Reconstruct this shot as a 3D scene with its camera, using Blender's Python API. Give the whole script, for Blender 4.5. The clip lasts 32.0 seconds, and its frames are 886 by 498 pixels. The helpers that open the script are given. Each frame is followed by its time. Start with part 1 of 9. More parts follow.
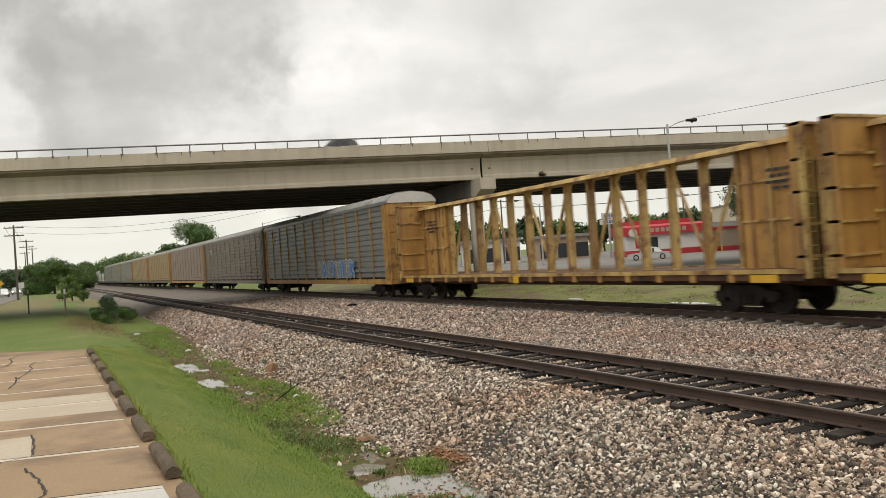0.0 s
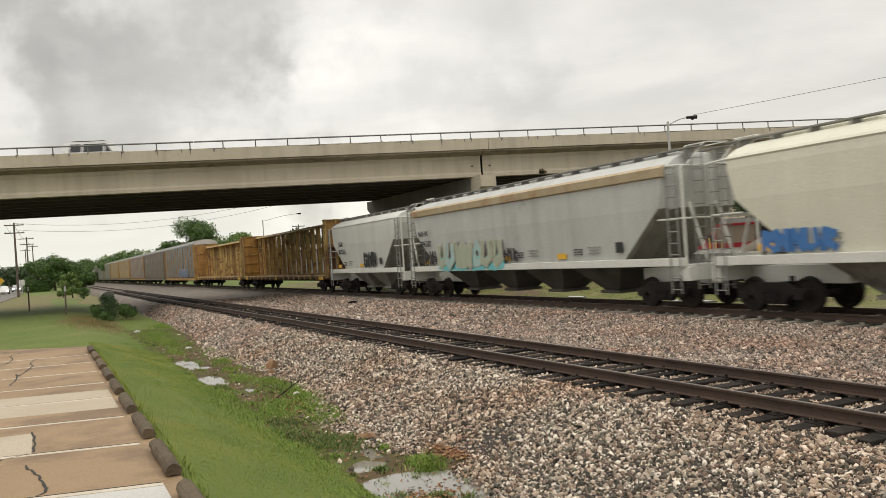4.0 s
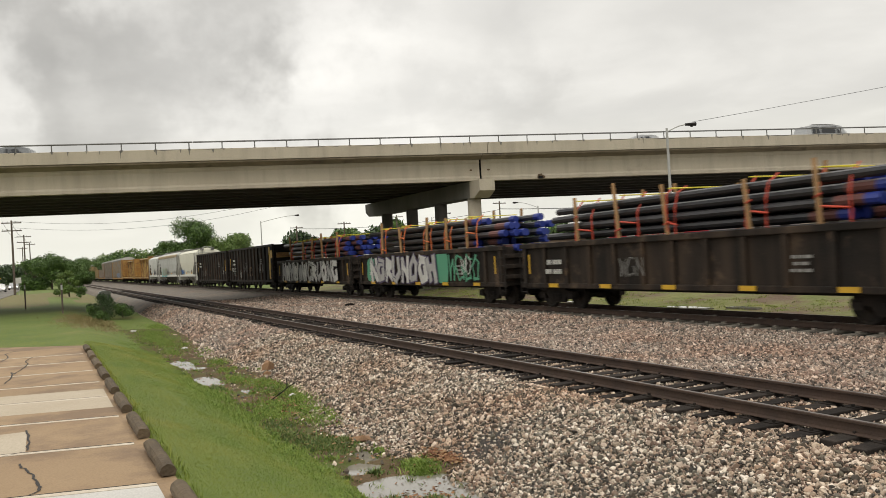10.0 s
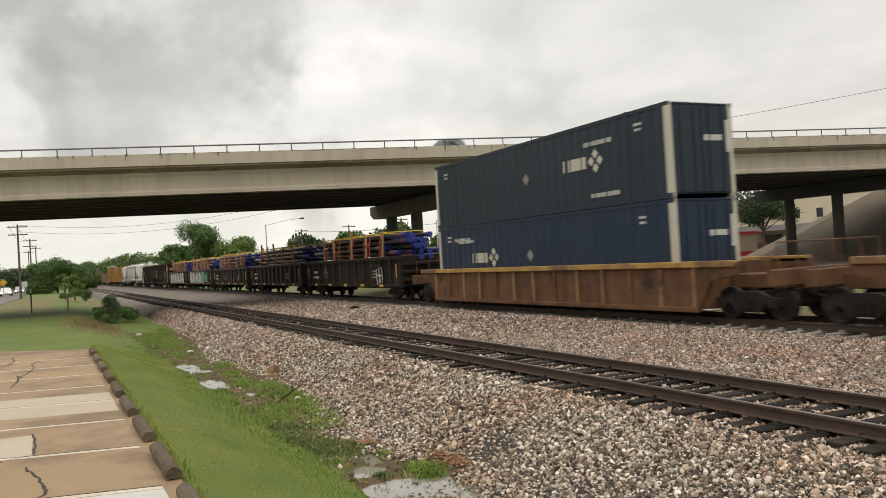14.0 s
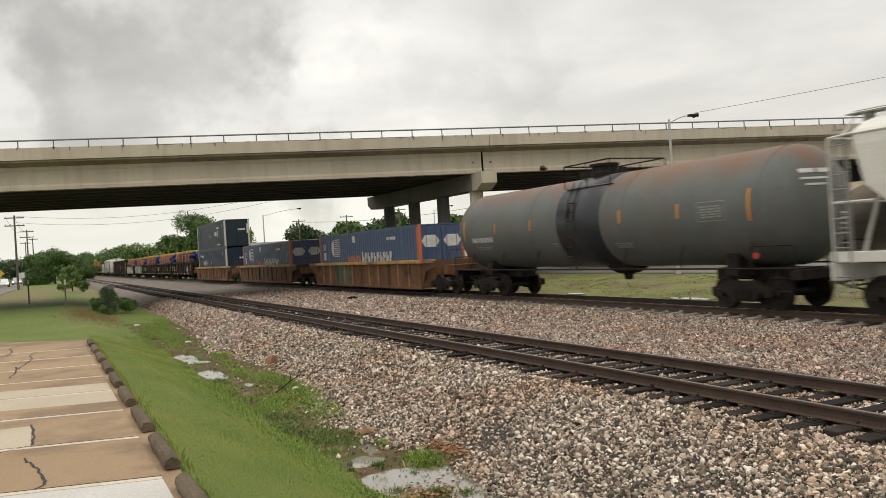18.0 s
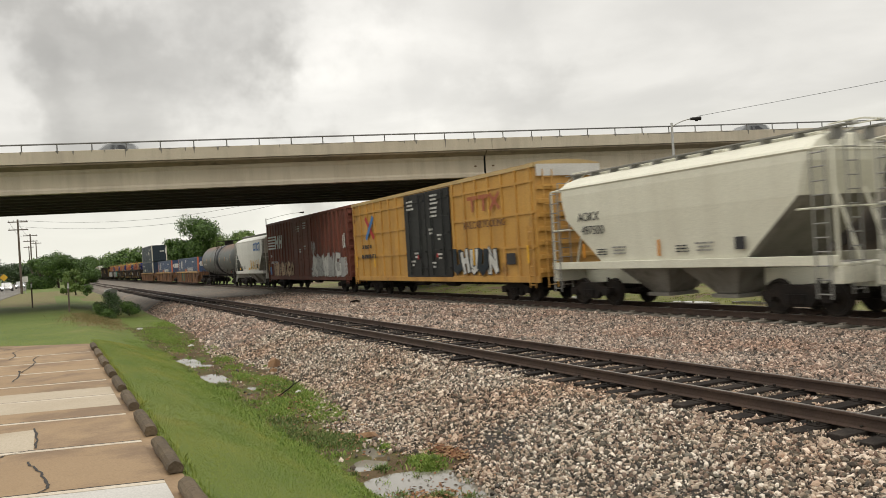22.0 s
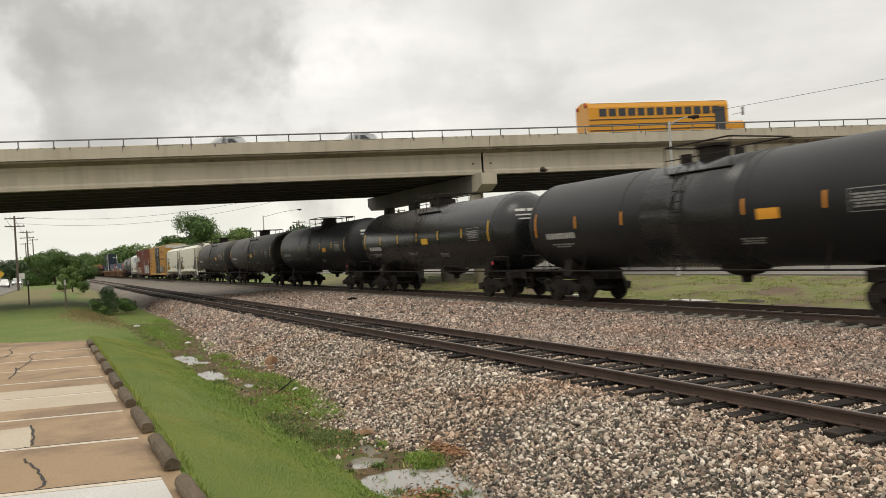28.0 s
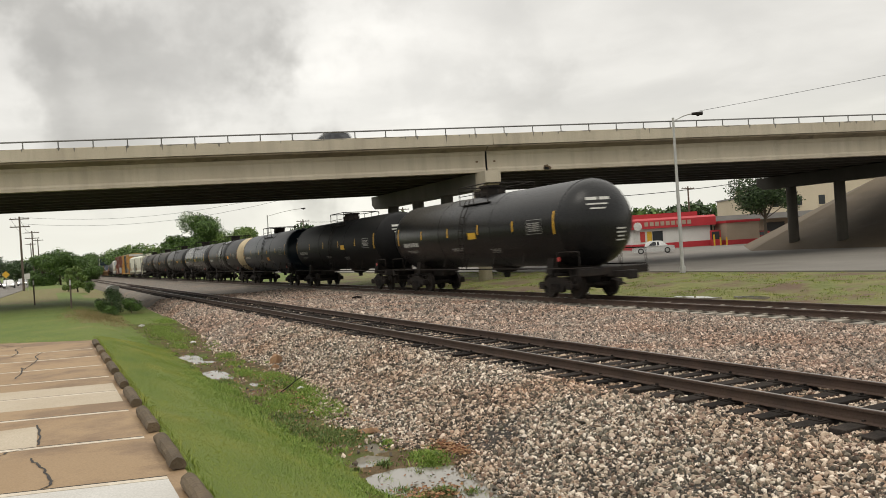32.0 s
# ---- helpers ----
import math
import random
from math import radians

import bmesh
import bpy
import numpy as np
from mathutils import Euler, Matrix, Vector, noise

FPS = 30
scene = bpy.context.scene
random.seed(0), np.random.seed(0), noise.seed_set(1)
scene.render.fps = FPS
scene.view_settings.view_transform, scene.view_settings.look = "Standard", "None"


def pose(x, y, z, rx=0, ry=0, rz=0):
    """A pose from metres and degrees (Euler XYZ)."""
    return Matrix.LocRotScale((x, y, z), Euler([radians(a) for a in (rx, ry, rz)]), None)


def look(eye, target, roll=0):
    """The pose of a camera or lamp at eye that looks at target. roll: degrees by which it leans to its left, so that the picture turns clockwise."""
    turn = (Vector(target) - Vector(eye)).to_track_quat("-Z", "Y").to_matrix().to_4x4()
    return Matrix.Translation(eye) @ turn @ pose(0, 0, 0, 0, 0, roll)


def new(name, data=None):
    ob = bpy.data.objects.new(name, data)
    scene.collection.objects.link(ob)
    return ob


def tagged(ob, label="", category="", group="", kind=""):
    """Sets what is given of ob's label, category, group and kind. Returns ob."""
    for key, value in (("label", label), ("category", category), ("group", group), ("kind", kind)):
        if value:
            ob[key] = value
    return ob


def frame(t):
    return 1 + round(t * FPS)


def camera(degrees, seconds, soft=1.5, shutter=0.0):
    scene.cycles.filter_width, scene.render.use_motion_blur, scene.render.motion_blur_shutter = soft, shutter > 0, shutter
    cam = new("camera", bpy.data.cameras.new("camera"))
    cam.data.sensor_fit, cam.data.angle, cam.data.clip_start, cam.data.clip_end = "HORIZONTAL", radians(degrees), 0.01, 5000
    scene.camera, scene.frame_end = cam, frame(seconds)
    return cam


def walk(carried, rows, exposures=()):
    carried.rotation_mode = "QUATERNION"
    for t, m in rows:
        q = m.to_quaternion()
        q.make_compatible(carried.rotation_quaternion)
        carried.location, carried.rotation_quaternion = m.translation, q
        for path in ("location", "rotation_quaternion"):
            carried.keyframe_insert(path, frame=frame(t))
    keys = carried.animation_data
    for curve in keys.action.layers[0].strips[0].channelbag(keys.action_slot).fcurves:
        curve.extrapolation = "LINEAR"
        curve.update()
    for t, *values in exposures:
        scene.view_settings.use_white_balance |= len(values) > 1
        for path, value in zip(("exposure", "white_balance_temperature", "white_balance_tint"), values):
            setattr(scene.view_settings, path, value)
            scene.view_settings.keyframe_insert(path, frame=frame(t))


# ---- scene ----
# The camera stands on the lot edge, held by hand: seconds, degrees to the right of the track, up, and lean
EYE = Vector((0.0, 0.0, 2.2))
SWAY = [
    (0, 26.377, 0.387, 3.944),
    (0.5, 26.372, 0.384, 3.978),
    (1, 26.445, 0.378, 3.725),
    (1.5, 26.474, 0.323, 3.547),
    (2, 26.386, 0.352, 3.435),
    (2.5, 26.231, 0.330, 3.500),
    (3, 26.236, 0.368, 3.659),
    (3.5, 26.314, 0.271, 3.965),
    (5.5, 26.421, -0.118, 3.789),
    (6, 26.363, -0.175, 3.799),
    (6.5, 26.384, -0.033, 3.744),
    (7, 26.407, 0.164, 3.544),
    (7.5, 26.365, 0.206, 3.448),
    (8, 26.308, 0.424, 3.271),
    (8.5, 26.175, 0.662, 3.202),
    (9, 26.217, 0.699, 3.211),
    (9.5, 26.370, 0.592, 3.144),
    (10, 26.518, 0.440, 3.184),
    (10.5, 26.614, 0.353, 3.596),
    (11, 26.844, 0.392, 3.869),
    (11.5, 26.826, 0.481, 3.837),
    (12, 26.669, 0.479, 3.866),
    (12.5, 26.468, 0.405, 3.796),
    (13, 26.486, 0.353, 3.624),
    (13.5, 26.437, 0.534, 3.497),
    (14, 26.195, 0.642, 3.363),
    (14.5, 26.061, 0.623, 3.352),
    (16.5, 26.289, 0.060, 3.845),
    (17, 26.453, -0.038, 3.734),
    (17.5, 26.445, -0.067, 3.518),
    (18, 26.320, -0.070, 3.490),
    (18.5, 26.230, -0.138, 3.677),
    (19, 26.022, -0.120, 3.629),
    (19.5, 25.945, -0.009, 3.555),
    (20, 25.896, 0.081, 3.703),
    (20.5, 26.015, 0.014, 4.036),
    (21, 26.129, 0.104, 3.821),
    (21.5, 26.190, 0.218, 3.613),
    (22, 26.143, 0.196, 3.538),
    (22.5, 26.038, 0.188, 3.528),
    (23, 26.033, 0.215, 3.593),
    (23.5, 26.175, 0.143, 3.785),
    (24, 26.187, 0.105, 3.743),
    (24.5, 26.164, 0.095, 3.667),
    (25, 26.171, 0.046, 3.622),
    (25.5, 26.288, -0.036, 3.765),
    (27.5, 26.279, -0.001, 3.312),
    (28, 26.318, 0.011, 3.417),
    (28.5, 26.342, 0.007, 3.643),
    (29, 26.351, 0.032, 3.579),
    (29.5, 26.242, 0.022, 3.455),
    (30, 26.190, -0.018, 3.617),
    (30.5, 26.204, -0.100, 3.812),
    (31, 26.215, -0.102, 3.809),
    (31.5, 26.195, -0.090, 3.786),
    (32, 26.022, -0.094, 3.711),
]


def aim(right, up, lean):
    a, b = radians(right), radians(up)
    way = Vector((math.sin(a) * math.cos(b), math.cos(a) * math.cos(b), math.sin(b)))
    return look(EYE, EYE + way * 10, -lean)


cam = camera(57.4, 32.0, soft=0.6, shutter=0.3)
walk(cam, [(t, aim(a, b, c)) for t, a, b, c in SWAY])

# World: a bright overcast sky with soft cloud banks
world = bpy.data.worlds.new("overcast")
scene.world = world
world.use_nodes = True
wn, wl = world.node_tree.nodes, world.node_tree.links
wn.clear()


def wnode(kind, **inputs):
    n = wn.new(kind)
    for k, v in inputs.items():
        n.inputs[k.replace("_", " ")].default_value = v
    return n


w_out = wnode("ShaderNodeOutputWorld")
w_bg = wnode("ShaderNodeBackground", Strength=1.09)
w_sky = wn.new("ShaderNodeTexSky")
w_sky.sky_type, w_sky.sun_disc = "NISHITA", False
w_sky.sun_elevation, w_sky.sun_rotation = radians(52), radians(-20)
w_dim = wnode("ShaderNodeVectorMath")
w_dim.operation = "SCALE"
w_dim.inputs["Scale"].default_value = 0.10
w_tex = wnode("ShaderNodeTexCoord")
w_split = wnode("ShaderNodeSeparateXYZ")
w_flat = wnode("ShaderNodeVectorMath")
w_flat.operation = "DIVIDE"
w_lift = wnode("ShaderNodeMath")
w_lift.operation = "ADD"
w_lift.inputs[1].default_value = 0.16
w_max = wnode("ShaderNodeMath")
w_max.operation = "MAXIMUM"
w_max.inputs[1].default_value = 0.05
w_join = wnode("ShaderNodeCombineXYZ")
w_noise = wnode("ShaderNodeTexNoise", Scale=1.7, Detail=6.0, Roughness=0.5, Distortion=0.2)
w_ramp = wnode("ShaderNodeValToRGB")
e = w_ramp.color_ramp.elements
e[0].position, e[0].color = 0.28, (0.72, 0.717, 0.709, 1)
e[1].position, e[1].color = 0.66, (0.90, 0.896, 0.884, 1)
mid = e.new(0.48)
mid.color = (0.785, 0.781, 0.770, 1)
w_mix = wnode("ShaderNodeMixRGB", Fac=0.9)
w_low = wnode("ShaderNodeMixRGB", Color2=(0.84, 0.86, 0.82, 1))
w_fade = wnode("ShaderNodeMapRange")
for k, v in (("From Min", 0.0), ("From Max", 0.16), ("To Min", 1.0), ("To Max", 0.0)):
    w_fade.inputs[k].default_value = v
wl.new(w_tex.outputs["Generated"], w_split.inputs[0])
wl.new(w_split.outputs["Z"], w_lift.inputs[0])
wl.new(w_lift.outputs[0], w_max.inputs[0])
for i in range(3):
    wl.new(w_max.outputs[0], w_join.inputs[i])
wl.new(w_tex.outputs["Generated"], w_flat.inputs[0])
wl.new(w_join.outputs[0], w_flat.inputs[1])
wl.new(w_flat.outputs[0], w_noise.inputs["Vector"])
wl.new(w_noise.outputs["Fac"], w_ramp.inputs[0])
wl.new(w_sky.outputs[0], w_dim.inputs[0])
wl.new(w_dim.outputs[0], w_mix.inputs["Color1"])
wl.new(w_ramp.outputs[0], w_mix.inputs["Color2"])
wl.new(w_split.outputs["Z"], w_fade.inputs["Value"])
wl.new(w_fade.outputs[0], w_low.inputs["Fac"])
wl.new(w_mix.outputs[0], w_low.inputs["Color1"])
# thin cloud up the line, and the brighter vault of an overcast day
w_warp = wnode("ShaderNodeTexNoise", Scale=6.5, Detail=5.0, Roughness=0.55)
w_bend = wnode("ShaderNodeVectorMath")
w_bend.operation = "MULTIPLY_ADD"
w_bend.inputs[1].default_value = (0.16, 0.16, 0.16)
w_way = wnode("ShaderNodeVectorMath")
w_way.operation = "SUBTRACT"
w_way.inputs[1].default_value = (0.08, 0.08, 0.08)
wl.new(w_tex.outputs["Generated"], w_warp.inputs["Vector"])
wl.new(w_warp.outputs["Color"], w_bend.inputs[0])
wl.new(w_tex.outputs["Generated"], w_bend.inputs[2])
wl.new(w_bend.outputs[0], w_way.inputs[0])


def cloud(way, reach, gain, before):
    """A thinner or thicker bank of cloud round a direction; multiplies what came before."""
    d = wnode("ShaderNodeVectorMath")
    d.operation = "DOT_PRODUCT"
    d.inputs[1].default_value = way
    r = wnode("ShaderNodeMapRange")
    r.interpolation_type = "SMOOTHSTEP"
    for k, v in (("From Min", reach), ("From Max", 1.0), ("To Min", 1.0), ("To Max", gain)):
        r.inputs[k].default_value = v
    m = wnode("ShaderNodeMath")
    m.operation = "MULTIPLY"
    m.inputs[1].default_value = 1.0
    wl.new(w_way.outputs[0], d.inputs[0])
    wl.new(d.outputs["Value"], r.inputs["Value"])
    wl.new(r.outputs[0], m.inputs[0])
    if before:
        wl.new(before, m.inputs[1])
    return m.outputs[0]


w_banks = cloud((0.300, 0.920, 0.250), 0.960, 1.26, None)
w_banks = cloud((0.150, 0.930, 0.335), 0.955, 0.66, w_banks)
w_banks = cloud((0.420, 0.885, 0.200), 0.975, 0.88, w_banks)
w_banks = cloud((0.106, 0.976, 0.189), 0.975, 0.90, w_banks)
w_banks = cloud((0.74, 0.64, 0.20), 0.90, 0.95, w_banks)
w_vault = wnode("ShaderNodeMapRange")
w_vault.interpolation_type = "SMOOTHSTEP"
for k, v in (("From Min", 0.30), ("From Max", 0.85), ("To Min", 1.0), ("To Max", 1.9)):
    w_vault.inputs[k].default_value = v
w_gain = wnode("ShaderNodeMath")
w_gain.operation = "MULTIPLY"
w_lit = wnode("ShaderNodeVectorMath")
w_lit.operation = "SCALE"
wl.new(w_split.outputs["Z"], w_vault.inputs["Value"])
wl.new(w_banks, w_gain.inputs[0])
wl.new(w_vault.outputs[0], w_gain.inputs[1])
wl.new(w_low.outputs[0], w_lit.inputs[0])
wl.new(w_gain.outputs[0], w_lit.inputs["Scale"])
wl.new(w_lit.outputs[0], w_bg.inputs["Color"])
wl.new(w_bg.outputs[0], w_out.inputs[0])

sun = new("sun", bpy.data.lights.new("sun", "SUN"))
sun.data.energy, sun.data.angle, sun.data.color = 0.6, radians(25), (1.0, 0.97, 0.92)
sun.matrix_world = look((0, 0, 60), (17, 32, 0))
scene.view_settings.exposure = -0.06
scene.view_settings.use_white_balance = True
scene.view_settings.white_balance_temperature, scene.view_settings.white_balance_tint = 6950, 9

# ---- materials ----


def surface(name, base, other=None, scale=1.0, fine=18.0, rough=0.7, metal=0.0, bump=0.25, depth=0.01,
            stain=None, stain_scale=0.6, stain_at=0.58, streak=0.0, spot=None, vary=0.0, shine=0.5, top=None):
    """A weathered surface: two tones in patches, fine grain with relief, stains, and vertical streaks."""
    m = bpy.data.materials.new(name)
    m.use_nodes = True
    n, l = m.node_tree.nodes, m.node_tree.links
    b = n["Principled BSDF"]
    other = other or tuple(c * 0.72 for c in base)
    tex = n.new("ShaderNodeTexCoord")

    def noise_at(s, detail=4.0, stretch=None, rough_=0.55):
        t = n.new("ShaderNodeTexNoise")
        t.inputs["Scale"].default_value, t.inputs["Detail"].default_value = s, detail
        t.inputs["Roughness"].default_value = rough_
        if stretch:
            mp = n.new("ShaderNodeMapping")
            mp.inputs["Scale"].default_value = stretch
            l.new(tex.outputs["Object"], mp.inputs["Vector"])
            l.new(mp.outputs[0], t.inputs["Vector"])
        else:
            l.new(tex.outputs["Object"], t.inputs["Vector"])
        return t.outputs["Fac"]

    def band(fac, lo, hi):
        r = n.new("ShaderNodeMapRange")
        r.inputs["From Min"].default_value, r.inputs["From Max"].default_value = lo, hi
        l.new(fac, r.inputs["Value"])
        return r.outputs[0]

    def mix(fac, a, c, blend="MIX"):
        x = n.new("ShaderNodeMixRGB")
        x.blend_type = blend
        if isinstance(fac, float):
            x.inputs["Fac"].default_value = fac
        else:
            l.new(fac, x.inputs["Fac"])
        for sock, v in (("Color1", a), ("Color2", c)):
            if isinstance(v, tuple):
                x.inputs[sock].default_value = (*v, 1)
            else:
                l.new(v, x.inputs[sock])
        return x.outputs[0]

    big, grain = noise_at(scale, 5.0), noise_at(fine, 3.0)
    colour = mix(band(big, 0.35, 0.68), base, other)
    colour = mix(band(grain, 0.3, 0.75), colour, mix(0.5, colour, tuple(c * 0.5 for c in base)))
    if streak:
        s = noise_at(1.0, 4.0, (1.5, 1.5, 0.12))
        f = n.new("ShaderNodeMath")
        f.operation = "MULTIPLY"
        f.inputs[1].default_value = streak
        l.new(band(s, 0.45, 0.75), f.inputs[0])
        colour = mix(f.outputs[0], colour, stain or tuple(c * 0.35 for c in base))
    if stain:
        colour = mix(band(noise_at(stain_scale, 6.0, None, 0.65), stain_at, stain_at + 0.14), colour, stain)
    if spot:
        colour = mix(band(noise_at(fine * 0.45, 5.0, None, 0.7), 0.62, 0.66), colour, spot)
    if top:
        lo, hi, tone = top
        sep, wob, add = n.new("ShaderNodeSeparateXYZ"), n.new("ShaderNodeMath"), n.new("ShaderNodeMath")
        l.new(tex.outputs["Object"], sep.inputs[0])
        wob.operation, add.operation = "MULTIPLY", "ADD"
        wob.inputs[1].default_value = 1.6
        l.new(noise_at(0.9, 5.0), wob.inputs[0])
        l.new(wob.outputs[0], add.inputs[0])
        l.new(sep.outputs["Z"], add.inputs[1])
        colour = mix(band(add.outputs[0], lo + 0.8, hi + 0.8), colour, tone)
    if vary:
        info = n.new("ShaderNodeObjectInfo")
        hsv = n.new("ShaderNodeHueSaturation")
        r = n.new("ShaderNodeMapRange")
        r.inputs["To Min"].default_value, r.inputs["To Max"].default_value = 1 - vary, 1 + vary
        l.new(info.outputs["Random"], r.inputs["Value"])
        l.new(r.outputs[0], hsv.inputs["Value"])
        l.new(colour, hsv.inputs["Color"])
        colour = hsv.outputs[0]
    l.new(colour, b.inputs["Base Color"])
    rr = n.new("ShaderNodeMapRange")
    rr.inputs["To Min"].default_value, rr.inputs["To Max"].default_value = max(0.05, rough - 0.12), min(1.0, rough + 0.12)
    l.new(grain, rr.inputs["Value"])
    l.new(rr.outputs[0], b.inputs["Roughness"])
    b.inputs["Metallic"].default_value = metal
    b.inputs["Specular IOR Level"].default_value = shine
    if bump:
        bp = n.new("ShaderNodeBump")
        bp.inputs["Strength"].default_value, bp.inputs["Distance"].default_value = bump, depth
        l.new(grain, bp.inputs["Height"])
        l.new(bp.outputs[0], b.inputs["Normal"])
    return m


def plain(name, base, rough=0.6, metal=0.0, glow=0.0):
    m = bpy.data.materials.new(name)
    m.use_nodes = True
    b = m.node_tree.nodes["Principled BSDF"]
    b.inputs["Base Color"].default_value = (*base, 1)
    b.inputs["Roughness"].default_value, b.inputs["Metallic"].default_value = rough, metal
    if glow:
        b.inputs["Emission Color"].default_value = (*base, 1)
        b.inputs["Emission Strength"].default_value = glow
    return m


def islands(name, tones, rough=0.85, bump=0.3, fine=60.0, keep=0.95, zone=None, streaks=None):
    """Loose pieces in several tones, one to a piece."""
    m = surface(name, tones[0], rough=rough, bump=bump, fine=fine, scale=6.0, depth=0.004)
    n, l = m.node_tree.nodes, m.node_tree.links
    b = n["Principled BSDF"]
    geo = n.new("ShaderNodeNewGeometry")
    ramp = n.new("ShaderNodeValToRGB")
    ramp.color_ramp.interpolation = "CONSTANT"
    e = ramp.color_ramp.elements
    e[0].color, e[1].color = (*tones[0], 1), (*tones[-1], 1)
    e[1].position = (len(tones) - 1) / len(tones)
    for i, c in enumerate(tones[1:-1], 1):
        e.new(i / len(tones)).color = (*c, 1)
    l.new(geo.outputs["Random Per Island"], ramp.inputs[0])
    old = b.inputs["Base Color"].links[0].from_socket
    x = n.new("ShaderNodeMixRGB")
    x.inputs["Fac"].default_value = keep
    l.new(old, x.inputs["Color1"])
    l.new(ramp.outputs[0], x.inputs["Color2"])
    out = x.outputs[0]
    if zone:
        tex = n.new("ShaderNodeTexCoord")
        t = n.new("ShaderNodeTexNoise")
        t.inputs["Scale"].default_value, t.inputs["Detail"].default_value = 0.4, 4.0
        if streaks:
            wide = n.new("ShaderNodeMapping")
            wide.inputs["Scale"].default_value = (1.0, 0.22, 0.0)
            second = n.new("ShaderNodeTexNoise")
            second.inputs["Scale"].default_value, second.inputs["Detail"].default_value = 1.5, 5.0
            span = n.new("ShaderNodeMapRange")
            span.inputs["From Min"].default_value, span.inputs["From Max"].default_value = 0.40, 0.62
            lush = n.new("ShaderNodeMixRGB")
            lush.blend_type = "MULTIPLY"
            lush.inputs["Color2"].default_value = (*streaks, 1)
            l.new(tex.outputs["Object"], wide.inputs["Vector"])
            l.new(wide.outputs[0], second.inputs["Vector"])
            l.new(second.outputs["Fac"], span.inputs["Value"])
            l.new(span.outputs[0], lush.inputs["Fac"])
            l.new(out, lush.inputs["Color1"])
            out = lush.outputs[0]
        r = n.new("ShaderNodeMapRange")
        r.inputs["From Min"].default_value, r.inputs["From Max"].default_value = 0.45, 0.65
        z = n.new("ShaderNodeMixRGB")
        z.blend_type = "MULTIPLY"
        z.inputs["Color2"].default_value = (*zone, 1)
        l.new(tex.outputs["Object"], t.inputs["Vector"])
        l.new(t.outputs["Fac"], r.inputs["Value"])
        l.new(r.outputs[0], z.inputs["Fac"])
        l.new(out, z.inputs["Color1"])
        out = z.outputs[0]
    l.new(out, b.inputs["Base Color"])
    return m


M = {}
M["grass"] = surface("grass_ground", (0.105, 0.155, 0.026), (0.145, 0.185, 0.035), 0.5, 30, 0.9, bump=0.6, depth=0.03,
                     stain=(0.18, 0.17, 0.05), stain_scale=0.22, stain_at=0.56)
M["dry"] = surface("dry_grass_ground", (0.20, 0.155, 0.065), (0.13, 0.135, 0.04), 0.9, 30, 0.9, bump=0.6, depth=0.03, stain=(0.13, 0.155, 0.035), stain_scale=0.7, stain_at=0.52)
M["mud"] = surface("wet_mud", (0.09, 0.06, 0.034), (0.15, 0.108, 0.058), 1.2, 25, 0.85, bump=0.8, depth=0.03, stain=(0.085, 0.105, 0.03), stain_scale=1.1, stain_at=0.48, shine=0.15)
M["verge"] = surface("verge_earth", (0.125, 0.145, 0.034), (0.23, 0.21, 0.075), 0.9, 7, 0.9, bump=1.0, depth=0.08, stain=(0.12, 0.078, 0.048), stain_scale=0.45, stain_at=0.47)
# bed under the loose stones, darkened to paint the shade in their gaps
M["gravel"] = surface("ballast_gap_shade", (0.045, 0.038, 0.032), (0.02, 0.018, 0.016), 9.0, 28, 0.9, bump=1.0, depth=0.05,
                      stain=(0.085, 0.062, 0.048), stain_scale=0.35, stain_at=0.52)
M["stones"] = islands("ballast_stones", [(0.40, 0.32, 0.25), (0.092, 0.08, 0.06), (0.58, 0.49, 0.395), (0.20, 0.14, 0.105), (0.045, 0.039, 0.03), (0.44, 0.325, 0.24), (0.11, 0.10, 0.074),
                                         (0.72, 0.64, 0.55), (0.17, 0.115, 0.088), (0.185, 0.17, 0.138), (0.034, 0.03, 0.025), (0.30, 0.225, 0.175), (0.80, 0.71, 0.60), (0.36, 0.29, 0.22), (0.075, 0.062, 0.047), (0.50, 0.42, 0.33)], zone=(0.90, 0.77, 0.69))
M["stones_pale"] = islands("pale_ballast", [(0.44, 0.345, 0.278), (0.25, 0.195, 0.158), (0.56, 0.455, 0.375), (0.27, 0.20, 0.16), (0.10, 0.087, 0.074), (0.46, 0.36, 0.285), (0.18, 0.155, 0.13),
                                           (0.66, 0.555, 0.465), (0.28, 0.20, 0.16), (0.29, 0.25, 0.21), (0.08, 0.07, 0.06), (0.32, 0.24, 0.19)], zone=(1.0, 0.87, 0.81))
M["gravel_far"] = surface("packed_ballast", (0.20, 0.175, 0.145), (0.11, 0.097, 0.08), 3.0, 14, 0.9, bump=1.0, depth=0.06, stain=(0.20, 0.15, 0.115), stain_scale=0.3, stain_at=0.5)
M["rail"] = surface("rusty_rail", (0.095, 0.060, 0.044), (0.060, 0.040, 0.032), 2, 40, 0.7, 0.3, 0.3, 0.003)
M["railhead"] = surface("worn_rail_head", (0.34, 0.31, 0.29), (0.22, 0.19, 0.17), 3, 60, 0.38, 0.9, 0.1, 0.001)
M["tie"] = surface("creosoted_tie", (0.017, 0.0145, 0.013), (0.042, 0.034, 0.029), 3, 40, 0.9, bump=0.6, depth=0.01, vary=0.45, shine=0.12)
M["concrete_tie"] = surface("concrete_tie", (0.38, 0.34, 0.285), (0.27, 0.24, 0.20), 3, 40, 0.85, vary=0.1)
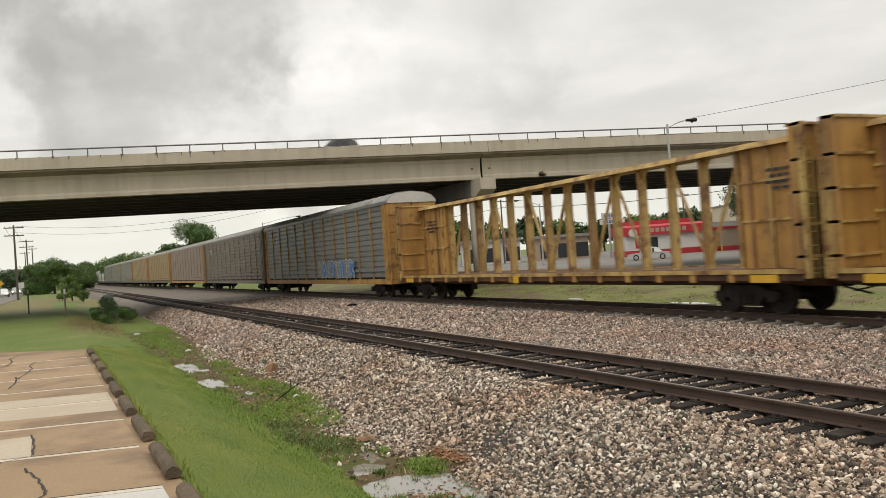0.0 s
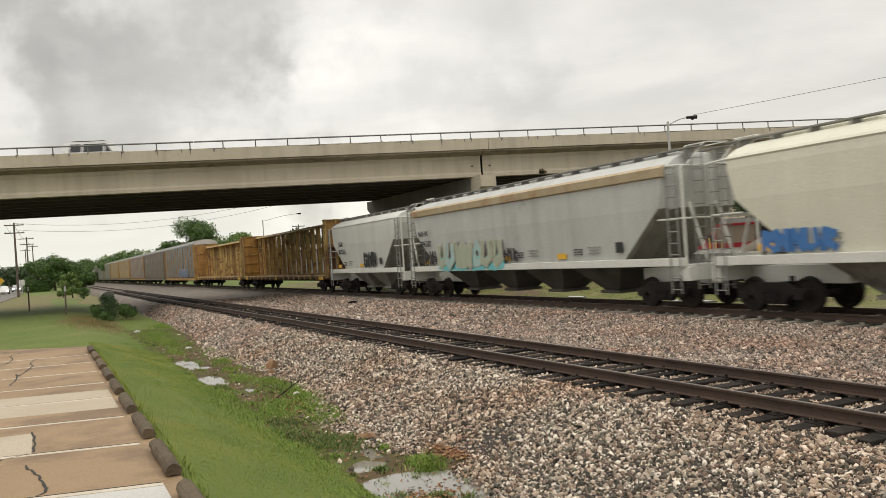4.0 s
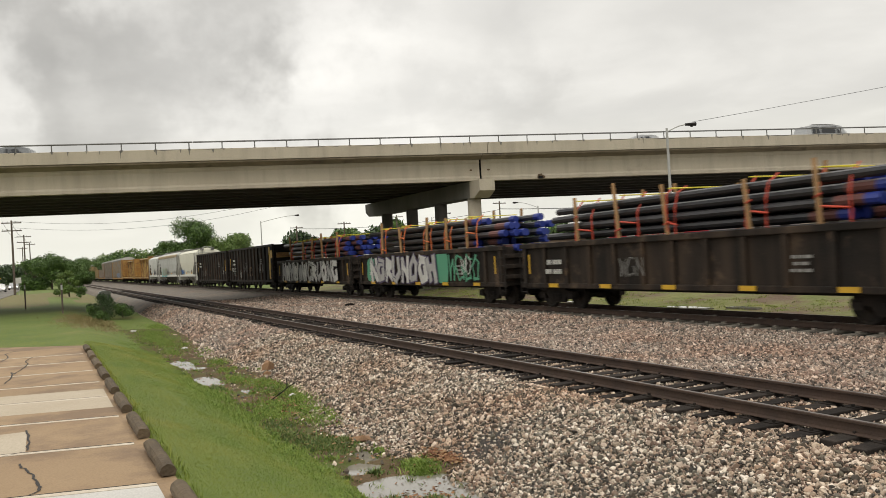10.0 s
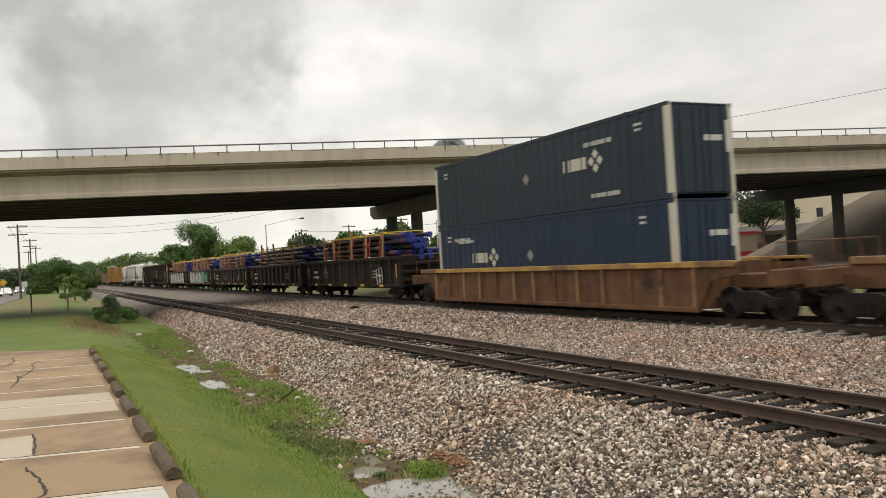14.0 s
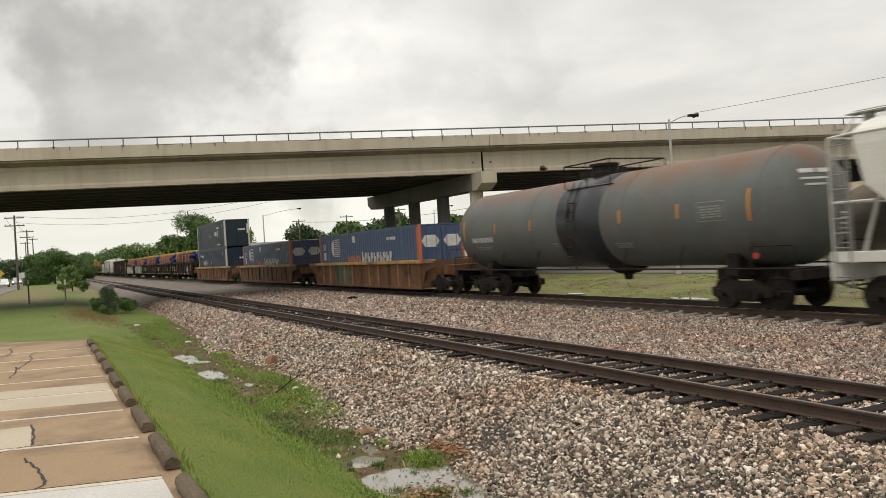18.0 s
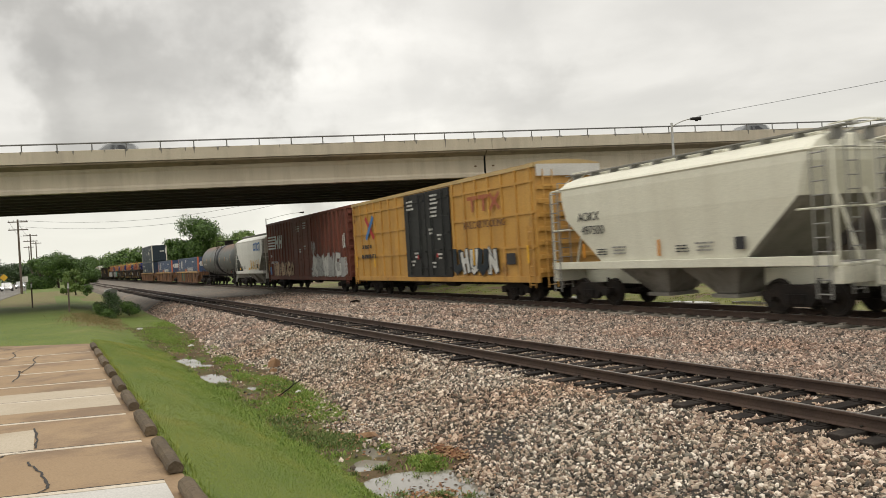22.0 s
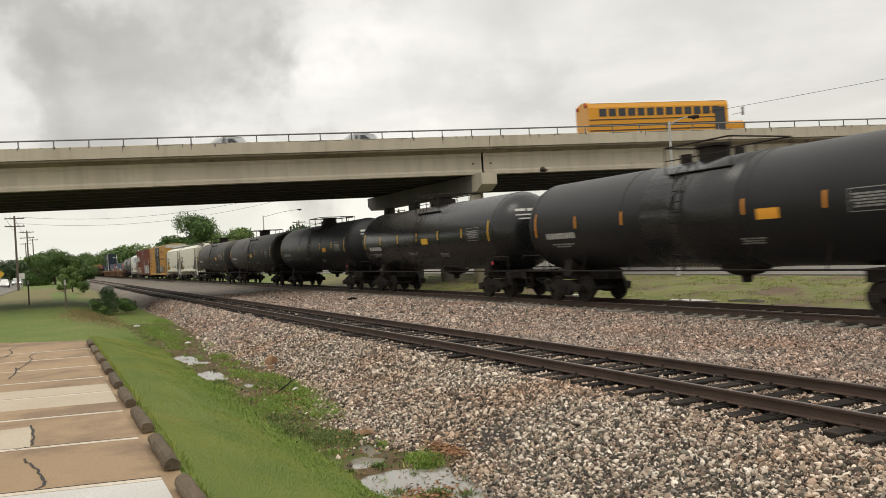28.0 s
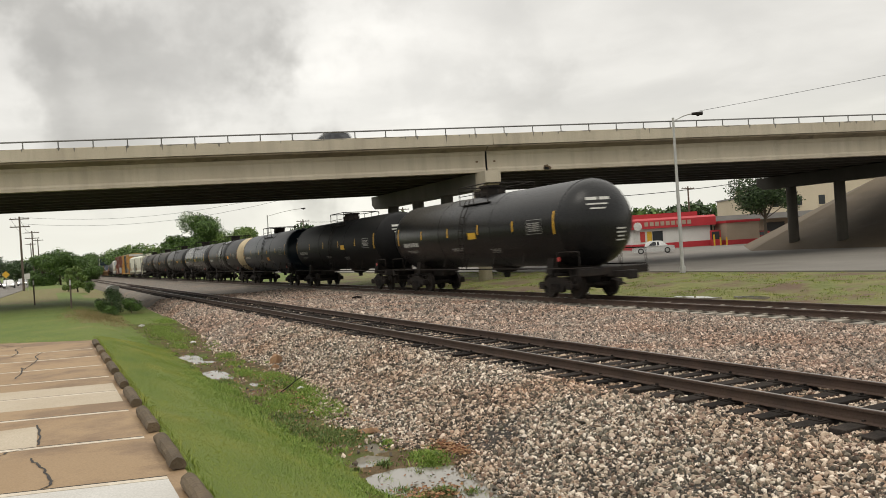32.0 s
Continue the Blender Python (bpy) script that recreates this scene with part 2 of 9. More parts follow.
M["asphalt"] = surface("asphalt", (0.15, 0.137, 0.118), (0.215, 0.198, 0.172), 0.12, 40, 0.8, bump=0.3, depth=0.004, stain=(0.12, 0.108, 0.092), stain_scale=0.15, stain_at=0.55)
M["concrete"] = surface("bridge_concrete", (0.56, 0.50, 0.395), (0.49, 0.43, 0.335), 0.25, 30, 0.85, bump=0.15, depth=0.006, streak=0.35, stain=(0.22, 0.19, 0.155), stain_scale=0.22, stain_at=0.66)
# slab edge: brown stains, and the parapet overhang's shade mixed into the base colour
M["concrete_shade_stain"] = surface("shaded_stained_slab_edge", (0.34, 0.285, 0.205), (0.24, 0.20, 0.145), 0.4, 30, 0.9, bump=0.15, streak=0.5, stain=(0.13, 0.105, 0.08), stain_scale=0.5, stain_at=0.55)
M["rust_stain"] = surface("rust_stain", (0.16, 0.10, 0.055), (0.10, 0.07, 0.045), 3, 30, 0.9)
# concrete darkened so that its colour carries the shade beneath the deck
M["deck_shade"] = surface("under_deck_shade_concrete", (0.085, 0.078, 0.068), (0.06, 0.055, 0.048), 0.3, 30, 0.9, bump=0.1, streak=0.2)
M["concrete_dark"] = surface("dark_concrete", (0.24, 0.225, 0.20), (0.17, 0.16, 0.145), 0.3, 30, 0.9, streak=0.3)
# far pier's columns, their shade under the bridge put into the colour
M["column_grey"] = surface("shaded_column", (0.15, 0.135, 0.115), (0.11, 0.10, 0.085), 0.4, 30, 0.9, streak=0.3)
M["slope"] = surface("slope_paving", (0.15, 0.112, 0.072), (0.105, 0.082, 0.054), 0.3, 20, 0.9, stain=(0.15, 0.12, 0.09), stain_scale=0.2)
M["lot"] = surface("lot_concrete", (0.375, 0.255, 0.14), (0.31, 0.20, 0.105), 0.35, 45, 0.7, bump=0.25, depth=0.004, stain=(0.20, 0.128, 0.072), stain_scale=0.55, stain_at=0.47, vary=0.10)
M["lot_white"] = surface("new_concrete", (0.60, 0.585, 0.55), (0.52, 0.50, 0.46), 0.7, 45, 0.75, bump=0.2, depth=0.003)
M["lot_pale"] = surface("patched_concrete", (0.50, 0.425, 0.32), (0.43, 0.35, 0.25), 0.7, 45, 0.75, bump=0.2, depth=0.003)
M["paint_line"] = surface("worn_line_paint", (0.66, 0.59, 0.48), (0.50, 0.41, 0.31), 2.5, 40, 0.7)
M["tar"] = plain("crack_tar", (0.020, 0.016, 0.014), 0.7)
M["stop"] = surface("weathered_stop", (0.135, 0.098, 0.058), (0.075, 0.055, 0.034), 3, 25, 0.9, bump=1.0, depth=0.02, vary=0.2)
M["galv"] = surface("galvanised_steel", (0.52, 0.52, 0.50), (0.42, 0.42, 0.41), 2, 40, 0.5, 0.4, 0.05)
M["wood_pole"] = surface("pole_wood", (0.14, 0.11, 0.085), (0.09, 0.07, 0.055), 2, 30, 0.9)
M["dark"] = surface("dark_steel", (0.022, 0.020, 0.019), (0.040, 0.032, 0.027), 2, 30, 0.75, 0.1, 0.2, shine=0.25)
M["truck"] = surface("truck_iron", (0.017, 0.015, 0.014), (0.036, 0.028, 0.023), 2.5, 30, 0.8, 0.1, 0.3, shine=0.2)
M["wheel"] = surface("wheel_steel", (0.026, 0.022, 0.02), (0.05, 0.04, 0.032), 3, 30, 0.65, 0.4, 0.15, shine=0.3)
M["rail_grey"] = surface("weathered_railing", (0.20, 0.20, 0.195), (0.14, 0.14, 0.135), 2, 40, 0.6, 0.3, 0.05)
M["wire"] = plain("black_wire", (0.012, 0.012, 0.012), 0.8)
M["wire"].node_tree.nodes["Principled BSDF"].inputs["Specular IOR Level"].default_value = 0.1
M["water"] = plain("puddle_water", (0.20, 0.185, 0.155), 0.03)
M["water"].node_tree.nodes["Principled BSDF"].inputs["Specular IOR Level"].default_value = 1.0

# ---- mesh helpers ----


def part(name, bm, material, parent=None, label="", smooth=False):
    """One mesh object out of a bmesh, under a thing or a part."""
    me = bpy.data.meshes.new(name)
    bm.normal_update()
    bm.to_mesh(me)
    bm.free()
    return link(name, me, material, parent, label, smooth)


def link(name, me, material, parent=None, label="", smooth=False):
    if not me.materials:
        for m in material if isinstance(material, (list, tuple)) else [material]:
            me.materials.append(m)
    if smooth:
        for p in me.polygons:
            p.use_smooth = True
    ob = new(name, me)
    if parent:
        ob.parent = parent
    if label:
        ob["label"] = label
    return ob


def thing(name, label, category, group="", at=None, kind=""):
    ob = tagged(new(name), label, category, group, kind)
    if at:
        ob.location = at
    return ob


def structure(name, bm, material, smooth=False):
    return tagged(part(name, bm, material, smooth=smooth), kind="structure")


def box(bm, x0, x1, y0, y1, z0, z1, bevel=0.0):
    v = [bm.verts.new((x, y, z)) for x in (x0, x1) for y in (y0, y1) for z in (z0, z1)]
    fs = [bm.faces.new([v[i] for i in f]) for f in ((0, 1, 3, 2), (4, 6, 7, 5), (0, 4, 5, 1), (2, 3, 7, 6), (0, 2, 6, 4), (1, 5, 7, 3))]
    if bevel:
        es = list({e for f in fs for e in f.edges})
        bmesh.ops.bevel(bm, geom=es, offset=bevel, segments=2, profile=0.5, affect="EDGES")
    return bm


def prism(bm, profile, y0, y1, axis="y"):
    """A closed outline swept along an axis; the outline's pairs are the other two axes in order."""
    def at(a, b, s):
        return {"y": (a, s, b), "x": (s, a, b), "z": (a, b, s)}[axis]
    lo = [bm.verts.new(at(a, b, y0)) for a, b in profile]
    hi = [bm.verts.new(at(a, b, y1)) for a, b in profile]
    k = len(profile)
    for i in range(k):
        bm.faces.new((lo[i], lo[(i + 1) % k], hi[(i + 1) % k], hi[i]))
    bm.faces.new(lo[::-1])
    bm.faces.new(hi)
    bmesh.ops.recalc_face_normals(bm, faces=bm.faces[:])
    return bm


def loft(bm, rings, close=True):
    """Rings of equal length joined one to the next, ends capped."""
    rows = [[bm.verts.new(p) for p in r] for r in rings]
    k = len(rows[0])
    for a, b in zip(rows, rows[1:]):
        for i in range(k if close else k - 1):
            bm.faces.new((a[i], a[(i + 1) % k], b[(i + 1) % k], b[i]))
    if close:
        bm.faces.new(rows[0][::-1])
        bm.faces.new(rows[-1])
    return bm


def rod(bm, a, b, r, n=6, r2=None):
    a, b = Vector(a), Vector(b)
    q = (b - a).to_track_quat("Z", "Y")
    r2 = r if r2 is None else r2
    lo = [bm.verts.new(a + q @ Vector((r * math.cos(i * math.tau / n), r * math.sin(i * math.tau / n), 0))) for i in range(n)]
    hi = [bm.verts.new(b + q @ Vector((r2 * math.cos(i * math.tau / n), r2 * math.sin(i * math.tau / n), 0))) for i in range(n)]
    for i in range(n):
        bm.faces.new((lo[i], lo[(i + 1) % n], hi[(i + 1) % n], hi[i]))
    bm.faces.new(lo[::-1])
    bm.faces.new(hi)
    return bm


def tube(bm, pts, r, n=6):
    """One bent tube through points."""
    rings = []
    for i, p in enumerate(pts):
        a, b = Vector(pts[max(0, i - 1)]), Vector(pts[min(len(pts) - 1, i + 1)])
        q = (b - a).to_track_quat("Z", "Y")
        rings.append([Vector(p) + q @ Vector((r * math.cos(j * math.tau / n), r * math.sin(j * math.tau / n), 0)) for j in range(n)])
    return loft(bm, rings)


def slab(bm, pts, thick):
    """A flat plate from its corner points (x, y, z), thickened downwards."""
    top = [bm.verts.new(p) for p in pts]
    low = [bm.verts.new((p[0], p[1], p[2] - thick)) for p in pts]
    k = len(pts)
    bm.faces.new(top)
    bm.faces.new(low[::-1])
    for i in range(k):
        bm.faces.new((top[i], low[i], low[(i + 1) % k], top[(i + 1) % k]))
    bmesh.ops.recalc_face_normals(bm, faces=bm.faces[:])
    return bm


def new_bm():
    return bmesh.new()


# ---- ground ----
GROUND_X = [-2600, -400, -80, -30, -12, -5, 0.6, 1.1, 1.35, 1.8, 2.3, 2.8, 3.2, 3.6, 4.0, 4.4, 4.9, 5.6, 7, 9, 12, 16, 20.4, 22, 24, 27, 30, 31.8, 32.2, 40, 60, 90, 160, 400, 2600]
GROUND_Z = [-0.6, -0.5, -0.35, -0.2, -0.1, -0.06, -0.05, -0.05, -0.03, -0.14, -0.30, -0.50, -0.64, -0.71, -0.735, -0.745, -0.75, -0.77, -0.82, -0.85, -0.85, -0.85, -0.75, -0.42, -0.30, -0.15, -0.06, -0.05, -0.16, -0.2, -0.3, -0.5, -0.6, -0.8, -1.0]


PUDDLES = [(3.85, 26.4, 0.36, 1.35), (4.15, 25.0, 0.2, 0.35), (3.82, 21.9, 0.32, 1.0), (4.2, 9.6, 0.66, 0.75), (4.55, 8.7, 0.38, 0.8), (3.95, 10.9, 0.25, 0.3), (4.25, 19.4, 0.12, 0.35), (4.3, 11.6, 0.16, 0.3)]


def ground_z(x, y):
    z = float(np.interp(x, GROUND_X, GROUND_Z))
    if 1.35 < x < 5.6:
        keep = float(np.interp(y, (28, 48, 70), (1.0, 0.55, 0.15)))
        z = -0.05 + (z + 0.05) * keep - 0.25 * (1 - keep) * max(0, min(1, (x - 1.35) / 3))
        z += 0.035 * noise.noise(Vector((x * 1.3, y * 0.6, 3.0))) * min(1, (x - 1.35))
        for cx, cy, rx, ry in PUDDLES:
            d = math.hypot((x - cx) / rx, (y - cy) / ry) + 0.35 * noise.noise(Vector((x * 2.3, y * 1.6, 9.0)))
            if d < 1.25:
                z = min(z, -0.82 + 0.07 * max(0, d - 0.75) / 0.5)
    elif x > 20 and x < 31.5:
        z += 0.10 * noise.noise(Vector((x * 0.5, y * 0.3, 8.0))) + 0.09 * noise.noise(Vector((x * 1.3, y * 0.8, 2.0)))
    return z


def build_ground():
    xs = sorted(set(GROUND_X + [20.6 + 0.45 * i for i in range(25)] + [round(1.35 + 0.12 * i, 3) for i in range(37)]))
    ys = [-2600, -600, -150, -60, -30, -15] + [round(-8 + 0.5 * i, 2) for i in range(26)] + [round(5 + 0.22 * i, 2) for i in range(114)] + [round(30.2 + 0.5 * i, 2) for i in range(40)] + [52, 56, 60, 66, 72, 80, 90, 100, 115, 130, 150, 175, 200, 240, 300, 400, 600, 1000, 1600, 2800]
    bm = new_bm()
    grid = [[bm.verts.new((x, y, ground_z(x, y))) for x in xs] for y in ys]
    for j in range(len(ys) - 1):
        for i in range(len(xs) - 1):
            f = bm.faces.new((grid[j][i], grid[j][i + 1], grid[j + 1][i + 1], grid[j + 1][i]))
            xm, ym = (xs[i] + xs[i + 1]) / 2, (ys[j] + ys[j + 1]) / 2
            edge = 3.35 + 0.35 * noise.noise(Vector((ym * 0.5, 0.3, 0))) + 0.25 * noise.noise(Vector((ym * 1.7, xm * 1.7, 4)))
            if edge < xm < 6.8 and ym < 42:
                f.material_index = 1
            elif 19 < xm < 31.8 and -5 < ym < 90:
                f.material_index = 2
            elif math.hypot((xm - 2.1) / 1.3, (ym - 46) / 7.5) + 0.5 * noise.noise(Vector((xm * 1.3, ym * 0.5, 6))) < 1 or (72 < ym < 125 and -5 < xm < 6 and noise.noise(Vector((xm * 0.25, ym * 0.06, 1))) > -0.1):
                f.material_index = 3
    structure("ground", bm, [M["grass"], M["mud"], M["verge"], M["dry"]], smooth=True)
    bm = new_bm()
    box(bm, 2.9, 5.0, 4, 30, -1.1, -0.778)
    structure("water", bm, M["water"])


def bend(y):
    """How far the tracks swing to the right far up the line, and by what angle."""
    far = max(0.0, y - 300.0)
    return far * far / 5000.0, math.atan(far / 2500.0)


TOE_Y = (7, 8, 9.1, 10.3, 11.4, 12.5, 14.4, 15.8, 19, 22.8, 27, 32, 38, 46, 60, 90)
TOE_X = (0.35, 0.45, 0.6, 0.75, 0.3, 0.1, 0.05, 0.55, 1.2, 1.1, 0.6, 0.9, 1.1, 1.5, 1.9, 2.1)


def toe_shift(y):
    """The foot of the ballast draws back from the ditch up the line."""
    return float(np.interp(y, TOE_Y, TOE_X))


def strip(name, material, outline, ys, wob=0.0):
    """A long bed with the given cross-section, following the line of the tracks."""
    bm = new_bm()
    rows = []
    for y in ys:
        dx = bend(y)[0]
        rows.append([bm.verts.new(((x if x > 7.2 else 7.2 - (7.2 - x) * (2.85 - toe_shift(y)) / 2.85) + dx + wob * noise.noise(Vector((y * 0.7, x, 2))), y, z + (0.02 * noise.noise(Vector((x * 2, y * 1.3, 5))) if wob else 0))) for x, z in outline])
    for a, b in zip(rows, rows[1:]):
        for i in range(len(outline) - 1):
            f = bm.faces.new((a[i], a[i + 1], b[i + 1], b[i]))
            f.material_index = 1 if a[i].co.y > 58 else 0
    return structure(name, bm, material, smooth=True)


NEAR_RAIL, NEAR_GAUGE = 8.48, 1.507
FAR_RAIL = 17.48
TRACK_X = FAR_RAIL + 0.7535


def rail_profile(x):
    """Foot, web and head of a rail whose top is at zero."""
    half = [(0.070, -0.172), (0.070, -0.162), (0.014, -0.145), (0.009, -0.10), (0.010, -0.045), (0.036, -0.036), (0.036, -0.008), (0.026, 0.0)]
    return [(x + a, b) for a, b in half] + [(x - a, b) for a, b in half[::-1]]


def build_tracks():
    ys = [-40, -20] + [-8 + i * 1.2 for i in range(60)] + [70, 90, 120, 160, 200, 260, 300] + [300 + 25 * i for i in range(1, 26)]
    # first material is the gap-shade bed below the stones, second the plain bed
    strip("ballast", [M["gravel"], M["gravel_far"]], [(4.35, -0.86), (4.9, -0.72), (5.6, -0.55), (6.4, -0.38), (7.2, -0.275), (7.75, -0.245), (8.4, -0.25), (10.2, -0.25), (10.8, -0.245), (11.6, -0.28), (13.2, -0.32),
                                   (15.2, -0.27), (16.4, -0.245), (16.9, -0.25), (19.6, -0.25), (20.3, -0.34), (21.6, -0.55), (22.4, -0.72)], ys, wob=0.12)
    seg = [-40, 20, 60, 120, 200, 300] + [300 + 25 * i for i in range(1, 26)]
    for track, rx in (("siding", NEAR_RAIL), ("main_line", FAR_RAIL)):
        t = tagged(thing("railway_track", "pair of rusty steel rails on a gravel bed" if track == "siding" else "pair of worn steel rails on pale concrete ties", "railway track"), kind="structure")
        for x in (rx, rx + NEAR_GAUGE):
            bm = new_bm()
            loft(bm, [[(a + bend(y)[0], y, b) for a, b in rail_profile(x)] for y in seg])
            bmesh.ops.recalc_face_normals(bm, faces=bm.faces[:])
            for f in bm.faces:
                if f.normal.z > 0.8 and f.calc_center_median().z > -0.02:
                    f.material_index = 1
            part("rail", bm, [M["rail"], M["railhead"]], t)
    return


build_ground()
build_tracks()


def build_road():
    bm = new_bm()
    slab(bm, [(32.2, -600, 0.0), (47, -600, 0.0), (47, 900, 0.0), (32.2, 900, 0.0)], 0.3)
    structure("road", bm, M["asphalt"])
    bm = new_bm()
    slab(bm, [(47.004, -200, -0.012), (160, -200, -0.012), (160, 260, -0.012), (47.004, 260, -0.012)], 0.3)
    structure("pavement", bm, M["asphalt"])
    bm = new_bm()
    slab(bm, [(-13, 40, 0.0), (-6.2, 40, 0.0), (-3.6, 130, 0.0), (-3.0, 900, 0.0), (-13, 900, 0.0)], 0.2)
    structure("road_2", bm, M["asphalt"])


build_road()


def build_lot():
    bm = new_bm()
    slab(bm, [(-40, -30, -0.01), (1.2, -30, -0.01), (1.2, 27.9, -0.01), (-40, 65, -0.01)], 0.15)
    structure("pavement_2", bm, M["lot"])
    stop0 = None
    for i in range(10):
        y = 8.85 + 2.29 * (i - 2) + 1.85
        bm = new_bm()
        rnd = random.Random(i)
        prof = [(1.06, 0.0), (1.04, 0.05), (1.05, 0.10), (1.08, 0.135), (1.125, 0.15), (1.17, 0.14), (1.205, 0.105), (1.22, 0.055), (1.20, 0.0)]
        rings = []
        for k in range(9):
            s = k / 8
            sh = 0.94 if k in (0, 8) else 1.0
            rings.append([(1.13 + (a - 1.13) * sh + rnd.uniform(-.008, .008), y - 1.55 * (1 - s), max(-0.005, b * 0.92 * sh + rnd.uniform(-.008, .008))) for a, b in prof])
        loft(bm, rings)
        bmesh.ops.recalc_face_normals(bm, faces=bm.faces[:])
        ob = part("wheel_stop", bm, M["stop"], smooth=False)
        tagged(ob, "weathered brown concrete wheel stop at the lot's edge", "wheel stop", "wheel stops along the lot")


build_lot()

# ---- overpass ----
JOINT = Vector((26.13, 46.36, 0))
ALONG = Vector((0.9643, -0.2648, 0))
ACROSS = Vector((0.2648, 0.9643, 0))
FALL = -0.0045


def deck(u, w, z):
    """A place on the bridge: metres along from the joint, metres in from the near edge, height at the joint."""
    p = JOINT + ALONG * u + ACROSS * w
    return (p.x, p.y, z + FALL * u)


def beam(bm, outline, u0, u1):
    loft(bm, [[deck(u0, w, z) for w, z in outline], [deck(u1, w, z) for w, z in outline]])
    bmesh.ops.recalc_face_normals(bm, faces=bm.faces[:])


def build_bridge():
    bridge = tagged(thing("overpass", "pale concrete road overpass with steel railing across the tracks", "bridge"), kind="structure")
    girder = [(0, 7.0), (0.62, 7.0), (0.62, 7.2), (0.42, 7.36), (0.42, 8.1), (0.55, 8.25), (0.55, 8.42), (0.06, 8.42), (0.06, 8.25), (0.12, 8.12), (0.12, 7.34), (0, 7.2)]
    wide = 18.6
    for i, (u0, u1) in enumerate(((-70, 0.16), (0.22, 39.9), (40.1, 90))):
        for k in range(8):
            bm = new_bm()
            beam(bm, [(w + 0.42 + k * 2.46, z) for w, z in girder], u0 + (0.04 if i == 1 else 0), u1 - (0.04 if i == 0 else 0))
            # outer girder pale; the inner ones have the under-deck shade in their colour
            part("girder", bm, M["concrete"] if k == 0 else M["deck_shade"], bridge)
        # slab with a sloping edge below the parapet, the soffit behind it dark with painted-in shade
        for name_, near in (("slab_edge", True), ("slab_edge", False)):
            bm = new_bm()
            prof = [(-0.20, 8.70), (-0.20, 8.60), (0.46, 8.40), (0.70, 8.40), (0.70, 8.70)]
            beam(bm, prof if near else [(wide - w, z) for w, z in prof], u0, u1)
            part(name_, bm, M["concrete_shade_stain"], bridge)
        bm = new_bm()
        beam(bm, [(0.71, 8.41), (wide - 0.71, 8.41), (wide - 0.71, 8.78), (0.71, 8.78)], u0, u1)
        part("deck", bm, M["deck_shade"], bridge)
    for u0, u1 in ((-70, 0.53), (0.56, 39.9), (40.1, 90)):
        for w, s in ((-0.30, 1), (wide + 0.30, -1)):
            bm = new_bm()
            beam(bm, [(w, 8.72), (w + s * 0.36, 8.72), (w + s * 0.36, 9.2), (w + s * 0.28, 9.45), (w + s * 0.02, 9.45), (w, 9.43)], u0, u1)
            part("parapet", bm, M["concrete"], bridge)
    for w in (-0.14, wide + 0.14):
        for k in range(-34, 42):
            u = k * 1.96 + 1.37
            bm = new_bm()
            rod(bm, deck(u, w, 9.43), deck(u, w, 9.88), 0.036, 6)
            box_at = deck(u, w, 9.45)
            box(bm, box_at[0] - 0.09, box_at[0] + 0.09, box_at[1] - 0.07, box_at[1] + 0.07, box_at[2], box_at[2] + 0.03)
            part("post", bm, M["rail_grey"], bridge)
        for u0 in range(-66, 80, 12):
            bm = new_bm()
            rod(bm, deck(u0, w, 9.89), deck(u0 + 11.97, w, 9.89), 0.048, 8)
            part("handrail", bm, M["rail_grey"], bridge)
    # black plug added to make the joint's gap dark, a rusty spalled patch and run-off marks below the railing
    bm = new_bm()
    beam(bm, [(0.60, 7.02), (0.90, 7.02), (0.90, 8.4), (0.60, 8.4)], -0.15, 0.5)
    part("joint_seal", bm, M["wire"], bridge)
    rnd = random.Random(12)
    for dark_, scale_ in ((M["rust_stain"], 1.35), (M["wire"], 0.8)):
        bm = new_bm()
        ring_ = [(4.32 + scale_ * rnd.uniform(0.16, 0.32) * math.cos(a * 0.4488), max(7.005, 7.10 + scale_ * rnd.uniform(0.10, 0.22) * math.sin(a * 0.4488))) for a in range(14)]
        lift_ = 0.412 if dark_ == M["rust_stain"] else 0.408
        bm.faces.new([bm.verts.new(deck(u, lift_, z)) for u, z in ring_])
        part("spalled_patch", bm, dark_, bridge)
    for u, z in ((-0.45, 7.72), (0.75, 7.72)):
        bm = new_bm()
        bm.faces.new([bm.verts.new(deck(u + 0.10 * math.cos(a * 0.785), 0.535, z + 0.06 * math.sin(a * 0.785))) for a in range(8)])
        part("spalled_patch", bm, M["rust_stain"], bridge)
    for k in range(110):
        u = rnd.uniform(-45, 38)
        near_post = 1.37 + 1.96 * round((u - 1.37) / 1.96) + rnd.uniform(-.06, .06)
        u = near_post if rnd.random() < 0.7 else u
        low_ = 9.44 - abs(rnd.gauss(0.05, 0.16))
        half = rnd.uniform(0.02, 0.10)
        bm = new_bm()
        bm.faces.new([bm.verts.new(deck(u + a, -0.304, z)) for a, z in ((-half, 9.442), (-half * 0.6, (9.44 + low_) / 2), (-half * 0.2, low_), (half * 0.3, low_ + 0.02), (half * 0.5, (9.44 + low_) / 2), (half, 9.442))])
        part("run_off_mark", bm, M["concrete_dark"], bridge)
    for k in range(40):
        u = rnd.uniform(-45, 38)
        length = rnd.uniform(0.4, 2.2)
        z = 9.44 - rnd.uniform(0.0, 0.02)
        bm = new_bm()
        bm.faces.new([bm.verts.new(deck(u + a * length, -0.3035, b)) for a, b in ((0, z), (0.3, z - rnd.uniform(0.02, 0.07)), (0.7, z - rnd.uniform(0.02, 0.06)), (1, z))])
        part("run_off_mark", bm, M["concrete_dark"], bridge)
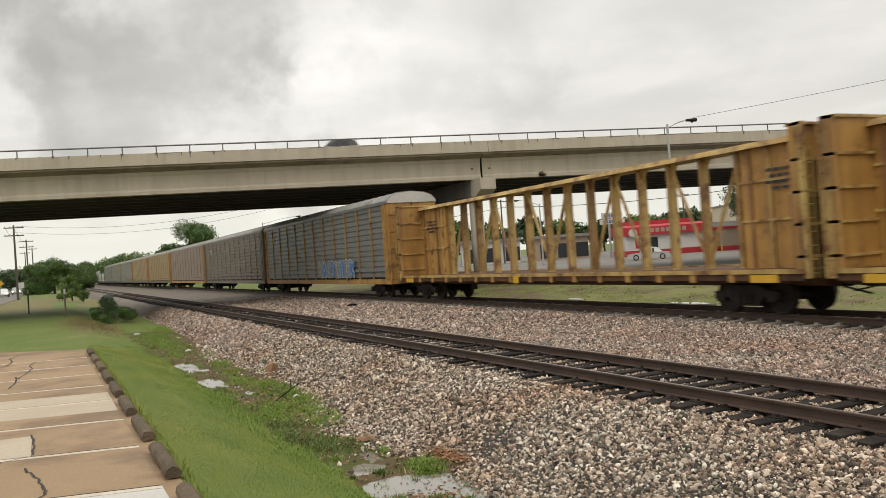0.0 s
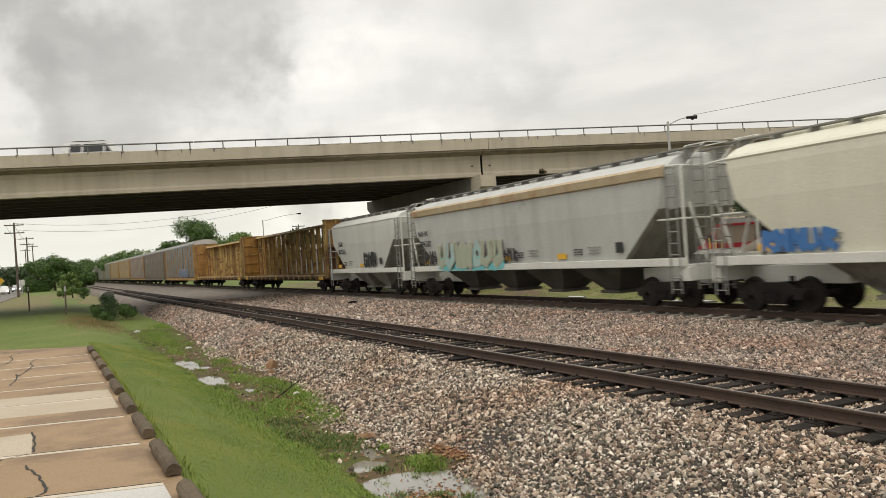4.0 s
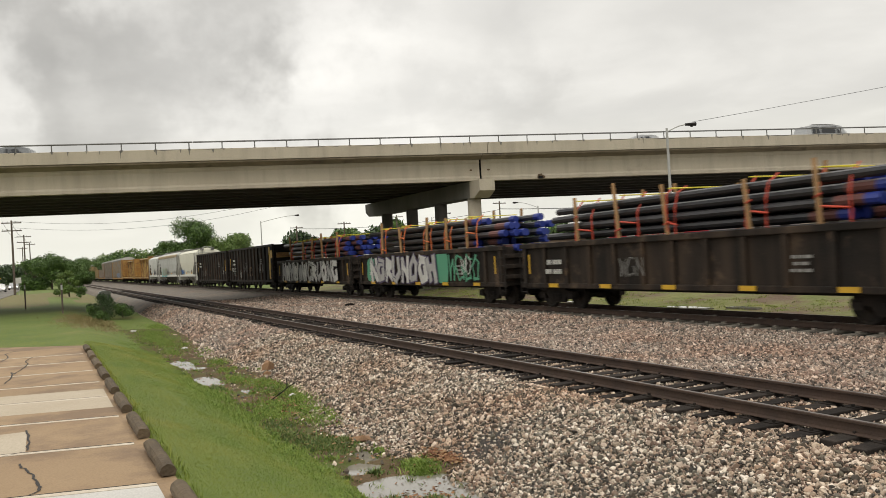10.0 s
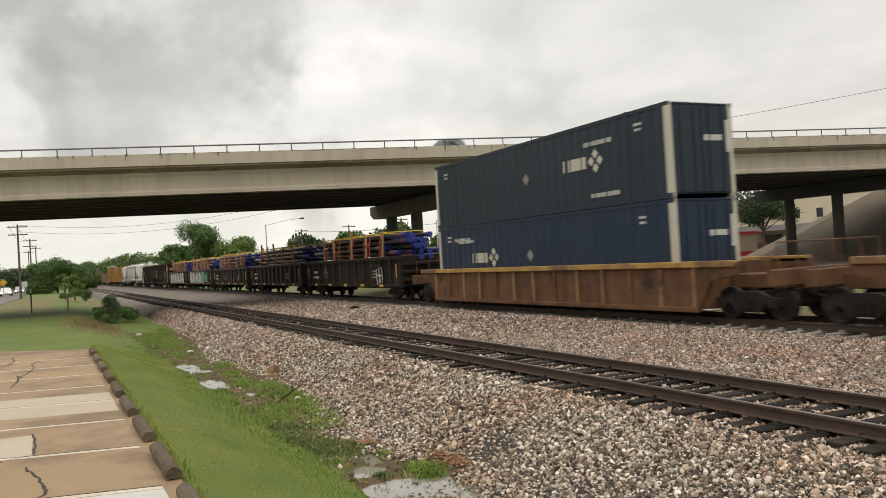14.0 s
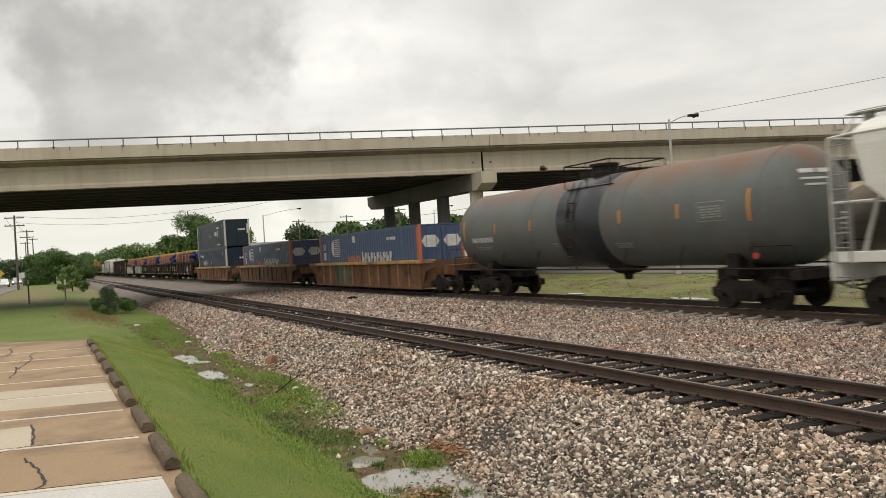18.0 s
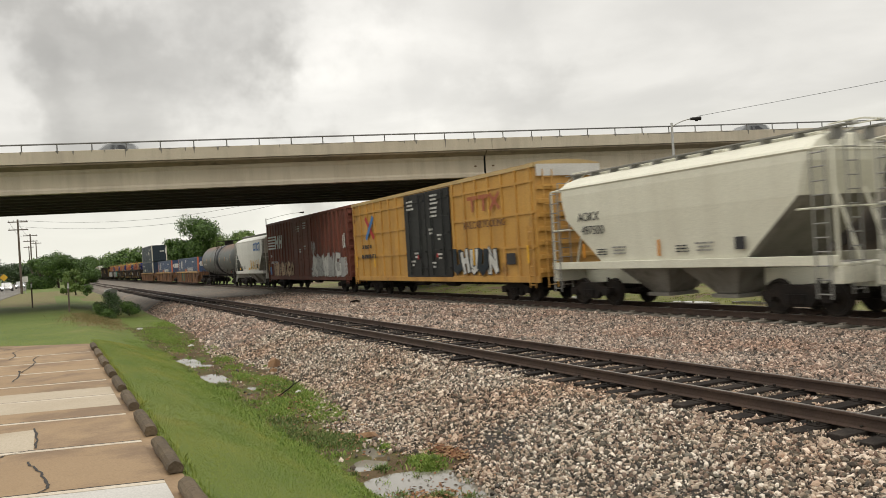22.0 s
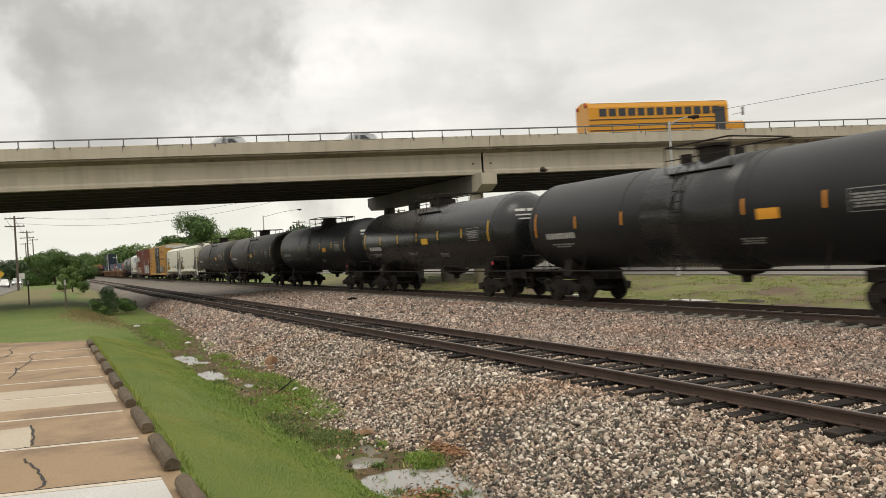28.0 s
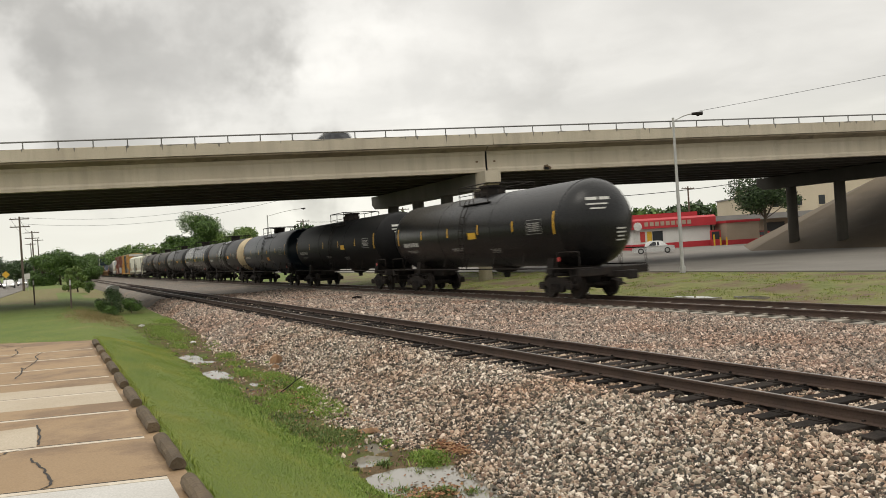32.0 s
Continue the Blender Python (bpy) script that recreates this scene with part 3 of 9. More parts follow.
    for x0, name in ((26.35, "bent"), (62.2, "bent")):
        u = (x0 - JOINT.x) / ALONG.x
        ynear = JOINT.y + ALONG.y * u
        near_bent = x0 < 30
        bent = tagged(thing("pier", "concrete bridge pier with round columns and a heavy cap", "bridge pier"), kind="structure")
        drop = FALL * u
        bm = new_bm()
        y0, y1 = ynear - 0.4, ynear + 20.2
        prism(bm, [(y0, 7.0 + drop), (y0, 6.3 + drop), (y0 + 0.7, 5.9 + drop), (y1 - 0.7, 5.9 + drop), (y1, 6.3 + drop), (y1, 7.0 + drop)], x0 - 0.55, x0 + 0.55, "x")
        # cap darkened for the shade below the girders, and some dirt
        part("cap", bm, M["concrete_dark"] if near_bent else M["deck_shade"], bent)
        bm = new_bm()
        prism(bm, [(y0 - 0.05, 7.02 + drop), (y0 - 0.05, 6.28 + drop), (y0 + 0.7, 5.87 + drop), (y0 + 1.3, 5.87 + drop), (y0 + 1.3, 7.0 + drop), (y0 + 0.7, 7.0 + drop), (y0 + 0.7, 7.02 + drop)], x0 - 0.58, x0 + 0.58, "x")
        # near pier's cap end kept pale as its lit part
        part("cap_end", bm, M["concrete"] if near_bent else M["deck_shade"], bent)
        for k in range(4):
            bm = new_bm()
            y = ynear + 1.4 + k * 5.1
            rod(bm, (x0, y, -0.7), (x0, y, 6.0 + drop), 0.46, 20)
            # only the near pier's first column is pale; shade is coloured into the rest
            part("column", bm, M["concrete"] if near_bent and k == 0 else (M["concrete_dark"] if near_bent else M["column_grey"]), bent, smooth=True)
    bm = new_bm()
    rings = []
    for y, k in ((16, 0.0), (28, 1.0), (56.5, 1.0), (76, 0.0)):
        rings.append([(58.0, y - 1, -0.6), (59.5, y, -0.25), (79.0, y, -0.25 + 6.9 * k), (130, y, -0.25 + 7.2 * k), (130, y, -0.8)])
    loft(bm, rings)
    bmesh.ops.recalc_face_normals(bm, faces=bm.faces[:])
    structure("embankment", bm, M["slope"])
    # the road goes on over plain banks beyond the spans
    for u0, u1 in ((-720, -70.1), (90.1, 720)):
        bm = new_bm()
        mid = (u0 + u1) / 2
        drop = FALL * (u0 if u0 > 0 else u1)
        rows = []
        for u in (u0, u1):
            rows.append([deck(u, w, z) for w, z in ((-16, -9.0), (-0.2, 8.62), (18.8, 8.62), (34, -9.0))])
        loft(bm, rows)
        bmesh.ops.recalc_face_normals(bm, faces=bm.faces[:])
        structure("embankment", bm, M["grass"])


build_bridge()

# ---- train: materials ----
RUST = (0.16, 0.075, 0.035)
M["cb_yellow"] = surface("yellow_flat_paint", (0.60, 0.43, 0.155), (0.47, 0.29, 0.085), 0.8, 25, 0.6, bump=0.15, streak=0.85, stain=(0.17, 0.08, 0.035), stain_scale=1.6, stain_at=0.50)
M["box_yellow"] = surface("yellow_boxcar_paint", (0.60, 0.335, 0.08), (0.50, 0.265, 0.06), 0.6, 25, 0.55, bump=0.1, streak=0.5, stain=(0.20, 0.10, 0.04), stain_scale=1.1, stain_at=0.62)
M["end_yellow"] = surface("end_door_paint", (0.55, 0.31, 0.08), (0.42, 0.21, 0.055), 1.2, 25, 0.6, streak=0.75, stain=RUST, stain_scale=1.3, stain_at=0.56)
M["rack_blue"] = surface("rack_panel_blue_grey", (0.22, 0.235, 0.235), (0.15, 0.162, 0.165), 1.4, 25, 0.45, 0.3, 0.1, streak=0.35, stain=(0.24, 0.16, 0.10), stain_scale=0.7, stain_at=0.66)
M["rack_dark"] = surface("rack_panel_dark", (0.21, 0.185, 0.15), (0.14, 0.125, 0.105), 1.0, 25, 0.5, 0.3, 0.1, streak=0.4, stain=(0.22, 0.15, 0.08), stain_scale=0.8, stain_at=0.64)
M["rack_pink"] = surface("rack_panel_faded", (0.36, 0.30, 0.25), (0.27, 0.20, 0.16), 1.0, 25, 0.5, 0.2, 0.1, streak=0.4, stain=(0.30, 0.17, 0.10), stain_scale=0.7, stain_at=0.6)
M["rack_yellow"] = surface("rack_panel_yellow", (0.46, 0.34, 0.17), (0.36, 0.265, 0.13), 1.0, 25, 0.5, 0.1, 0.1, streak=0.35, stain=(0.30, 0.2, 0.1), stain_scale=0.7, stain_at=0.62)
M["rack_green"] = surface("rack_panel_green_grey", (0.31, 0.33, 0.27), (0.24, 0.255, 0.21), 1.0, 25, 0.5, 0.2, 0.1, streak=0.3, stain=(0.3, 0.2, 0.11), stain_scale=0.7, stain_at=0.62)
M["rack_roof"] = surface("rack_roof", (0.37, 0.365, 0.345), (0.27, 0.265, 0.25), 0.7, 25, 0.6, streak=0.4, stain=(0.16, 0.15, 0.135), stain_scale=0.6, stain_at=0.55)
M["hop_grey"] = surface("hopper_grey", (0.66, 0.66, 0.62), (0.59, 0.59, 0.555), 0.5, 25, 0.5, bump=0.05, streak=0.25, stain=(0.30, 0.28, 0.24), stain_scale=0.5, stain_at=0.68)
M["hop_steel"] = surface("hopper_blue_grey", (0.56, 0.565, 0.54), (0.47, 0.475, 0.45), 0.5, 25, 0.5, bump=0.05, streak=0.4, stain=(0.25, 0.24, 0.215), stain_scale=0.5, stain_at=0.62)
M["hop_cream"] = surface("hopper_cream", (0.76, 0.745, 0.62), (0.70, 0.68, 0.56), 0.5, 25, 0.5, bump=0.05, streak=0.2, stain=(0.42, 0.38, 0.30), stain_scale=0.5, stain_at=0.7)
M["hop_white"] = surface("hopper_white", (0.77, 0.765, 0.71), (0.70, 0.695, 0.64), 0.5, 25, 0.5, bump=0.05, streak=0.2, stain=(0.40, 0.37, 0.31), stain_scale=0.5, stain_at=0.68)
M["gon_dark"] = surface("gondola_dark", (0.013, 0.0118, 0.011), (0.027, 0.0215, 0.0175), 1.0, 25, 0.7, 0.1, 0.2, streak=0.6, stain=(0.062, 0.042, 0.03), stain_scale=1.1, stain_at=0.60, shine=0.15)
M["gon_brown"] = surface("gondola_brown", (0.017, 0.0145, 0.0128), (0.033, 0.0255, 0.0205), 1.0, 25, 0.7, 0.1, 0.2, streak=0.6, stain=(0.10, 0.068, 0.047), stain_scale=1.1, stain_at=0.57, shine=0.2)
M["gon_rib"] = surface("gondola_rib", (0.024, 0.020, 0.017), (0.04, 0.031, 0.024), 1.3, 25, 0.75, 0.1, 0.2, streak=0.6, stain=(0.11, 0.07, 0.045), stain_scale=1.4, stain_at=0.56, shine=0.2)
M["well_brown"] = surface("well_brown", (0.185, 0.092, 0.046), (0.105, 0.055, 0.032), 1.6, 25, 0.7, bump=0.15, streak=0.7, stain=(0.045, 0.028, 0.02), stain_scale=1.3, stain_at=0.54, shine=0.2)
M["well_chord"] = surface("well_chord_yellow", (0.56, 0.34, 0.08), (0.33, 0.18, 0.06), 1.2, 25, 0.6, streak=0.4, stain=(0.17, 0.085, 0.045), stain_scale=0.9, stain_at=0.48)
M["cont_navy"] = surface("container_navy", (0.021, 0.036, 0.064), (0.028, 0.043, 0.07), 0.4, 25, 0.45, bump=0.05, streak=0.12, shine=0.2)
M["cont_slate"] = surface("container_slate", (0.024, 0.037, 0.050), (0.031, 0.044, 0.057), 0.4, 25, 0.45, bump=0.05, streak=0.12, shine=0.2)
M["cont_blue"] = surface("container_blue", (0.036, 0.066, 0.142), (0.05, 0.08, 0.15), 0.4, 25, 0.45, bump=0.05, streak=0.2, stain=(0.085, 0.09, 0.115), stain_scale=0.8, stain_at=0.6)
M["cont_post"] = surface("container_post_cream", (0.60, 0.57, 0.48), (0.52, 0.48, 0.39), 1.0, 25, 0.6, stain=(0.33, 0.25, 0.17), stain_scale=1.2, stain_at=0.64)
M["cont_orange"] = surface("container_post_orange", (0.58, 0.15, 0.06), (0.48, 0.12, 0.05), 1.0, 25, 0.55)
M["box_brown"] = surface("boxcar_brown", (0.205, 0.069, 0.046), (0.15, 0.054, 0.040), 0.7, 25, 0.6, bump=0.1, streak=0.6, stain=(0.085, 0.038, 0.03), stain_scale=0.7, stain_at=0.64, shine=0.2)
M["tank_black"] = surface("tank_black", (0.011, 0.0115, 0.013), (0.017, 0.0175, 0.019), 0.4, 25, 0.42, bump=0.04, streak=0.2, stain=(0.03, 0.028, 0.026), stain_scale=0.5, stain_at=0.64, shine=0.3)
M["tank_pitch"] = surface("tank_pitch_black", (0.007, 0.0073, 0.008), (0.010, 0.0103, 0.011), 0.4, 25, 0.5, bump=0.04, streak=0.2, stain=(0.017, 0.016, 0.015), stain_scale=0.5, stain_at=0.66, shine=0.13)
M["tank_gloss"] = surface("tank_black_gloss", (0.009, 0.0095, 0.0105), (0.014, 0.0145, 0.015), 0.4, 25, 0.26, bump=0.03, streak=0.12, stain=(0.045, 0.043, 0.04), stain_scale=0.5, stain_at=0.68)
M["tank_sheen"] = surface("tank_dusty_black", (0.006, 0.0063, 0.007), (0.009, 0.0093, 0.010), 0.4, 25, 0.30, bump=0.04, streak=0.25, stain=(0.026, 0.025, 0.024), stain_scale=0.5, stain_at=0.68, shine=0.34)
# sooty black; the paler top tone paints the sky-lit upper half
M["tank_soot_lit_top"] = surface("tank_soot_lit_top", (0.026, 0.0245, 0.023), (0.038, 0.0355, 0.0325), 0.5, 25, 0.55, bump=0.06, streak=0.4, stain=(0.022, 0.021, 0.020), stain_scale=0.6, stain_at=0.60, shine=0.25, top=(3.3, 4.4, (0.075, 0.068, 0.060)))
M["tank_grey"] = surface("tank_grey_green", (0.150, 0.162, 0.155), (0.112, 0.122, 0.118), 0.5, 25, 0.5, bump=0.05, streak=0.3, stain=(0.11, 0.07, 0.045), stain_scale=0.6, stain_at=0.66, shine=0.2, top=(3.6, 4.5, (0.17, 0.088, 0.05)))
M["tank_band"] = surface("tank_insulation_band", (0.016, 0.019, 0.026), (0.03, 0.033, 0.04), 0.6, 25, 0.35, bump=0.05)
M["tank_blue"] = surface("tank_slate_blue", (0.009, 0.017, 0.027), (0.013, 0.022, 0.033), 0.4, 25, 0.36, bump=0.04, streak=0.25, stain=(0.022, 0.030, 0.038), stain_scale=0.5, stain_at=0.66, shine=0.26)
M["tank_cream"] = surface("tank_cream_head", (0.60, 0.49, 0.31), (0.52, 0.41, 0.25), 0.6, 25, 0.5, streak=0.3, stain=(0.22, 0.10, 0.05), stain_scale=0.9, stain_at=0.64)
M["roof_cream"] = surface("faded_roof_edge", (0.50, 0.36, 0.16), (0.42, 0.29, 0.12), 0.7, 25, 0.55, streak=0.3)
M["roof_silver"] = surface("galvanised_roof", (0.62, 0.61, 0.58), (0.52, 0.50, 0.46), 0.7, 25, 0.5, 0.2, 0.05)
# hopper ends and chutes: grime plus the shade of their recesses in one colour
M["hop_end"] = surface("hopper_end_grime_shade", (0.29, 0.275, 0.235), (0.20, 0.19, 0.16), 0.8, 25, 0.75, streak=0.4, stain=(0.06, 0.05, 0.04), stain_scale=1.0)
M["hop_chute"] = surface("hopper_chute_grime_shade", (0.12, 0.113, 0.10), (0.075, 0.07, 0.06), 0.8, 25, 0.8, streak=0.4, stain=(0.045, 0.04, 0.034), stain_scale=1.0, shine=0.2)
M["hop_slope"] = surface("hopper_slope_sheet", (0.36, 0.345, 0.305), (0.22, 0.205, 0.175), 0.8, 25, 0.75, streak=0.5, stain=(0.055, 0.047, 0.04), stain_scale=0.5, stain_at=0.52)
M["eave_cream"] = surface("stained_eave", (0.50, 0.41, 0.27), (0.40, 0.30, 0.18), 1.0, 25, 0.7, streak=0.4, stain=(0.33, 0.18, 0.07), stain_scale=1.0, stain_at=0.56)
M["rib_rust"] = surface("rusty_rib", (0.36, 0.19, 0.085), (0.23, 0.115, 0.055), 1.5, 25, 0.75, streak=0.5, stain=(0.07, 0.04, 0.025), stain_scale=1.2)
M["strap_red"] = plain("red_strap", (0.5, 0.06, 0.03), 0.6)
M["orange_tape"] = plain("orange_reflector", (0.62, 0.24, 0.02), 0.45)
M["reflector"] = plain("yellow_reflector", (0.72, 0.40, 0.03), 0.45)
M["placard"] = plain("orange_placard", (0.75, 0.33, 0.03), 0.5)
M["yellow_paint"] = surface("yellow_paint", (0.70, 0.42, 0.03), (0.60, 0.34, 0.03), 2, 30, 0.55)
M["rust_patch"] = surface("rust_patch", (0.085, 0.05, 0.03), (0.05, 0.034, 0.025), 1.5, 25, 0.8, streak=0.4)
M["white_mark"] = surface("white_marking", (0.66, 0.66, 0.62), (0.50, 0.49, 0.46), 3, 30, 0.6)
M["grey_mark"] = surface("grey_marking", (0.30, 0.295, 0.28), (0.22, 0.215, 0.20), 3, 30, 0.6)
M["black_mark"] = plain("black_marking", (0.025, 0.025, 0.027), 0.6)
M["red_faded"] = surface("faded_red_marking", (0.36, 0.09, 0.045), (0.44, 0.17, 0.06), 2.0, 30, 0.6)
M["blue_mark"] = plain("blue_marking", (0.05, 0.17, 0.42), 0.55)
M["red_mark"] = plain("red_marking", (0.40, 0.035, 0.03), 0.55)
M["orange_mark"] = plain("orange_marking", (0.55, 0.17, 0.05), 0.55)
M["green_mark"] = plain("green_marking", (0.08, 0.30, 0.18), 0.6)
M["green_dark"] = plain("dark_green_marking", (0.018, 0.115, 0.075), 0.65)
M["cyan_mark"] = plain("cyan_marking", (0.16, 0.50, 0.52), 0.6)
M["sage_mark"] = plain("sage_marking", (0.36, 0.40, 0.30), 0.6)
M["cyan_pale"] = plain("pale_cyan_marking", (0.34, 0.50, 0.48), 0.6)
M["purple_mark"] = plain("purple_marking", (0.07, 0.05, 0.11), 0.6)
M["peach_mark"] = plain("peach_marking", (0.58, 0.38, 0.22), 0.6)
M["silver_mark"] = surface("silver_spray_paint", (0.46, 0.455, 0.44), (0.34, 0.335, 0.32), 2.5, 30, 0.6)
M["tan_mark"] = surface("tan_spray_paint", (0.40, 0.235, 0.12), (0.48, 0.31, 0.18), 2.5, 30, 0.6)
M["brown_mark"] = plain("brown_marking", (0.10, 0.045, 0.03), 0.6)
M["pipe"] = surface("steel_pipe", (0.028, 0.029, 0.034), (0.052, 0.048, 0.048), 1.5, 30, 0.36, 0.3, 0.05, shine=0.5)
M["pipe_rust"] = surface("pipe_coupling", (0.16, 0.055, 0.045), (0.11, 0.045, 0.04), 1.5, 30, 0.6)
M["cap_blue"] = plain("blue_thread_protector", (0.014, 0.032, 0.22), 0.5)
M["stake"] = surface("timber_stake", (0.42, 0.25, 0.115), (0.32, 0.185, 0.085), 3, 30, 0.85)
M["strap_orange"] = plain("orange_strap", (0.62, 0.15, 0.04), 0.6)
M["strap_yellow"] = plain("yellow_strap", (0.70, 0.60, 0.05), 0.6)
M["grate"] = surface("grey_grating", (0.33, 0.325, 0.30), (0.24, 0.235, 0.22), 2, 30, 0.6, 0.3, 0.1)

# ---- train: shared running gear ----
MOVERS = []


def side_frame_mesh():
    bm = new_bm()
    outline = [(-1.12, 0.42), (-1.12, 0.62), (-0.72, 0.66), (-0.42, 0.80), (0.42, 0.80), (0.72, 0.66), (1.12, 0.62), (1.12, 0.42), (0.86, 0.46), (0.62, 0.48), (0.40, 0.24), (-0.40, 0.24), (-0.62, 0.48), (-0.86, 0.46)]
    prism(bm, outline, -0.09, 0.09, "x")
    for s in (-1, 1):
        box(bm, -0.14, 0.14, s * 0.89 - 0.16, s * 0.89 + 0.16, 0.36, 0.58, 0.02)
    for y in (-0.2, 0, 0.2):
        rod(bm, (-0.11, y, 0.32), (-0.11, y, 0.56), 0.075, 8)
    me = bpy.data.meshes.new("side_frame")
    bm.to_mesh(me)
    me.materials.append(M["truck"])
    bm.free()
    return me


def wheel_mesh():
    bm = new_bm()
    prof = [(0.0, 0.055), (0.12, 0.06), (0.18, 0.02), (0.36, 0.02), (0.40, 0.06), (0.455, 0.06), (0.46, -0.05), (0.485, -0.075), (0.40, -0.08), (0.36, -0.02), (0.16, -0.02), (0.12, -0.07), (0.0, -0.07)]
    n = 20
    rings = [[(-b, a * math.cos(i * math.tau / n), a * math.sin(i * math.tau / n)) for a, b in prof] for i in range(n)]
    rows = [[bm.verts.new(p) for p in r] for r in rings]
    for i in range(n):
        a, b = rows[i], rows[(i + 1) % n]
        for k in range(len(prof) - 1):
            bm.faces.new((a[k], a[k + 1], b[k + 1], b[k]))
    bmesh.ops.remove_doubles(bm, verts=bm.verts[:], dist=0.0005)
    bmesh.ops.recalc_face_normals(bm, faces=bm.faces[:])
    me = bpy.data.meshes.new("wheel")
    bm.to_mesh(me)
    me.materials.append(M["wheel"])
    bm.free()
    return me


def bolster_mesh():
    bm = new_bm()
    box(bm, -1.0, 1.0, -0.17, 0.17, 0.46, 0.78, 0.03)
    rod(bm, (0, 0, 0.74), (0, 0, 0.92), 0.3, 14)
    for s in (-1, 1):
        rod(bm, (-0.85, s * 0.89, 0.46), (0.85, s * 0.89, 0.46), 0.085, 10)
        box(bm, -0.9, 0.9, s * 0.36 - 0.05, s * 0.36 + 0.05, 0.34, 0.46)
    me = bpy.data.meshes.new("truck")
    bm.to_mesh(me)
    me.materials.append(M["truck"])
    bm.free()
    return me


def coupler_mesh():
    bm = new_bm()
    box(bm, -0.11, 0.11, -0.55, 0.30, 0.75, 0.98, 0.02)
    box(bm, -0.20, 0.17, 0.28, 0.56, 0.70, 1.02, 0.05)
    rod(bm, (0.3, -0.3, 0.72), (0.34, 0.5, 0.55), 0.028, 6)
    me = bpy.data.meshes.new("coupler")
    bm.to_mesh(me)
    me.materials.append(M["truck"])
    bm.free()
    return me


SIDE_FRAME, WHEEL, BOLSTER, COUPLER = side_frame_mesh(), wheel_mesh(), bolster_mesh(), coupler_mesh()


def running_gear(car, half, inset=2.5, couplers=True):
    for y in (-(half - inset), half - inset):
        t = link("truck", BOLSTER, None, car)
        t.location = (0, y, 0)
        for x in (-1.05, 1.05):
            f = link("side_frame", SIDE_FRAME, None, t)
            f.location = (x, 0, 0)
            if x > 0:
                f.rotation_euler = (0, 0, math.pi)
        for dy in (-0.89, 0.89):
            for x in (-0.7535, 0.7535):
                w = link("wheel", WHEEL, None, t)
                w.location = (x, dy, 0.458)
                if x > 0:
                    w.rotation_euler = (0, 0, math.pi)
    if couplers:
        for s in (-1, 1):
            c = link("coupler", COUPLER, None, car)
            c.location = (0, s * half, 0)
            if s < 0:
                c.rotation_euler = (0, 0, math.pi)


def car_thing(name, label, category, front, back, group):
    car = thing(name, label, category, group)
    MOVERS.append((car, (front + back) / 2))
    return car, (front - back) / 2 - 0.45


def ladder(name, car, x, y, z0, z1, material, wide=0.4, along="y"):
    bm = new_bm()
    dx, dy = (0, wide / 2) if along == "y" else (wide / 2, 0)
    for s in (-1, 1):
        rod(bm, (x + s * dx, y + s * dy, z0), (x + s * dx, y + s * dy, z1), 0.024, 5)
    z = z0 + 0.12
    while z < z1:
        rod(bm, (x - dx, y - dy, z), (x + dx, y + dy, z), 0.018, 5)
        z += 0.34
    return part(name, bm, material, car)


def plate(bm, x, y, z, w, h, t=0.012):
    """A thin plate on the near side of a car, w along it and h high, centred."""
    box(bm, x - t, x, y - w / 2, y + w / 2, z - h / 2, z + h / 2)


def bars(name, car, x, y, z, material, lines, height=0.1, seed=0, label=""):
    """Rows of small bars for lettering too small to read: one to a sign where large, one to a word where small."""
    rnd = random.Random(seed)
    bm = new_bm()
    for i, w in enumerate(lines):
        s = y + w / 2
        left = rnd.randint(2, 6)
        while s > y - w / 2 + 0.03:
            if height >= 0.14:
                k, gap = height * rnd.choice((0.34, 0.5, 0.5, 0.55)), height * 0.22
                left -= 1
                if left == 0:
                    left, gap = rnd.randint(3, 7), height * 0.6
            else:
                k, gap = rnd.uniform(0.1, 0.26), 0.05
            k = min(k, s - (y - w / 2))
            zc = z - i * height * 1.7
            box(bm, x - 0.008, x, s - k, s, zc - height * 0.42, zc + height * 0.42)
            s -= k + gap
    return part(name, bm, material, car, label)


def lettering(name, car, text, x, y, z, size, material, label=""):
    cu = bpy.data.curves.new(name, "FONT")
    cu.body, cu.size, cu.extrude, cu.align_x = text, size, 0.004, "CENTER"
    ob = bpy.data.objects.new(name, cu)
    me = bpy.data.meshes.new_from_object(ob)
    bpy.data.objects.remove(ob)
    me.transform(Matrix(((0, 0, -1, x - 0.006), (-1, 0, 0, y), (0, 1, 0, z), (0, 0, 0, 1))))
    me.materials.clear()
    return link(name, me, material, car, label)


def stroke(bm, pts, x, width):
    """A flat painted stroke along points (y, z) on the near side."""
    for (y0, z0), (y1, z1) in zip(pts, pts[1:]):
        d = Vector((y1 - y0, z1 - z0))
        if d.length < 1e-4:
            continue
        d.normalize()
        n_ = Vector((-d.y, d.x)) * width / 2
        e_ = d * width * 0.35
        c = [(y0 - e_.x + n_.x, z0 - e_.y + n_.y), (y1 + e_.x + n_.x, z1 + e_.y + n_.y), (y1 + e_.x - n_.x, z1 + e_.y - n_.y), (y0 - e_.x - n_.x, z0 - e_.y - n_.y)]
        bm.faces.new([bm.verts.new((x, a, b)) for a, b in c])
    return bm


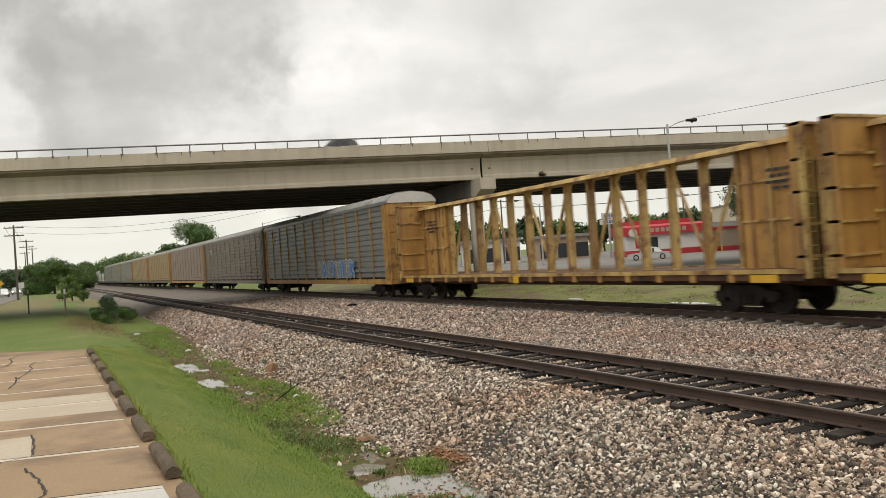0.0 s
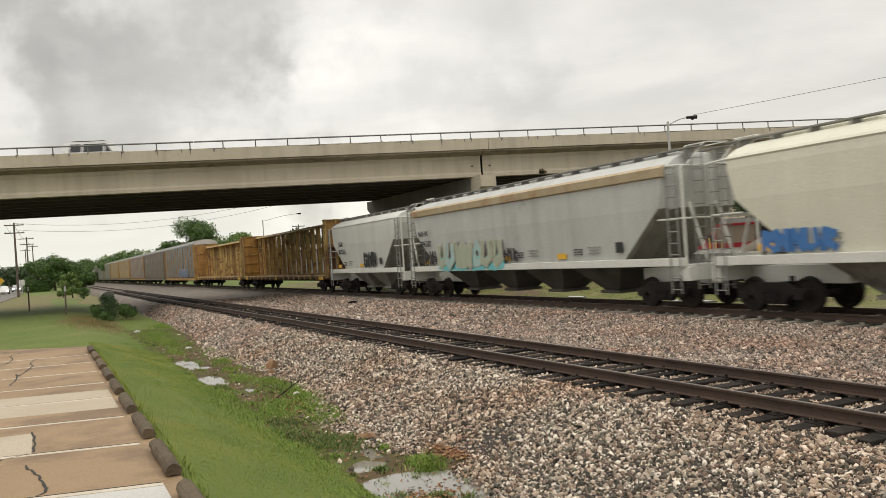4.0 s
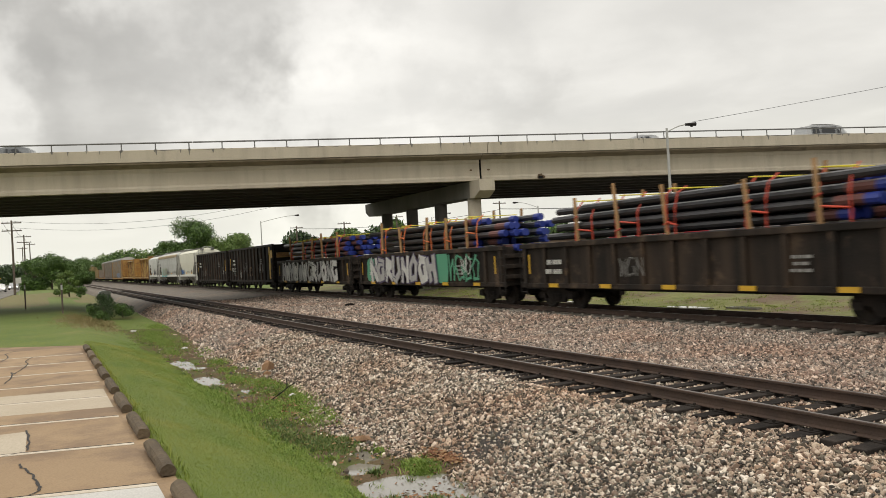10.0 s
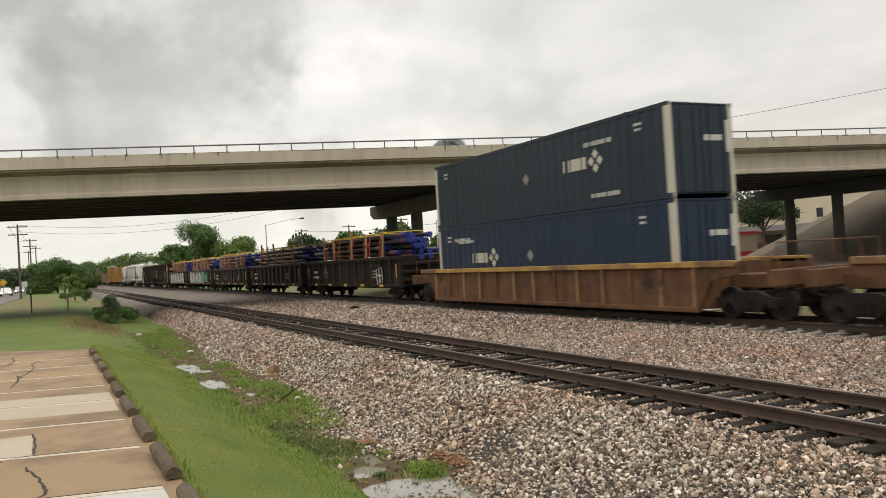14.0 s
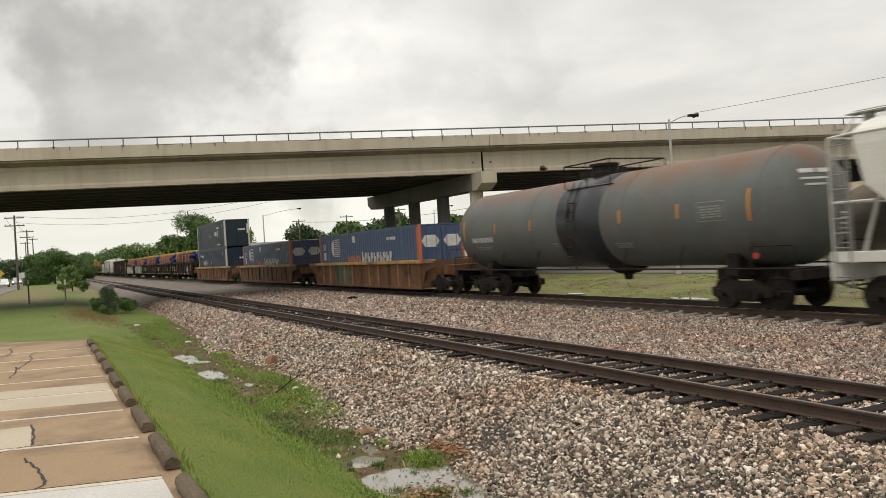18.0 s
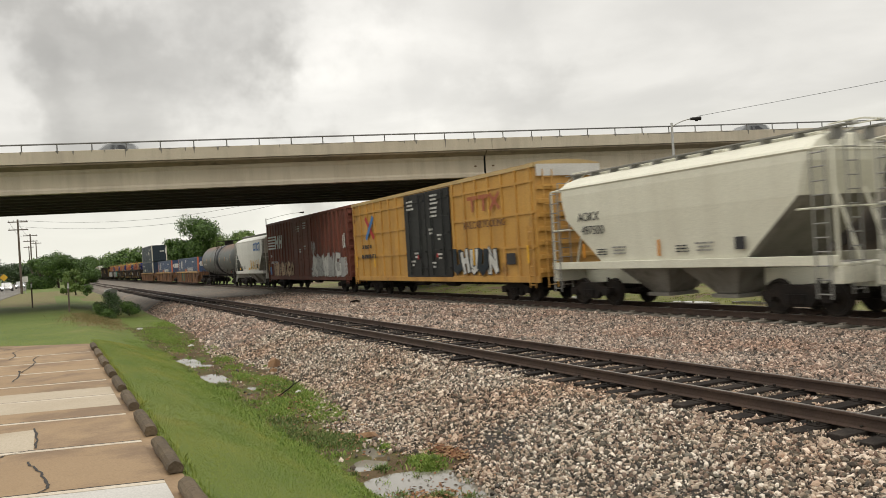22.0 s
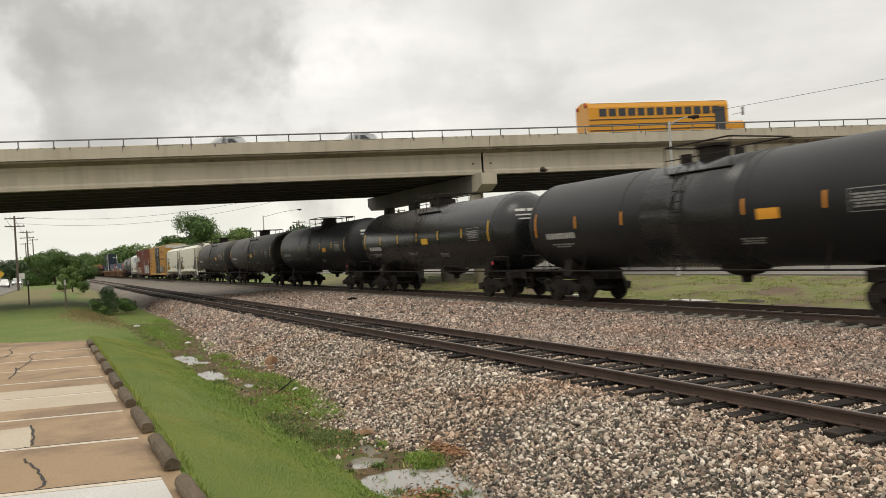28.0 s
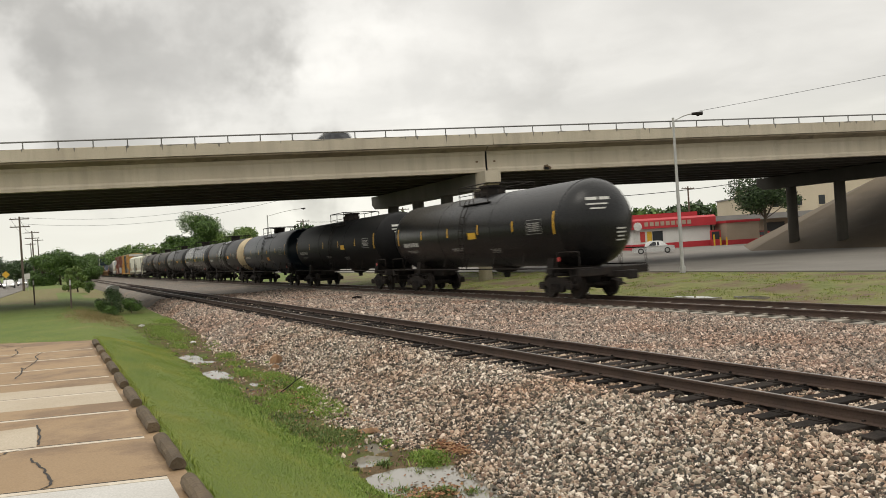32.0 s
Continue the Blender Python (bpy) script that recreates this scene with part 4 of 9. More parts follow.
LETTER_FORMS = (
    [[(0.05, 0.0), (0.15, 1.0)], [(0.15, 1.0), (0.8, 0.05)], [(0.85, 0.0), (0.9, 1.0)]],
    [[(0.1, 1.0), (0.0, 0.2)], [(0.0, 0.2), (0.4, 0.0)], [(0.4, 0.0), (0.9, 0.3)], [(0.9, 0.3), (0.8, 1.0)]],
    [[(0.9, 0.9), (0.3, 1.0)], [(0.3, 1.0), (0.05, 0.5)], [(0.05, 0.5), (0.3, 0.0)], [(0.3, 0.0), (0.9, 0.1)], [(0.9, 0.1), (0.85, 0.5)]],
    [[(0.1, 0.0), (0.2, 1.0)], [(0.2, 0.95), (0.9, 0.75)], [(0.9, 0.75), (0.3, 0.45)], [(0.3, 0.45), (0.95, 0.0)]],
    [[(0.0, 1.0), (0.25, 0.0)], [(0.25, 0.0), (0.5, 0.8)], [(0.5, 0.8), (0.75, 0.0)], [(0.75, 0.0), (1.0, 1.0)]],
    [[(0.2, 0.0), (0.1, 0.9)], [(0.1, 0.5), (0.8, 0.55)], [(0.8, 1.0), (0.9, 0.0)]],
    [[(0.5, 1.0), (0.1, 0.6)], [(0.1, 0.6), (0.2, 0.05)], [(0.2, 0.05), (0.8, 0.1)], [(0.8, 0.1), (0.9, 0.7)], [(0.9, 0.7), (0.5, 1.0)]])


def graffiti(car, x, y0, y1, z0, z1, fills, edge, seed, label, thick=0.05):
    """Spray paint: fat letter-like strokes with an outline, one mesh to a letter, not readable; with no fills, thin scrawls."""
    rnd = random.Random(seed)
    hh = z1 - z0
    n = max(2, round((y0 - y1) / (hh * (0.72 if fills else 0.6))))
    wide = (y0 - y1) / n
    for k in range(n):
        form = LETTER_FORMS[rnd.randrange(len(LETTER_FORMS))]
        lean = rnd.uniform(-0.12, 0.12)
        fat = hh * rnd.uniform(0.20, 0.27) if fills else hh * thick

        def at(u, v):
            inset = fat * 0.62
            a = y0 - k * wide - inset * 0.4 - u * (wide - inset * 0.6) + lean * hh * (v - 0.5)
            return max(y1 + inset * 0.5, min(y0 - inset * 0.5, a)), z0 + inset + v * (hh - 2 * inset)
        lines = [[at(u + rnd.uniform(-.07, .07), v + rnd.uniform(-.06, .06)) for u, v in seg] for seg in form]
        bm = new_bm()
        lift = 0.006 + 0.032 * (k % 2)
        if fills:
            for q, (a, b) in enumerate(lines):
                stroke(bm, [a, b], x - lift - 0.0012 * q, fat * 1.34)
            done = len(bm.faces)
            for q, (a, b) in enumerate(lines):
                m_ = ((a[0] + b[0]) / 2 + rnd.uniform(-.03, .03) * hh, (a[1] + b[1]) / 2)
                wide_ = fat * rnd.uniform(0.9, 1.05)
                stroke(bm, [a, m_], x - lift - 0.010 - 0.0024 * q, wide_)
                stroke(bm, [m_, b], x - lift - 0.0112 - 0.0024 * q, wide_)
            bm.faces.ensure_lookup_table()
            for f in bm.faces[done:]:
                f.material_index = 1
            for a, b in lines[:2]:
                if rnd.random() < 0.6:
                    stroke(bm, [(a[0] + fat * 0.1, a[1]), (b[0] + fat * 0.1, (a[1] + b[1]) / 2)], x - lift - 0.028, fat * 0.14)
            part("graffiti", bm, [edge, fills[k % len(fills)]], car, label)
        else:
            for q, (a, b) in enumerate(lines):
                m_ = ((a[0] + b[0]) / 2 + rnd.uniform(-.12, .12) * hh, (a[1] + b[1]) / 2 + rnd.uniform(-.08, .08) * hh)
                wide_ = fat * rnd.uniform(0.7, 1.3)
                stroke(bm, [a, m_], x - lift - 0.0024 * q, wide_)
                stroke(bm, [m_, b], x - lift - 0.0012 - 0.0024 * q, wide_)
            part("graffiti", bm, edge, car, label)


def paint_cloud(car, x, y0, y1, z0, z1, paint, seed, label):
    """A ragged sprayed ground behind letters."""
    rnd = random.Random(seed)
    bm = new_bm()
    n = 22
    ring = []
    for j in range(n):
        a = j * math.tau / n
        ca, sa = math.cos(a), math.sin(a)
        f = (abs(ca) ** 5 + abs(sa) ** 5) ** (-0.2) * rnd.uniform(0.82, 1.0)
        ring.append(((y0 + y1) / 2 + (y0 - y1) / 2 * ca * f, (z0 + z1) / 2 + (z1 - z0) / 2 * sa * f))
    bm.faces.new([bm.verts.new((x - 0.003, a, b)) for a, b in ring])
    part("graffiti", bm, paint, car, label)


def rounded_rings(levels):
    """Rings for a body whose half width and half length change with height."""
    rings = []
    for z, w, l in levels:
        c = min(0.12, w * 0.3)
        rings.append([(w, l - c, z), (w - c, l, z), (-w + c, l, z), (-w, l - c, z), (-w, -l + c, z), (-w + c, -l, z), (w - c, -l, z), (w, -l + c, z)])
    return rings

# ---- train: car kinds ----


def autorack(front, back, panel, roof, ends, label):
    car, h = car_thing("autorack", label, "rail car", front, back, "cars of the freight train")
    bm = new_bm()
    box(bm, -1.47, 1.47, -h, h, 0.78, 1.06, 0.02)
    part("underframe", bm, M["end_yellow"] if panel in (M["rack_blue"], M["rack_pink"]) else M["rack_dark"], car)
    bm = new_bm()
    box(bm, -1.36, 1.36, -h + 0.25, h - 0.25, 1.06, 5.1)
    part("deck_box", bm, M["dark"], car)
    bays = 12
    step = (2 * h - 0.7) / bays
    me = None
    for s in (-1, 1):
        for i in range(bays):
            y = -h + 0.35 + (i + 0.5) * step
            if me is None:
                bm = new_bm()
                prof = []
                k = 13
                for j in range(k):
                    z0 = 1.12 + j * 4.0 / k
                    z1 = z0 + 4.0 / k
                    prof += [(-0.03, z0 + 0.06), (-0.03, z1 - 0.03), (0.02, z1 - 0.01), (0.02, z1 + 0.03)]
                rows = [[bm.verts.new((x, yy, z)) for x, z in prof] for yy in (-step / 2 + 0.06, step / 2 - 0.06)]
                for j in range(len(prof) - 1):
                    bm.faces.new((rows[0][j], rows[0][j + 1], rows[1][j + 1], rows[1][j]))
                bmesh.ops.reverse_faces(bm, faces=[f for f in bm.faces if f.normal.x > 0])
                me = bpy.data.meshes.new("side_panel")
                bm.to_mesh(me)
                bm.free()
            p = link("side_panel", me, panel, car)
            p.location = (s * 1.42, y, 0)
            if s > 0:
                p.rotation_euler = (0, 0, math.pi)
        for i in range(bays + 1):
            bm = new_bm()
            y = -h + 0.35 + i * step
            box(bm, s * 1.47 - 0.03, s * 1.47 + 0.03, y - 0.06, y + 0.06, 1.04, 5.16)
            part("side_post", bm, M["end_yellow"] if panel == M["rack_blue"] else panel if panel != M["rack_dark"] else M["rack_pink"], car)
        bm = new_bm()
        box(bm, s * 1.45 - 0.06, s * 1.45 + 0.06, -h, h, 5.12, 5.28)
        box(bm, s * 1.46 - 0.04, s * 1.46 + 0.04, -h, h, 1.5, 1.6)
        part("side_rail", bm, panel, car)
    arch = [(-1.5, 5.2), (-1.44, 5.36), (-1.2, 5.58), (-0.8, 5.72), (0, 5.80), (0.8, 5.72), (1.2, 5.58), (1.44, 5.36), (1.5, 5.2)]
    bm = new_bm()
    prism(bm, arch, -h - 0.05, h + 0.05)
    part("roof", bm, roof, car, smooth=False)
    bm = new_bm()
    prism(bm, [(a * 0.97, b - 0.03) for a, b in arch], -h - 0.075, -h - 0.054)
    part("roof_end", bm, M["roof_silver"], car)
    bm = new_bm()
    prism(bm, [(a * 1.004, b + 0.025) for a, b in arch], -0.025, 0.025)
    rib = bpy.data.meshes.new("roof_rib")
    bm.to_mesh(rib)
    bm.free()
    for i in range(bays * 2):
        link("roof_rib", rib, roof, car).location = (0, -h + 0.3 + i * step / 2, 0)
    for s in (-1, 1):
        for x0, x1 in ((-1.46, -0.02), (0.02, 1.46)):
            bm = new_bm()
            y0, y1 = sorted((s * (h + 0.02), s * (h - 0.9)))
            box(bm, x0, x1, y0, y1, 1.0, 5.2, 0.06)
            for z in (1.8, 2.7, 3.6, 4.5):
                yy = s * (h + 0.02)
                box(bm, x0 + 0.1, x1 - 0.1, yy - 0.04, yy + 0.04, z, z + 0.1)
            part("end_door", bm, ends, car)
        ladder("ladder", car, -1.52, s * (h - 0.35), 1.0, 5.0, ends)
    bars("placard", car, -1.51, h - 4.2, 4.3, M["white_mark"], [0.9, 0.7], 0.16, 3)
    running_gear(car, h + 0.45, 3.2)
    return car


def centerbeam(front, back, seed):
    car, h = car_thing("centerbeam_flatcar", "empty yellow centre-beam flatcar with rusty truss and bulkheads", "rail car", front, back, "cars of the freight train")
    Y = M["cb_yellow"]
    bm = new_bm()
    prism(bm, [(-1.5, 1.20), (-1.5, 0.95), (-1.2, 0.86), (-0.3, 0.72), (0.3, 0.72), (1.2, 0.86), (1.5, 0.95), (1.5, 1.20)], -h, h)
    part("deck", bm, M["well_brown"], car)
    for s in (-1, 1):
        for i in range(17):
            bm = new_bm()
            y = -h + 0.9 + i * (2 * h - 1.8) / 16
            box(bm, s * 1.5 - 0.04, s * 1.5 + 0.04, y - 0.11, y + 0.11, 0.9, 1.12)
            part("stake_pocket", bm, M["end_yellow"], car)
        bm = new_bm()
        box(bm, s * 1.53 - 0.03, s * 1.53 + 0.03, -h, h, 1.12, 1.24)
        part("side_sill", bm, Y, car)
    for s in (-1, 1):
        bm = new_bm()
        y0, y1 = sorted((s * h, s * (h - 0.22)))
        box(bm, -1.5, 1.5, y0, y1, 1.2, 4.86, 0.02)
        part("bulkhead", bm, M["end_yellow"], car)
        for x in (-1.44, -0.72, 0, 0.72, 1.44):
            ya, yb = sorted((s * (h + 0.20), s * (h - 0.05)))
            bm = new_bm()
            box(bm, x - 0.06, x + 0.06, ya, yb, 1.0, 4.86)
            part("bulkhead_post", bm, Y, car)
        for z in (1.5, 2.3, 3.1, 3.9, 4.78):
            ya, yb = sorted((s * (h + 0.16), s * (h - 0.28)))
            bm = new_bm()
            box(bm, -1.5, 1.5, ya, yb, z, z + 0.07)
            part("bulkhead_rib", bm, Y, car)
        bm = new_bm()
        y0, y1 = sorted((s * (h - 0.22), s * (h - 3.0)))
        box(bm, -0.2, 0.2, y0, y1, 1.2, 4.66)
        part("web_panel", bm, M["end_yellow"], car)
        for i in range(4):
            y = y0 + 0.35 + i * 0.7
            bm = new_bm()
            box(bm, -0.27, 0.27, y - 0.05, y + 0.05, 1.2, 4.66)
            part("web_rib", bm, M["rib_rust"] if i % 2 else Y, car)
        for z in (2.5, 3.6):
            bm = new_bm()
            box(bm, -0.25, 0.25, y0, y1, z, z + 0.07)
            part("web_rib", bm, Y, car)
        bm = new_bm()
        ya, yb = sorted((s * (h + 0.008), s * (h + 0.004)))
        box(bm, -1.42, 1.42, ya, yb, 1.25, 3.0)
        part("bulkhead_grime", bm, M["well_brown"], car)
        bars("lettering", car, -0.27, s * (h - 1.5), 3.9, M["black_mark"], [1.1, 0.9, 1.2, 0.7], 0.10, seed + s)
        ladder("ladder", car, -1.4, s * (h + 0.19), 1.0, 4.7, Y, 0.4, "x")
    n = 13
    step = (2 * h - 6.4) / n
    rnd = random.Random(seed)
    for i in range(n + 1):
        y = -h + 3.2 + i * step
        bm = new_bm()
        box(bm, -0.15, 0.15, y - 0.055, y + 0.055, 1.2, 4.6)
        part("post", bm, Y, car)
        for q in (-1, 1):
            bm = new_bm()
            box(bm, -0.17, -0.15, y + q * 0.055 - 0.014, y + q * 0.055 + 0.014, 1.25, 4.55)
            part("post_flange", bm, M["rib_rust"], car)
        bm = new_bm()
        prism(bm, [(y - 0.055, 4.56), (y - 0.055, 4.2), (y - 0.30, 4.56)], -0.06, 0.06, "x")
        part("knee_gusset", bm, Y, car)
        if i % 3 != 2 and i < n:
            bm = new_bm()
            a, b = (1.3, 4.5) if (i + seed) % 2 else (4.5, 1.3)
            rod(bm, (0, y, a), (0, y + step, b), 0.075, 4)
            part("brace", bm, Y, car)
    bm = new_bm()
    prism(bm, [(-0.42, 4.56), (-0.34, 4.72), (0.34, 4.72), (0.42, 4.56)], -h + 0.1, h - 0.1)
    part("top_chord", bm, Y, car)
    bm = new_bm()
    plate(bm, -1.56, h - 11.5, 1.02, 0.42, 0.3)
    plate(bm, -1.56, -h + 1.2, 1.0, 0.9, 0.2)
    plate(bm, -1.56, h - 1.2, 1.0, 0.9, 0.2)
    part("reflector", bm, M["yellow_paint"], car)
    running_gear(car, h + 0.45, 2.7)
    return car


def hopper(front, back, paint, sill, label, seed, chutes=2, top=4.62, text=None, eave=None, tall_marks=False):
    car, h = car_thing("covered_hopper", label, "rail car", front, back, "cars of the freight train")
    bm = new_bm()
    k = top - 4.62
    loft(bm, rounded_rings([(1.30, 1.40, h - 3.1), (1.55, 1.46, h - 2.75), (3.05, 1.55, h - 0.95), (3.9 + k, 1.55, h - 0.72), (4.12 + k, 1.53, h - 0.70), (4.17 + k, 1.56, h - 0.68), (4.24 + k, 1.50, h - 0.70), (4.42 + k, 1.22, h - 0.75), (4.56 + k, 0.8, h - 0.8), (4.62 + k, 0.42, h - 0.85)]))
    bmesh.ops.recalc_face_normals(bm, faces=bm.faces[:])
    # low end slopes get the colour that holds grime and painted shade
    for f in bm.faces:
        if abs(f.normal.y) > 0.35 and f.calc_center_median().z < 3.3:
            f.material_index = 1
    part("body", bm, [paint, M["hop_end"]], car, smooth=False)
    for s in (-1, 1):
        bm = new_bm()
        box(bm, s * 1.53 - 0.05, s * 1.53 + 0.05, -h + 0.1, h - 0.1, 1.30, 1.55, 0.015)
        part("side_sill", bm, sill, car)
        bm = new_bm()
        box(bm, -1.5, 1.5, min(s * h, s * (h - 0.3)), max(s * h, s * (h - 0.3)), 0.86, 1.28, 0.02)
        box(bm, -0.28, 0.28, min(s * h, s * (h - 3.4)), max(s * h, s * (h - 3.4)), 0.72, 1.2)
        part("end_sill", bm, sill, car)
        bm = new_bm()
        for x in (-1.46, 1.46):
            rod(bm, (x, s * (h - 0.10), 1.25), (x, s * (h - 0.10), 4.15 + k), 0.04, 6)
            rod(bm, (x, s * (h - 0.10), 2.7), (x, s * (h - 1.2), 2.7), 0.03, 6)
            rod(bm, (x, s * (h - 0.10), 4.15 + k), (x * 0.95, s * (h - 0.75), 4.2 + k), 0.03, 6)
        rod(bm, (-1.46, s * (h - 0.10), 2.7), (1.46, s * (h - 0.10), 2.7), 0.03, 6)
        rod(bm, (-1.46, s * (h - 0.10), 4.15 + k), (1.46, s * (h - 0.10), 4.15 + k), 0.03, 6)
        for x in (-0.55, 0.55):
            rod(bm, (x, s * (h - 0.14), 1.25), (x, s * (h - 0.8), 3.2), 0.045, 6)
        box(bm, -1.4, 1.4, min(s * h, s * (h - 0.7)), max(s * h, s * (h - 0.7)), 1.28, 1.33)
        part("end_frame", bm, sill, car)
        ladder("ladder", car, -1.60, s * (h - 0.42), 0.5, 4.1 + k, M["grate"])
        ladder("ladder", car, -0.9, s * (h - 0.02), 0.6, 4.5 + k, M["grate"], 0.42, "x")
        bm = new_bm()
        zt = 4.55 + k
        for y in (s * (h - 0.2), s * (h - 0.95)):
            rod(bm, (-1.1, y, 4.2 + k), (-0.4, y, zt + 0.28), 0.022, 5)
        rod(bm, (-0.4, s * (h - 0.95), zt + 0.28), (-0.4, s * (h - 0.05), zt + 0.28), 0.022, 5)
        rod(bm, (0.4, s * (h - 0.95), zt + 0.28), (0.4, s * (h - 0.05), zt + 0.28), 0.022, 5)
        rod(bm, (-0.4, s * (h - 0.05), zt + 0.28), (0.4, s * (h - 0.05), zt + 0.28), 0.022, 5)
        part("grab_rail", bm, sill, car)
    bm = new_bm()
    zt = 4.70 + k
    for x in (-0.62, 0.62):
        for d in (-0.12, 0.0, 0.12):
            box(bm, x + d - 0.045, x + d + 0.045, -h + 0.1, h - 0.1, zt, zt + 0.035)
        n = int(2 * h / 1.2)
        for i in range(n + 1):
            y = -h + 0.6 + i * (2 * h - 1.2) / n
            box(bm, x - 0.2, x + 0.2, y - 0.03, y + 0.03, zt - 0.3, zt)
    part("running_board", bm, M["grate"], car)
    for i in range(3):
        bm = new_bm()
        y0 = -h + 1.2 + i * (2 * h - 2.4) / 3
        box(bm, -0.36, 0.36, y0 + 0.15, y0 + (2 * h - 2.4) / 3 - 0.15, 4.6 + k, 4.72 + k, 0.03)
        part("hatch", bm, paint, car)
    if eave:
        for s in (-1, 1):
            bm = new_bm()
            prism(bm, [(s * 1.50, 3.84 + k), (s * 1.64, 3.90 + k), (s * 1.66, 4.16 + k), (s * 1.50, 4.25 + k)], -h + 0.72, h - 0.72)
            part("eave", bm, eave, car)
    span = 2 * (h - 3.2)
    for i in range(chutes):
        y = -span / 2 + (i + 0.5) * span / chutes
        bm = new_bm()
        w = span / chutes / 2 - 0.05
        loft(bm, [[(1.36, y - w, 1.5), (1.36, y + w, 1.5), (-1.36, y + w, 1.5), (-1.36, y - w, 1.5)], [(0.5, y - 0.4, 0.48), (0.5, y + 0.4, 0.48), (-0.5, y + 0.4, 0.48), (-0.5, y - 0.4, 0.48)]])
        box(bm, -0.62, 0.62, y - 0.5, y + 0.5, 0.36, 0.47)
        bmesh.ops.recalc_face_normals(bm, faces=bm.faces[:])
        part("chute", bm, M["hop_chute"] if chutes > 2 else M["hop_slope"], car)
    if text:
        a, b = text
        lettering("lettering", car, a, -1.565, h - 2.4, 2.95, 0.42, M["black_mark"])
        lettering("number", car, b, -1.563, h - 2.6, 2.48, 0.42, M["black_mark"])
    for i, y in enumerate([h - 2.0 - j * 1.9 for j in range(int((2 * h - 3) / 1.9))]):
        if i % 2 == 0:
            bm = new_bm()
            plate(bm, -1.52, y, 1.92 if tall_marks else 1.74, 0.09 if tall_marks else 0.55, 0.5 if tall_marks else 0.2)
            part("reflector", bm, M["orange_tape"] if tall_marks else M["reflector"], car)
        else:
            bars("lettering", car, -1.525, y, 2.0, M["grey_mark"], [0.7, 0.5, 0.6], 0.06, seed + i)
            bars("lettering", car, -1.525, y + 0.9, 1.95, M["black_mark"], [0.5, 0.5, 0.5], 0.05, seed + i + 40)
    bm = new_bm()
    plate(bm, -1.56, -h + 3.0, 1.95, 0.34, 0.34, 0.02)
    part("data_panel", bm, M["black_mark"], car)
    running_gear(car, h + 0.45, 2.1)
    return car


def gondola(front, back, paint, top, label, seed, ribs=11, load_doors=False):
    car, h = car_thing("gondola", label, "rail car", front, back, "cars of the freight train")
    bm = new_bm()
    box(bm, -1.44, 1.44, -h + 0.3, h - 0.3, 0.85, 1.0)
    box(bm, -0.25, 0.25, -h, h, 0.62, 0.9)
    part("floor", bm, M["dark"], car)
    for s in (-1, 1):
        bm = new_bm()
        box(bm, s * 1.42 - 0.03, s * 1.42 + 0.03, -h + 0.25, h - 0.25, 0.82, top)
        part("side", bm, paint, car)
        bm = new_bm()
        box(bm, s * 1.48 - 0.10, s * 1.48 + 0.10, -h + 0.2, h - 0.2, top - 0.14, top + 0.04, 0.02)
        box(bm, s * 1.47 - 0.07, s * 1.47 + 0.07, -h + 0.2, h - 0.2, 0.78, 0.95, 0.02)
        part("chord", bm, paint, car)
        for i in range(ribs + 1):
            y = -h + 0.45 + i * (2 * h - 0.9) / ribs
            bm = new_bm()
            box(bm, s * 1.50 - 0.06, s * 1.50 + 0.06, y - 0.09, y + 0.09, 0.90, top - 0.10, 0.02)
            part("rib", bm, M["gon_rib"], car)
        bm = new_bm()
        y0, y1 = sorted((s * (h - 0.3), s * (h - 0.36)))
        box(bm, -1.42, 1.42, y0, y1, 0.82, top)
        k = int((top - 1) / 0.42)
        for i in range(k):
            z = 1.1 + i * 0.42
            ya, yb = sorted((s * (h - 0.12), s * (h - 0.33)))
            b2 = new_bm()
            box(b2, -1.46, 1.46, ya, yb, z, z + 0.16, 0.02)
            part("end_rib", b2, paint, car)
        part("end_wall", bm, paint, car)
        ladder("ladder", car, -1.55, s * (h - 0.38), 0.5, top - 0.1, M["dark"])
        bm = new_bm()
        plate(bm, -1.565, s * (h - 0.85), (0.95 + top) / 2, 0.08, top * 0.30, 0.015)
        part("reflector", bm, M["yellow_paint"], car)
    if load_doors:
        for i in range(ribs - 3):
            y = -h + 3.6 + i * (2 * h - 7.2) / (ribs - 4)
            bm = new_bm()
            prism(bm, [(y - 0.55, 0.86), (y - 0.3, 0.55), (y + 0.3, 0.55), (y + 0.55, 0.86)], -1.4, 1.4, "x")
            part("drop_door", bm, paint, car)
    else:
        for i in range(5):
            bm = new_bm()
            plate(bm, -1.56, h - 2.4 - i * 3.0, 0.88, 0.55, 0.14, 0.02)
            part("reflector", bm, M["yellow_paint"], car)
    bars("lettering", car, -1.565, h - 2.5, top * 0.72, M["white_mark"], [0.9, 1.1], 0.20, seed)
    bars("lettering", car, -1.565, -h + 4.0, top * 0.70, M["grey_mark"], [0.6, 0.5, 0.7], 0.10, seed + 5)
    running_gear(car, h + 0.45, 2.4)
    return car


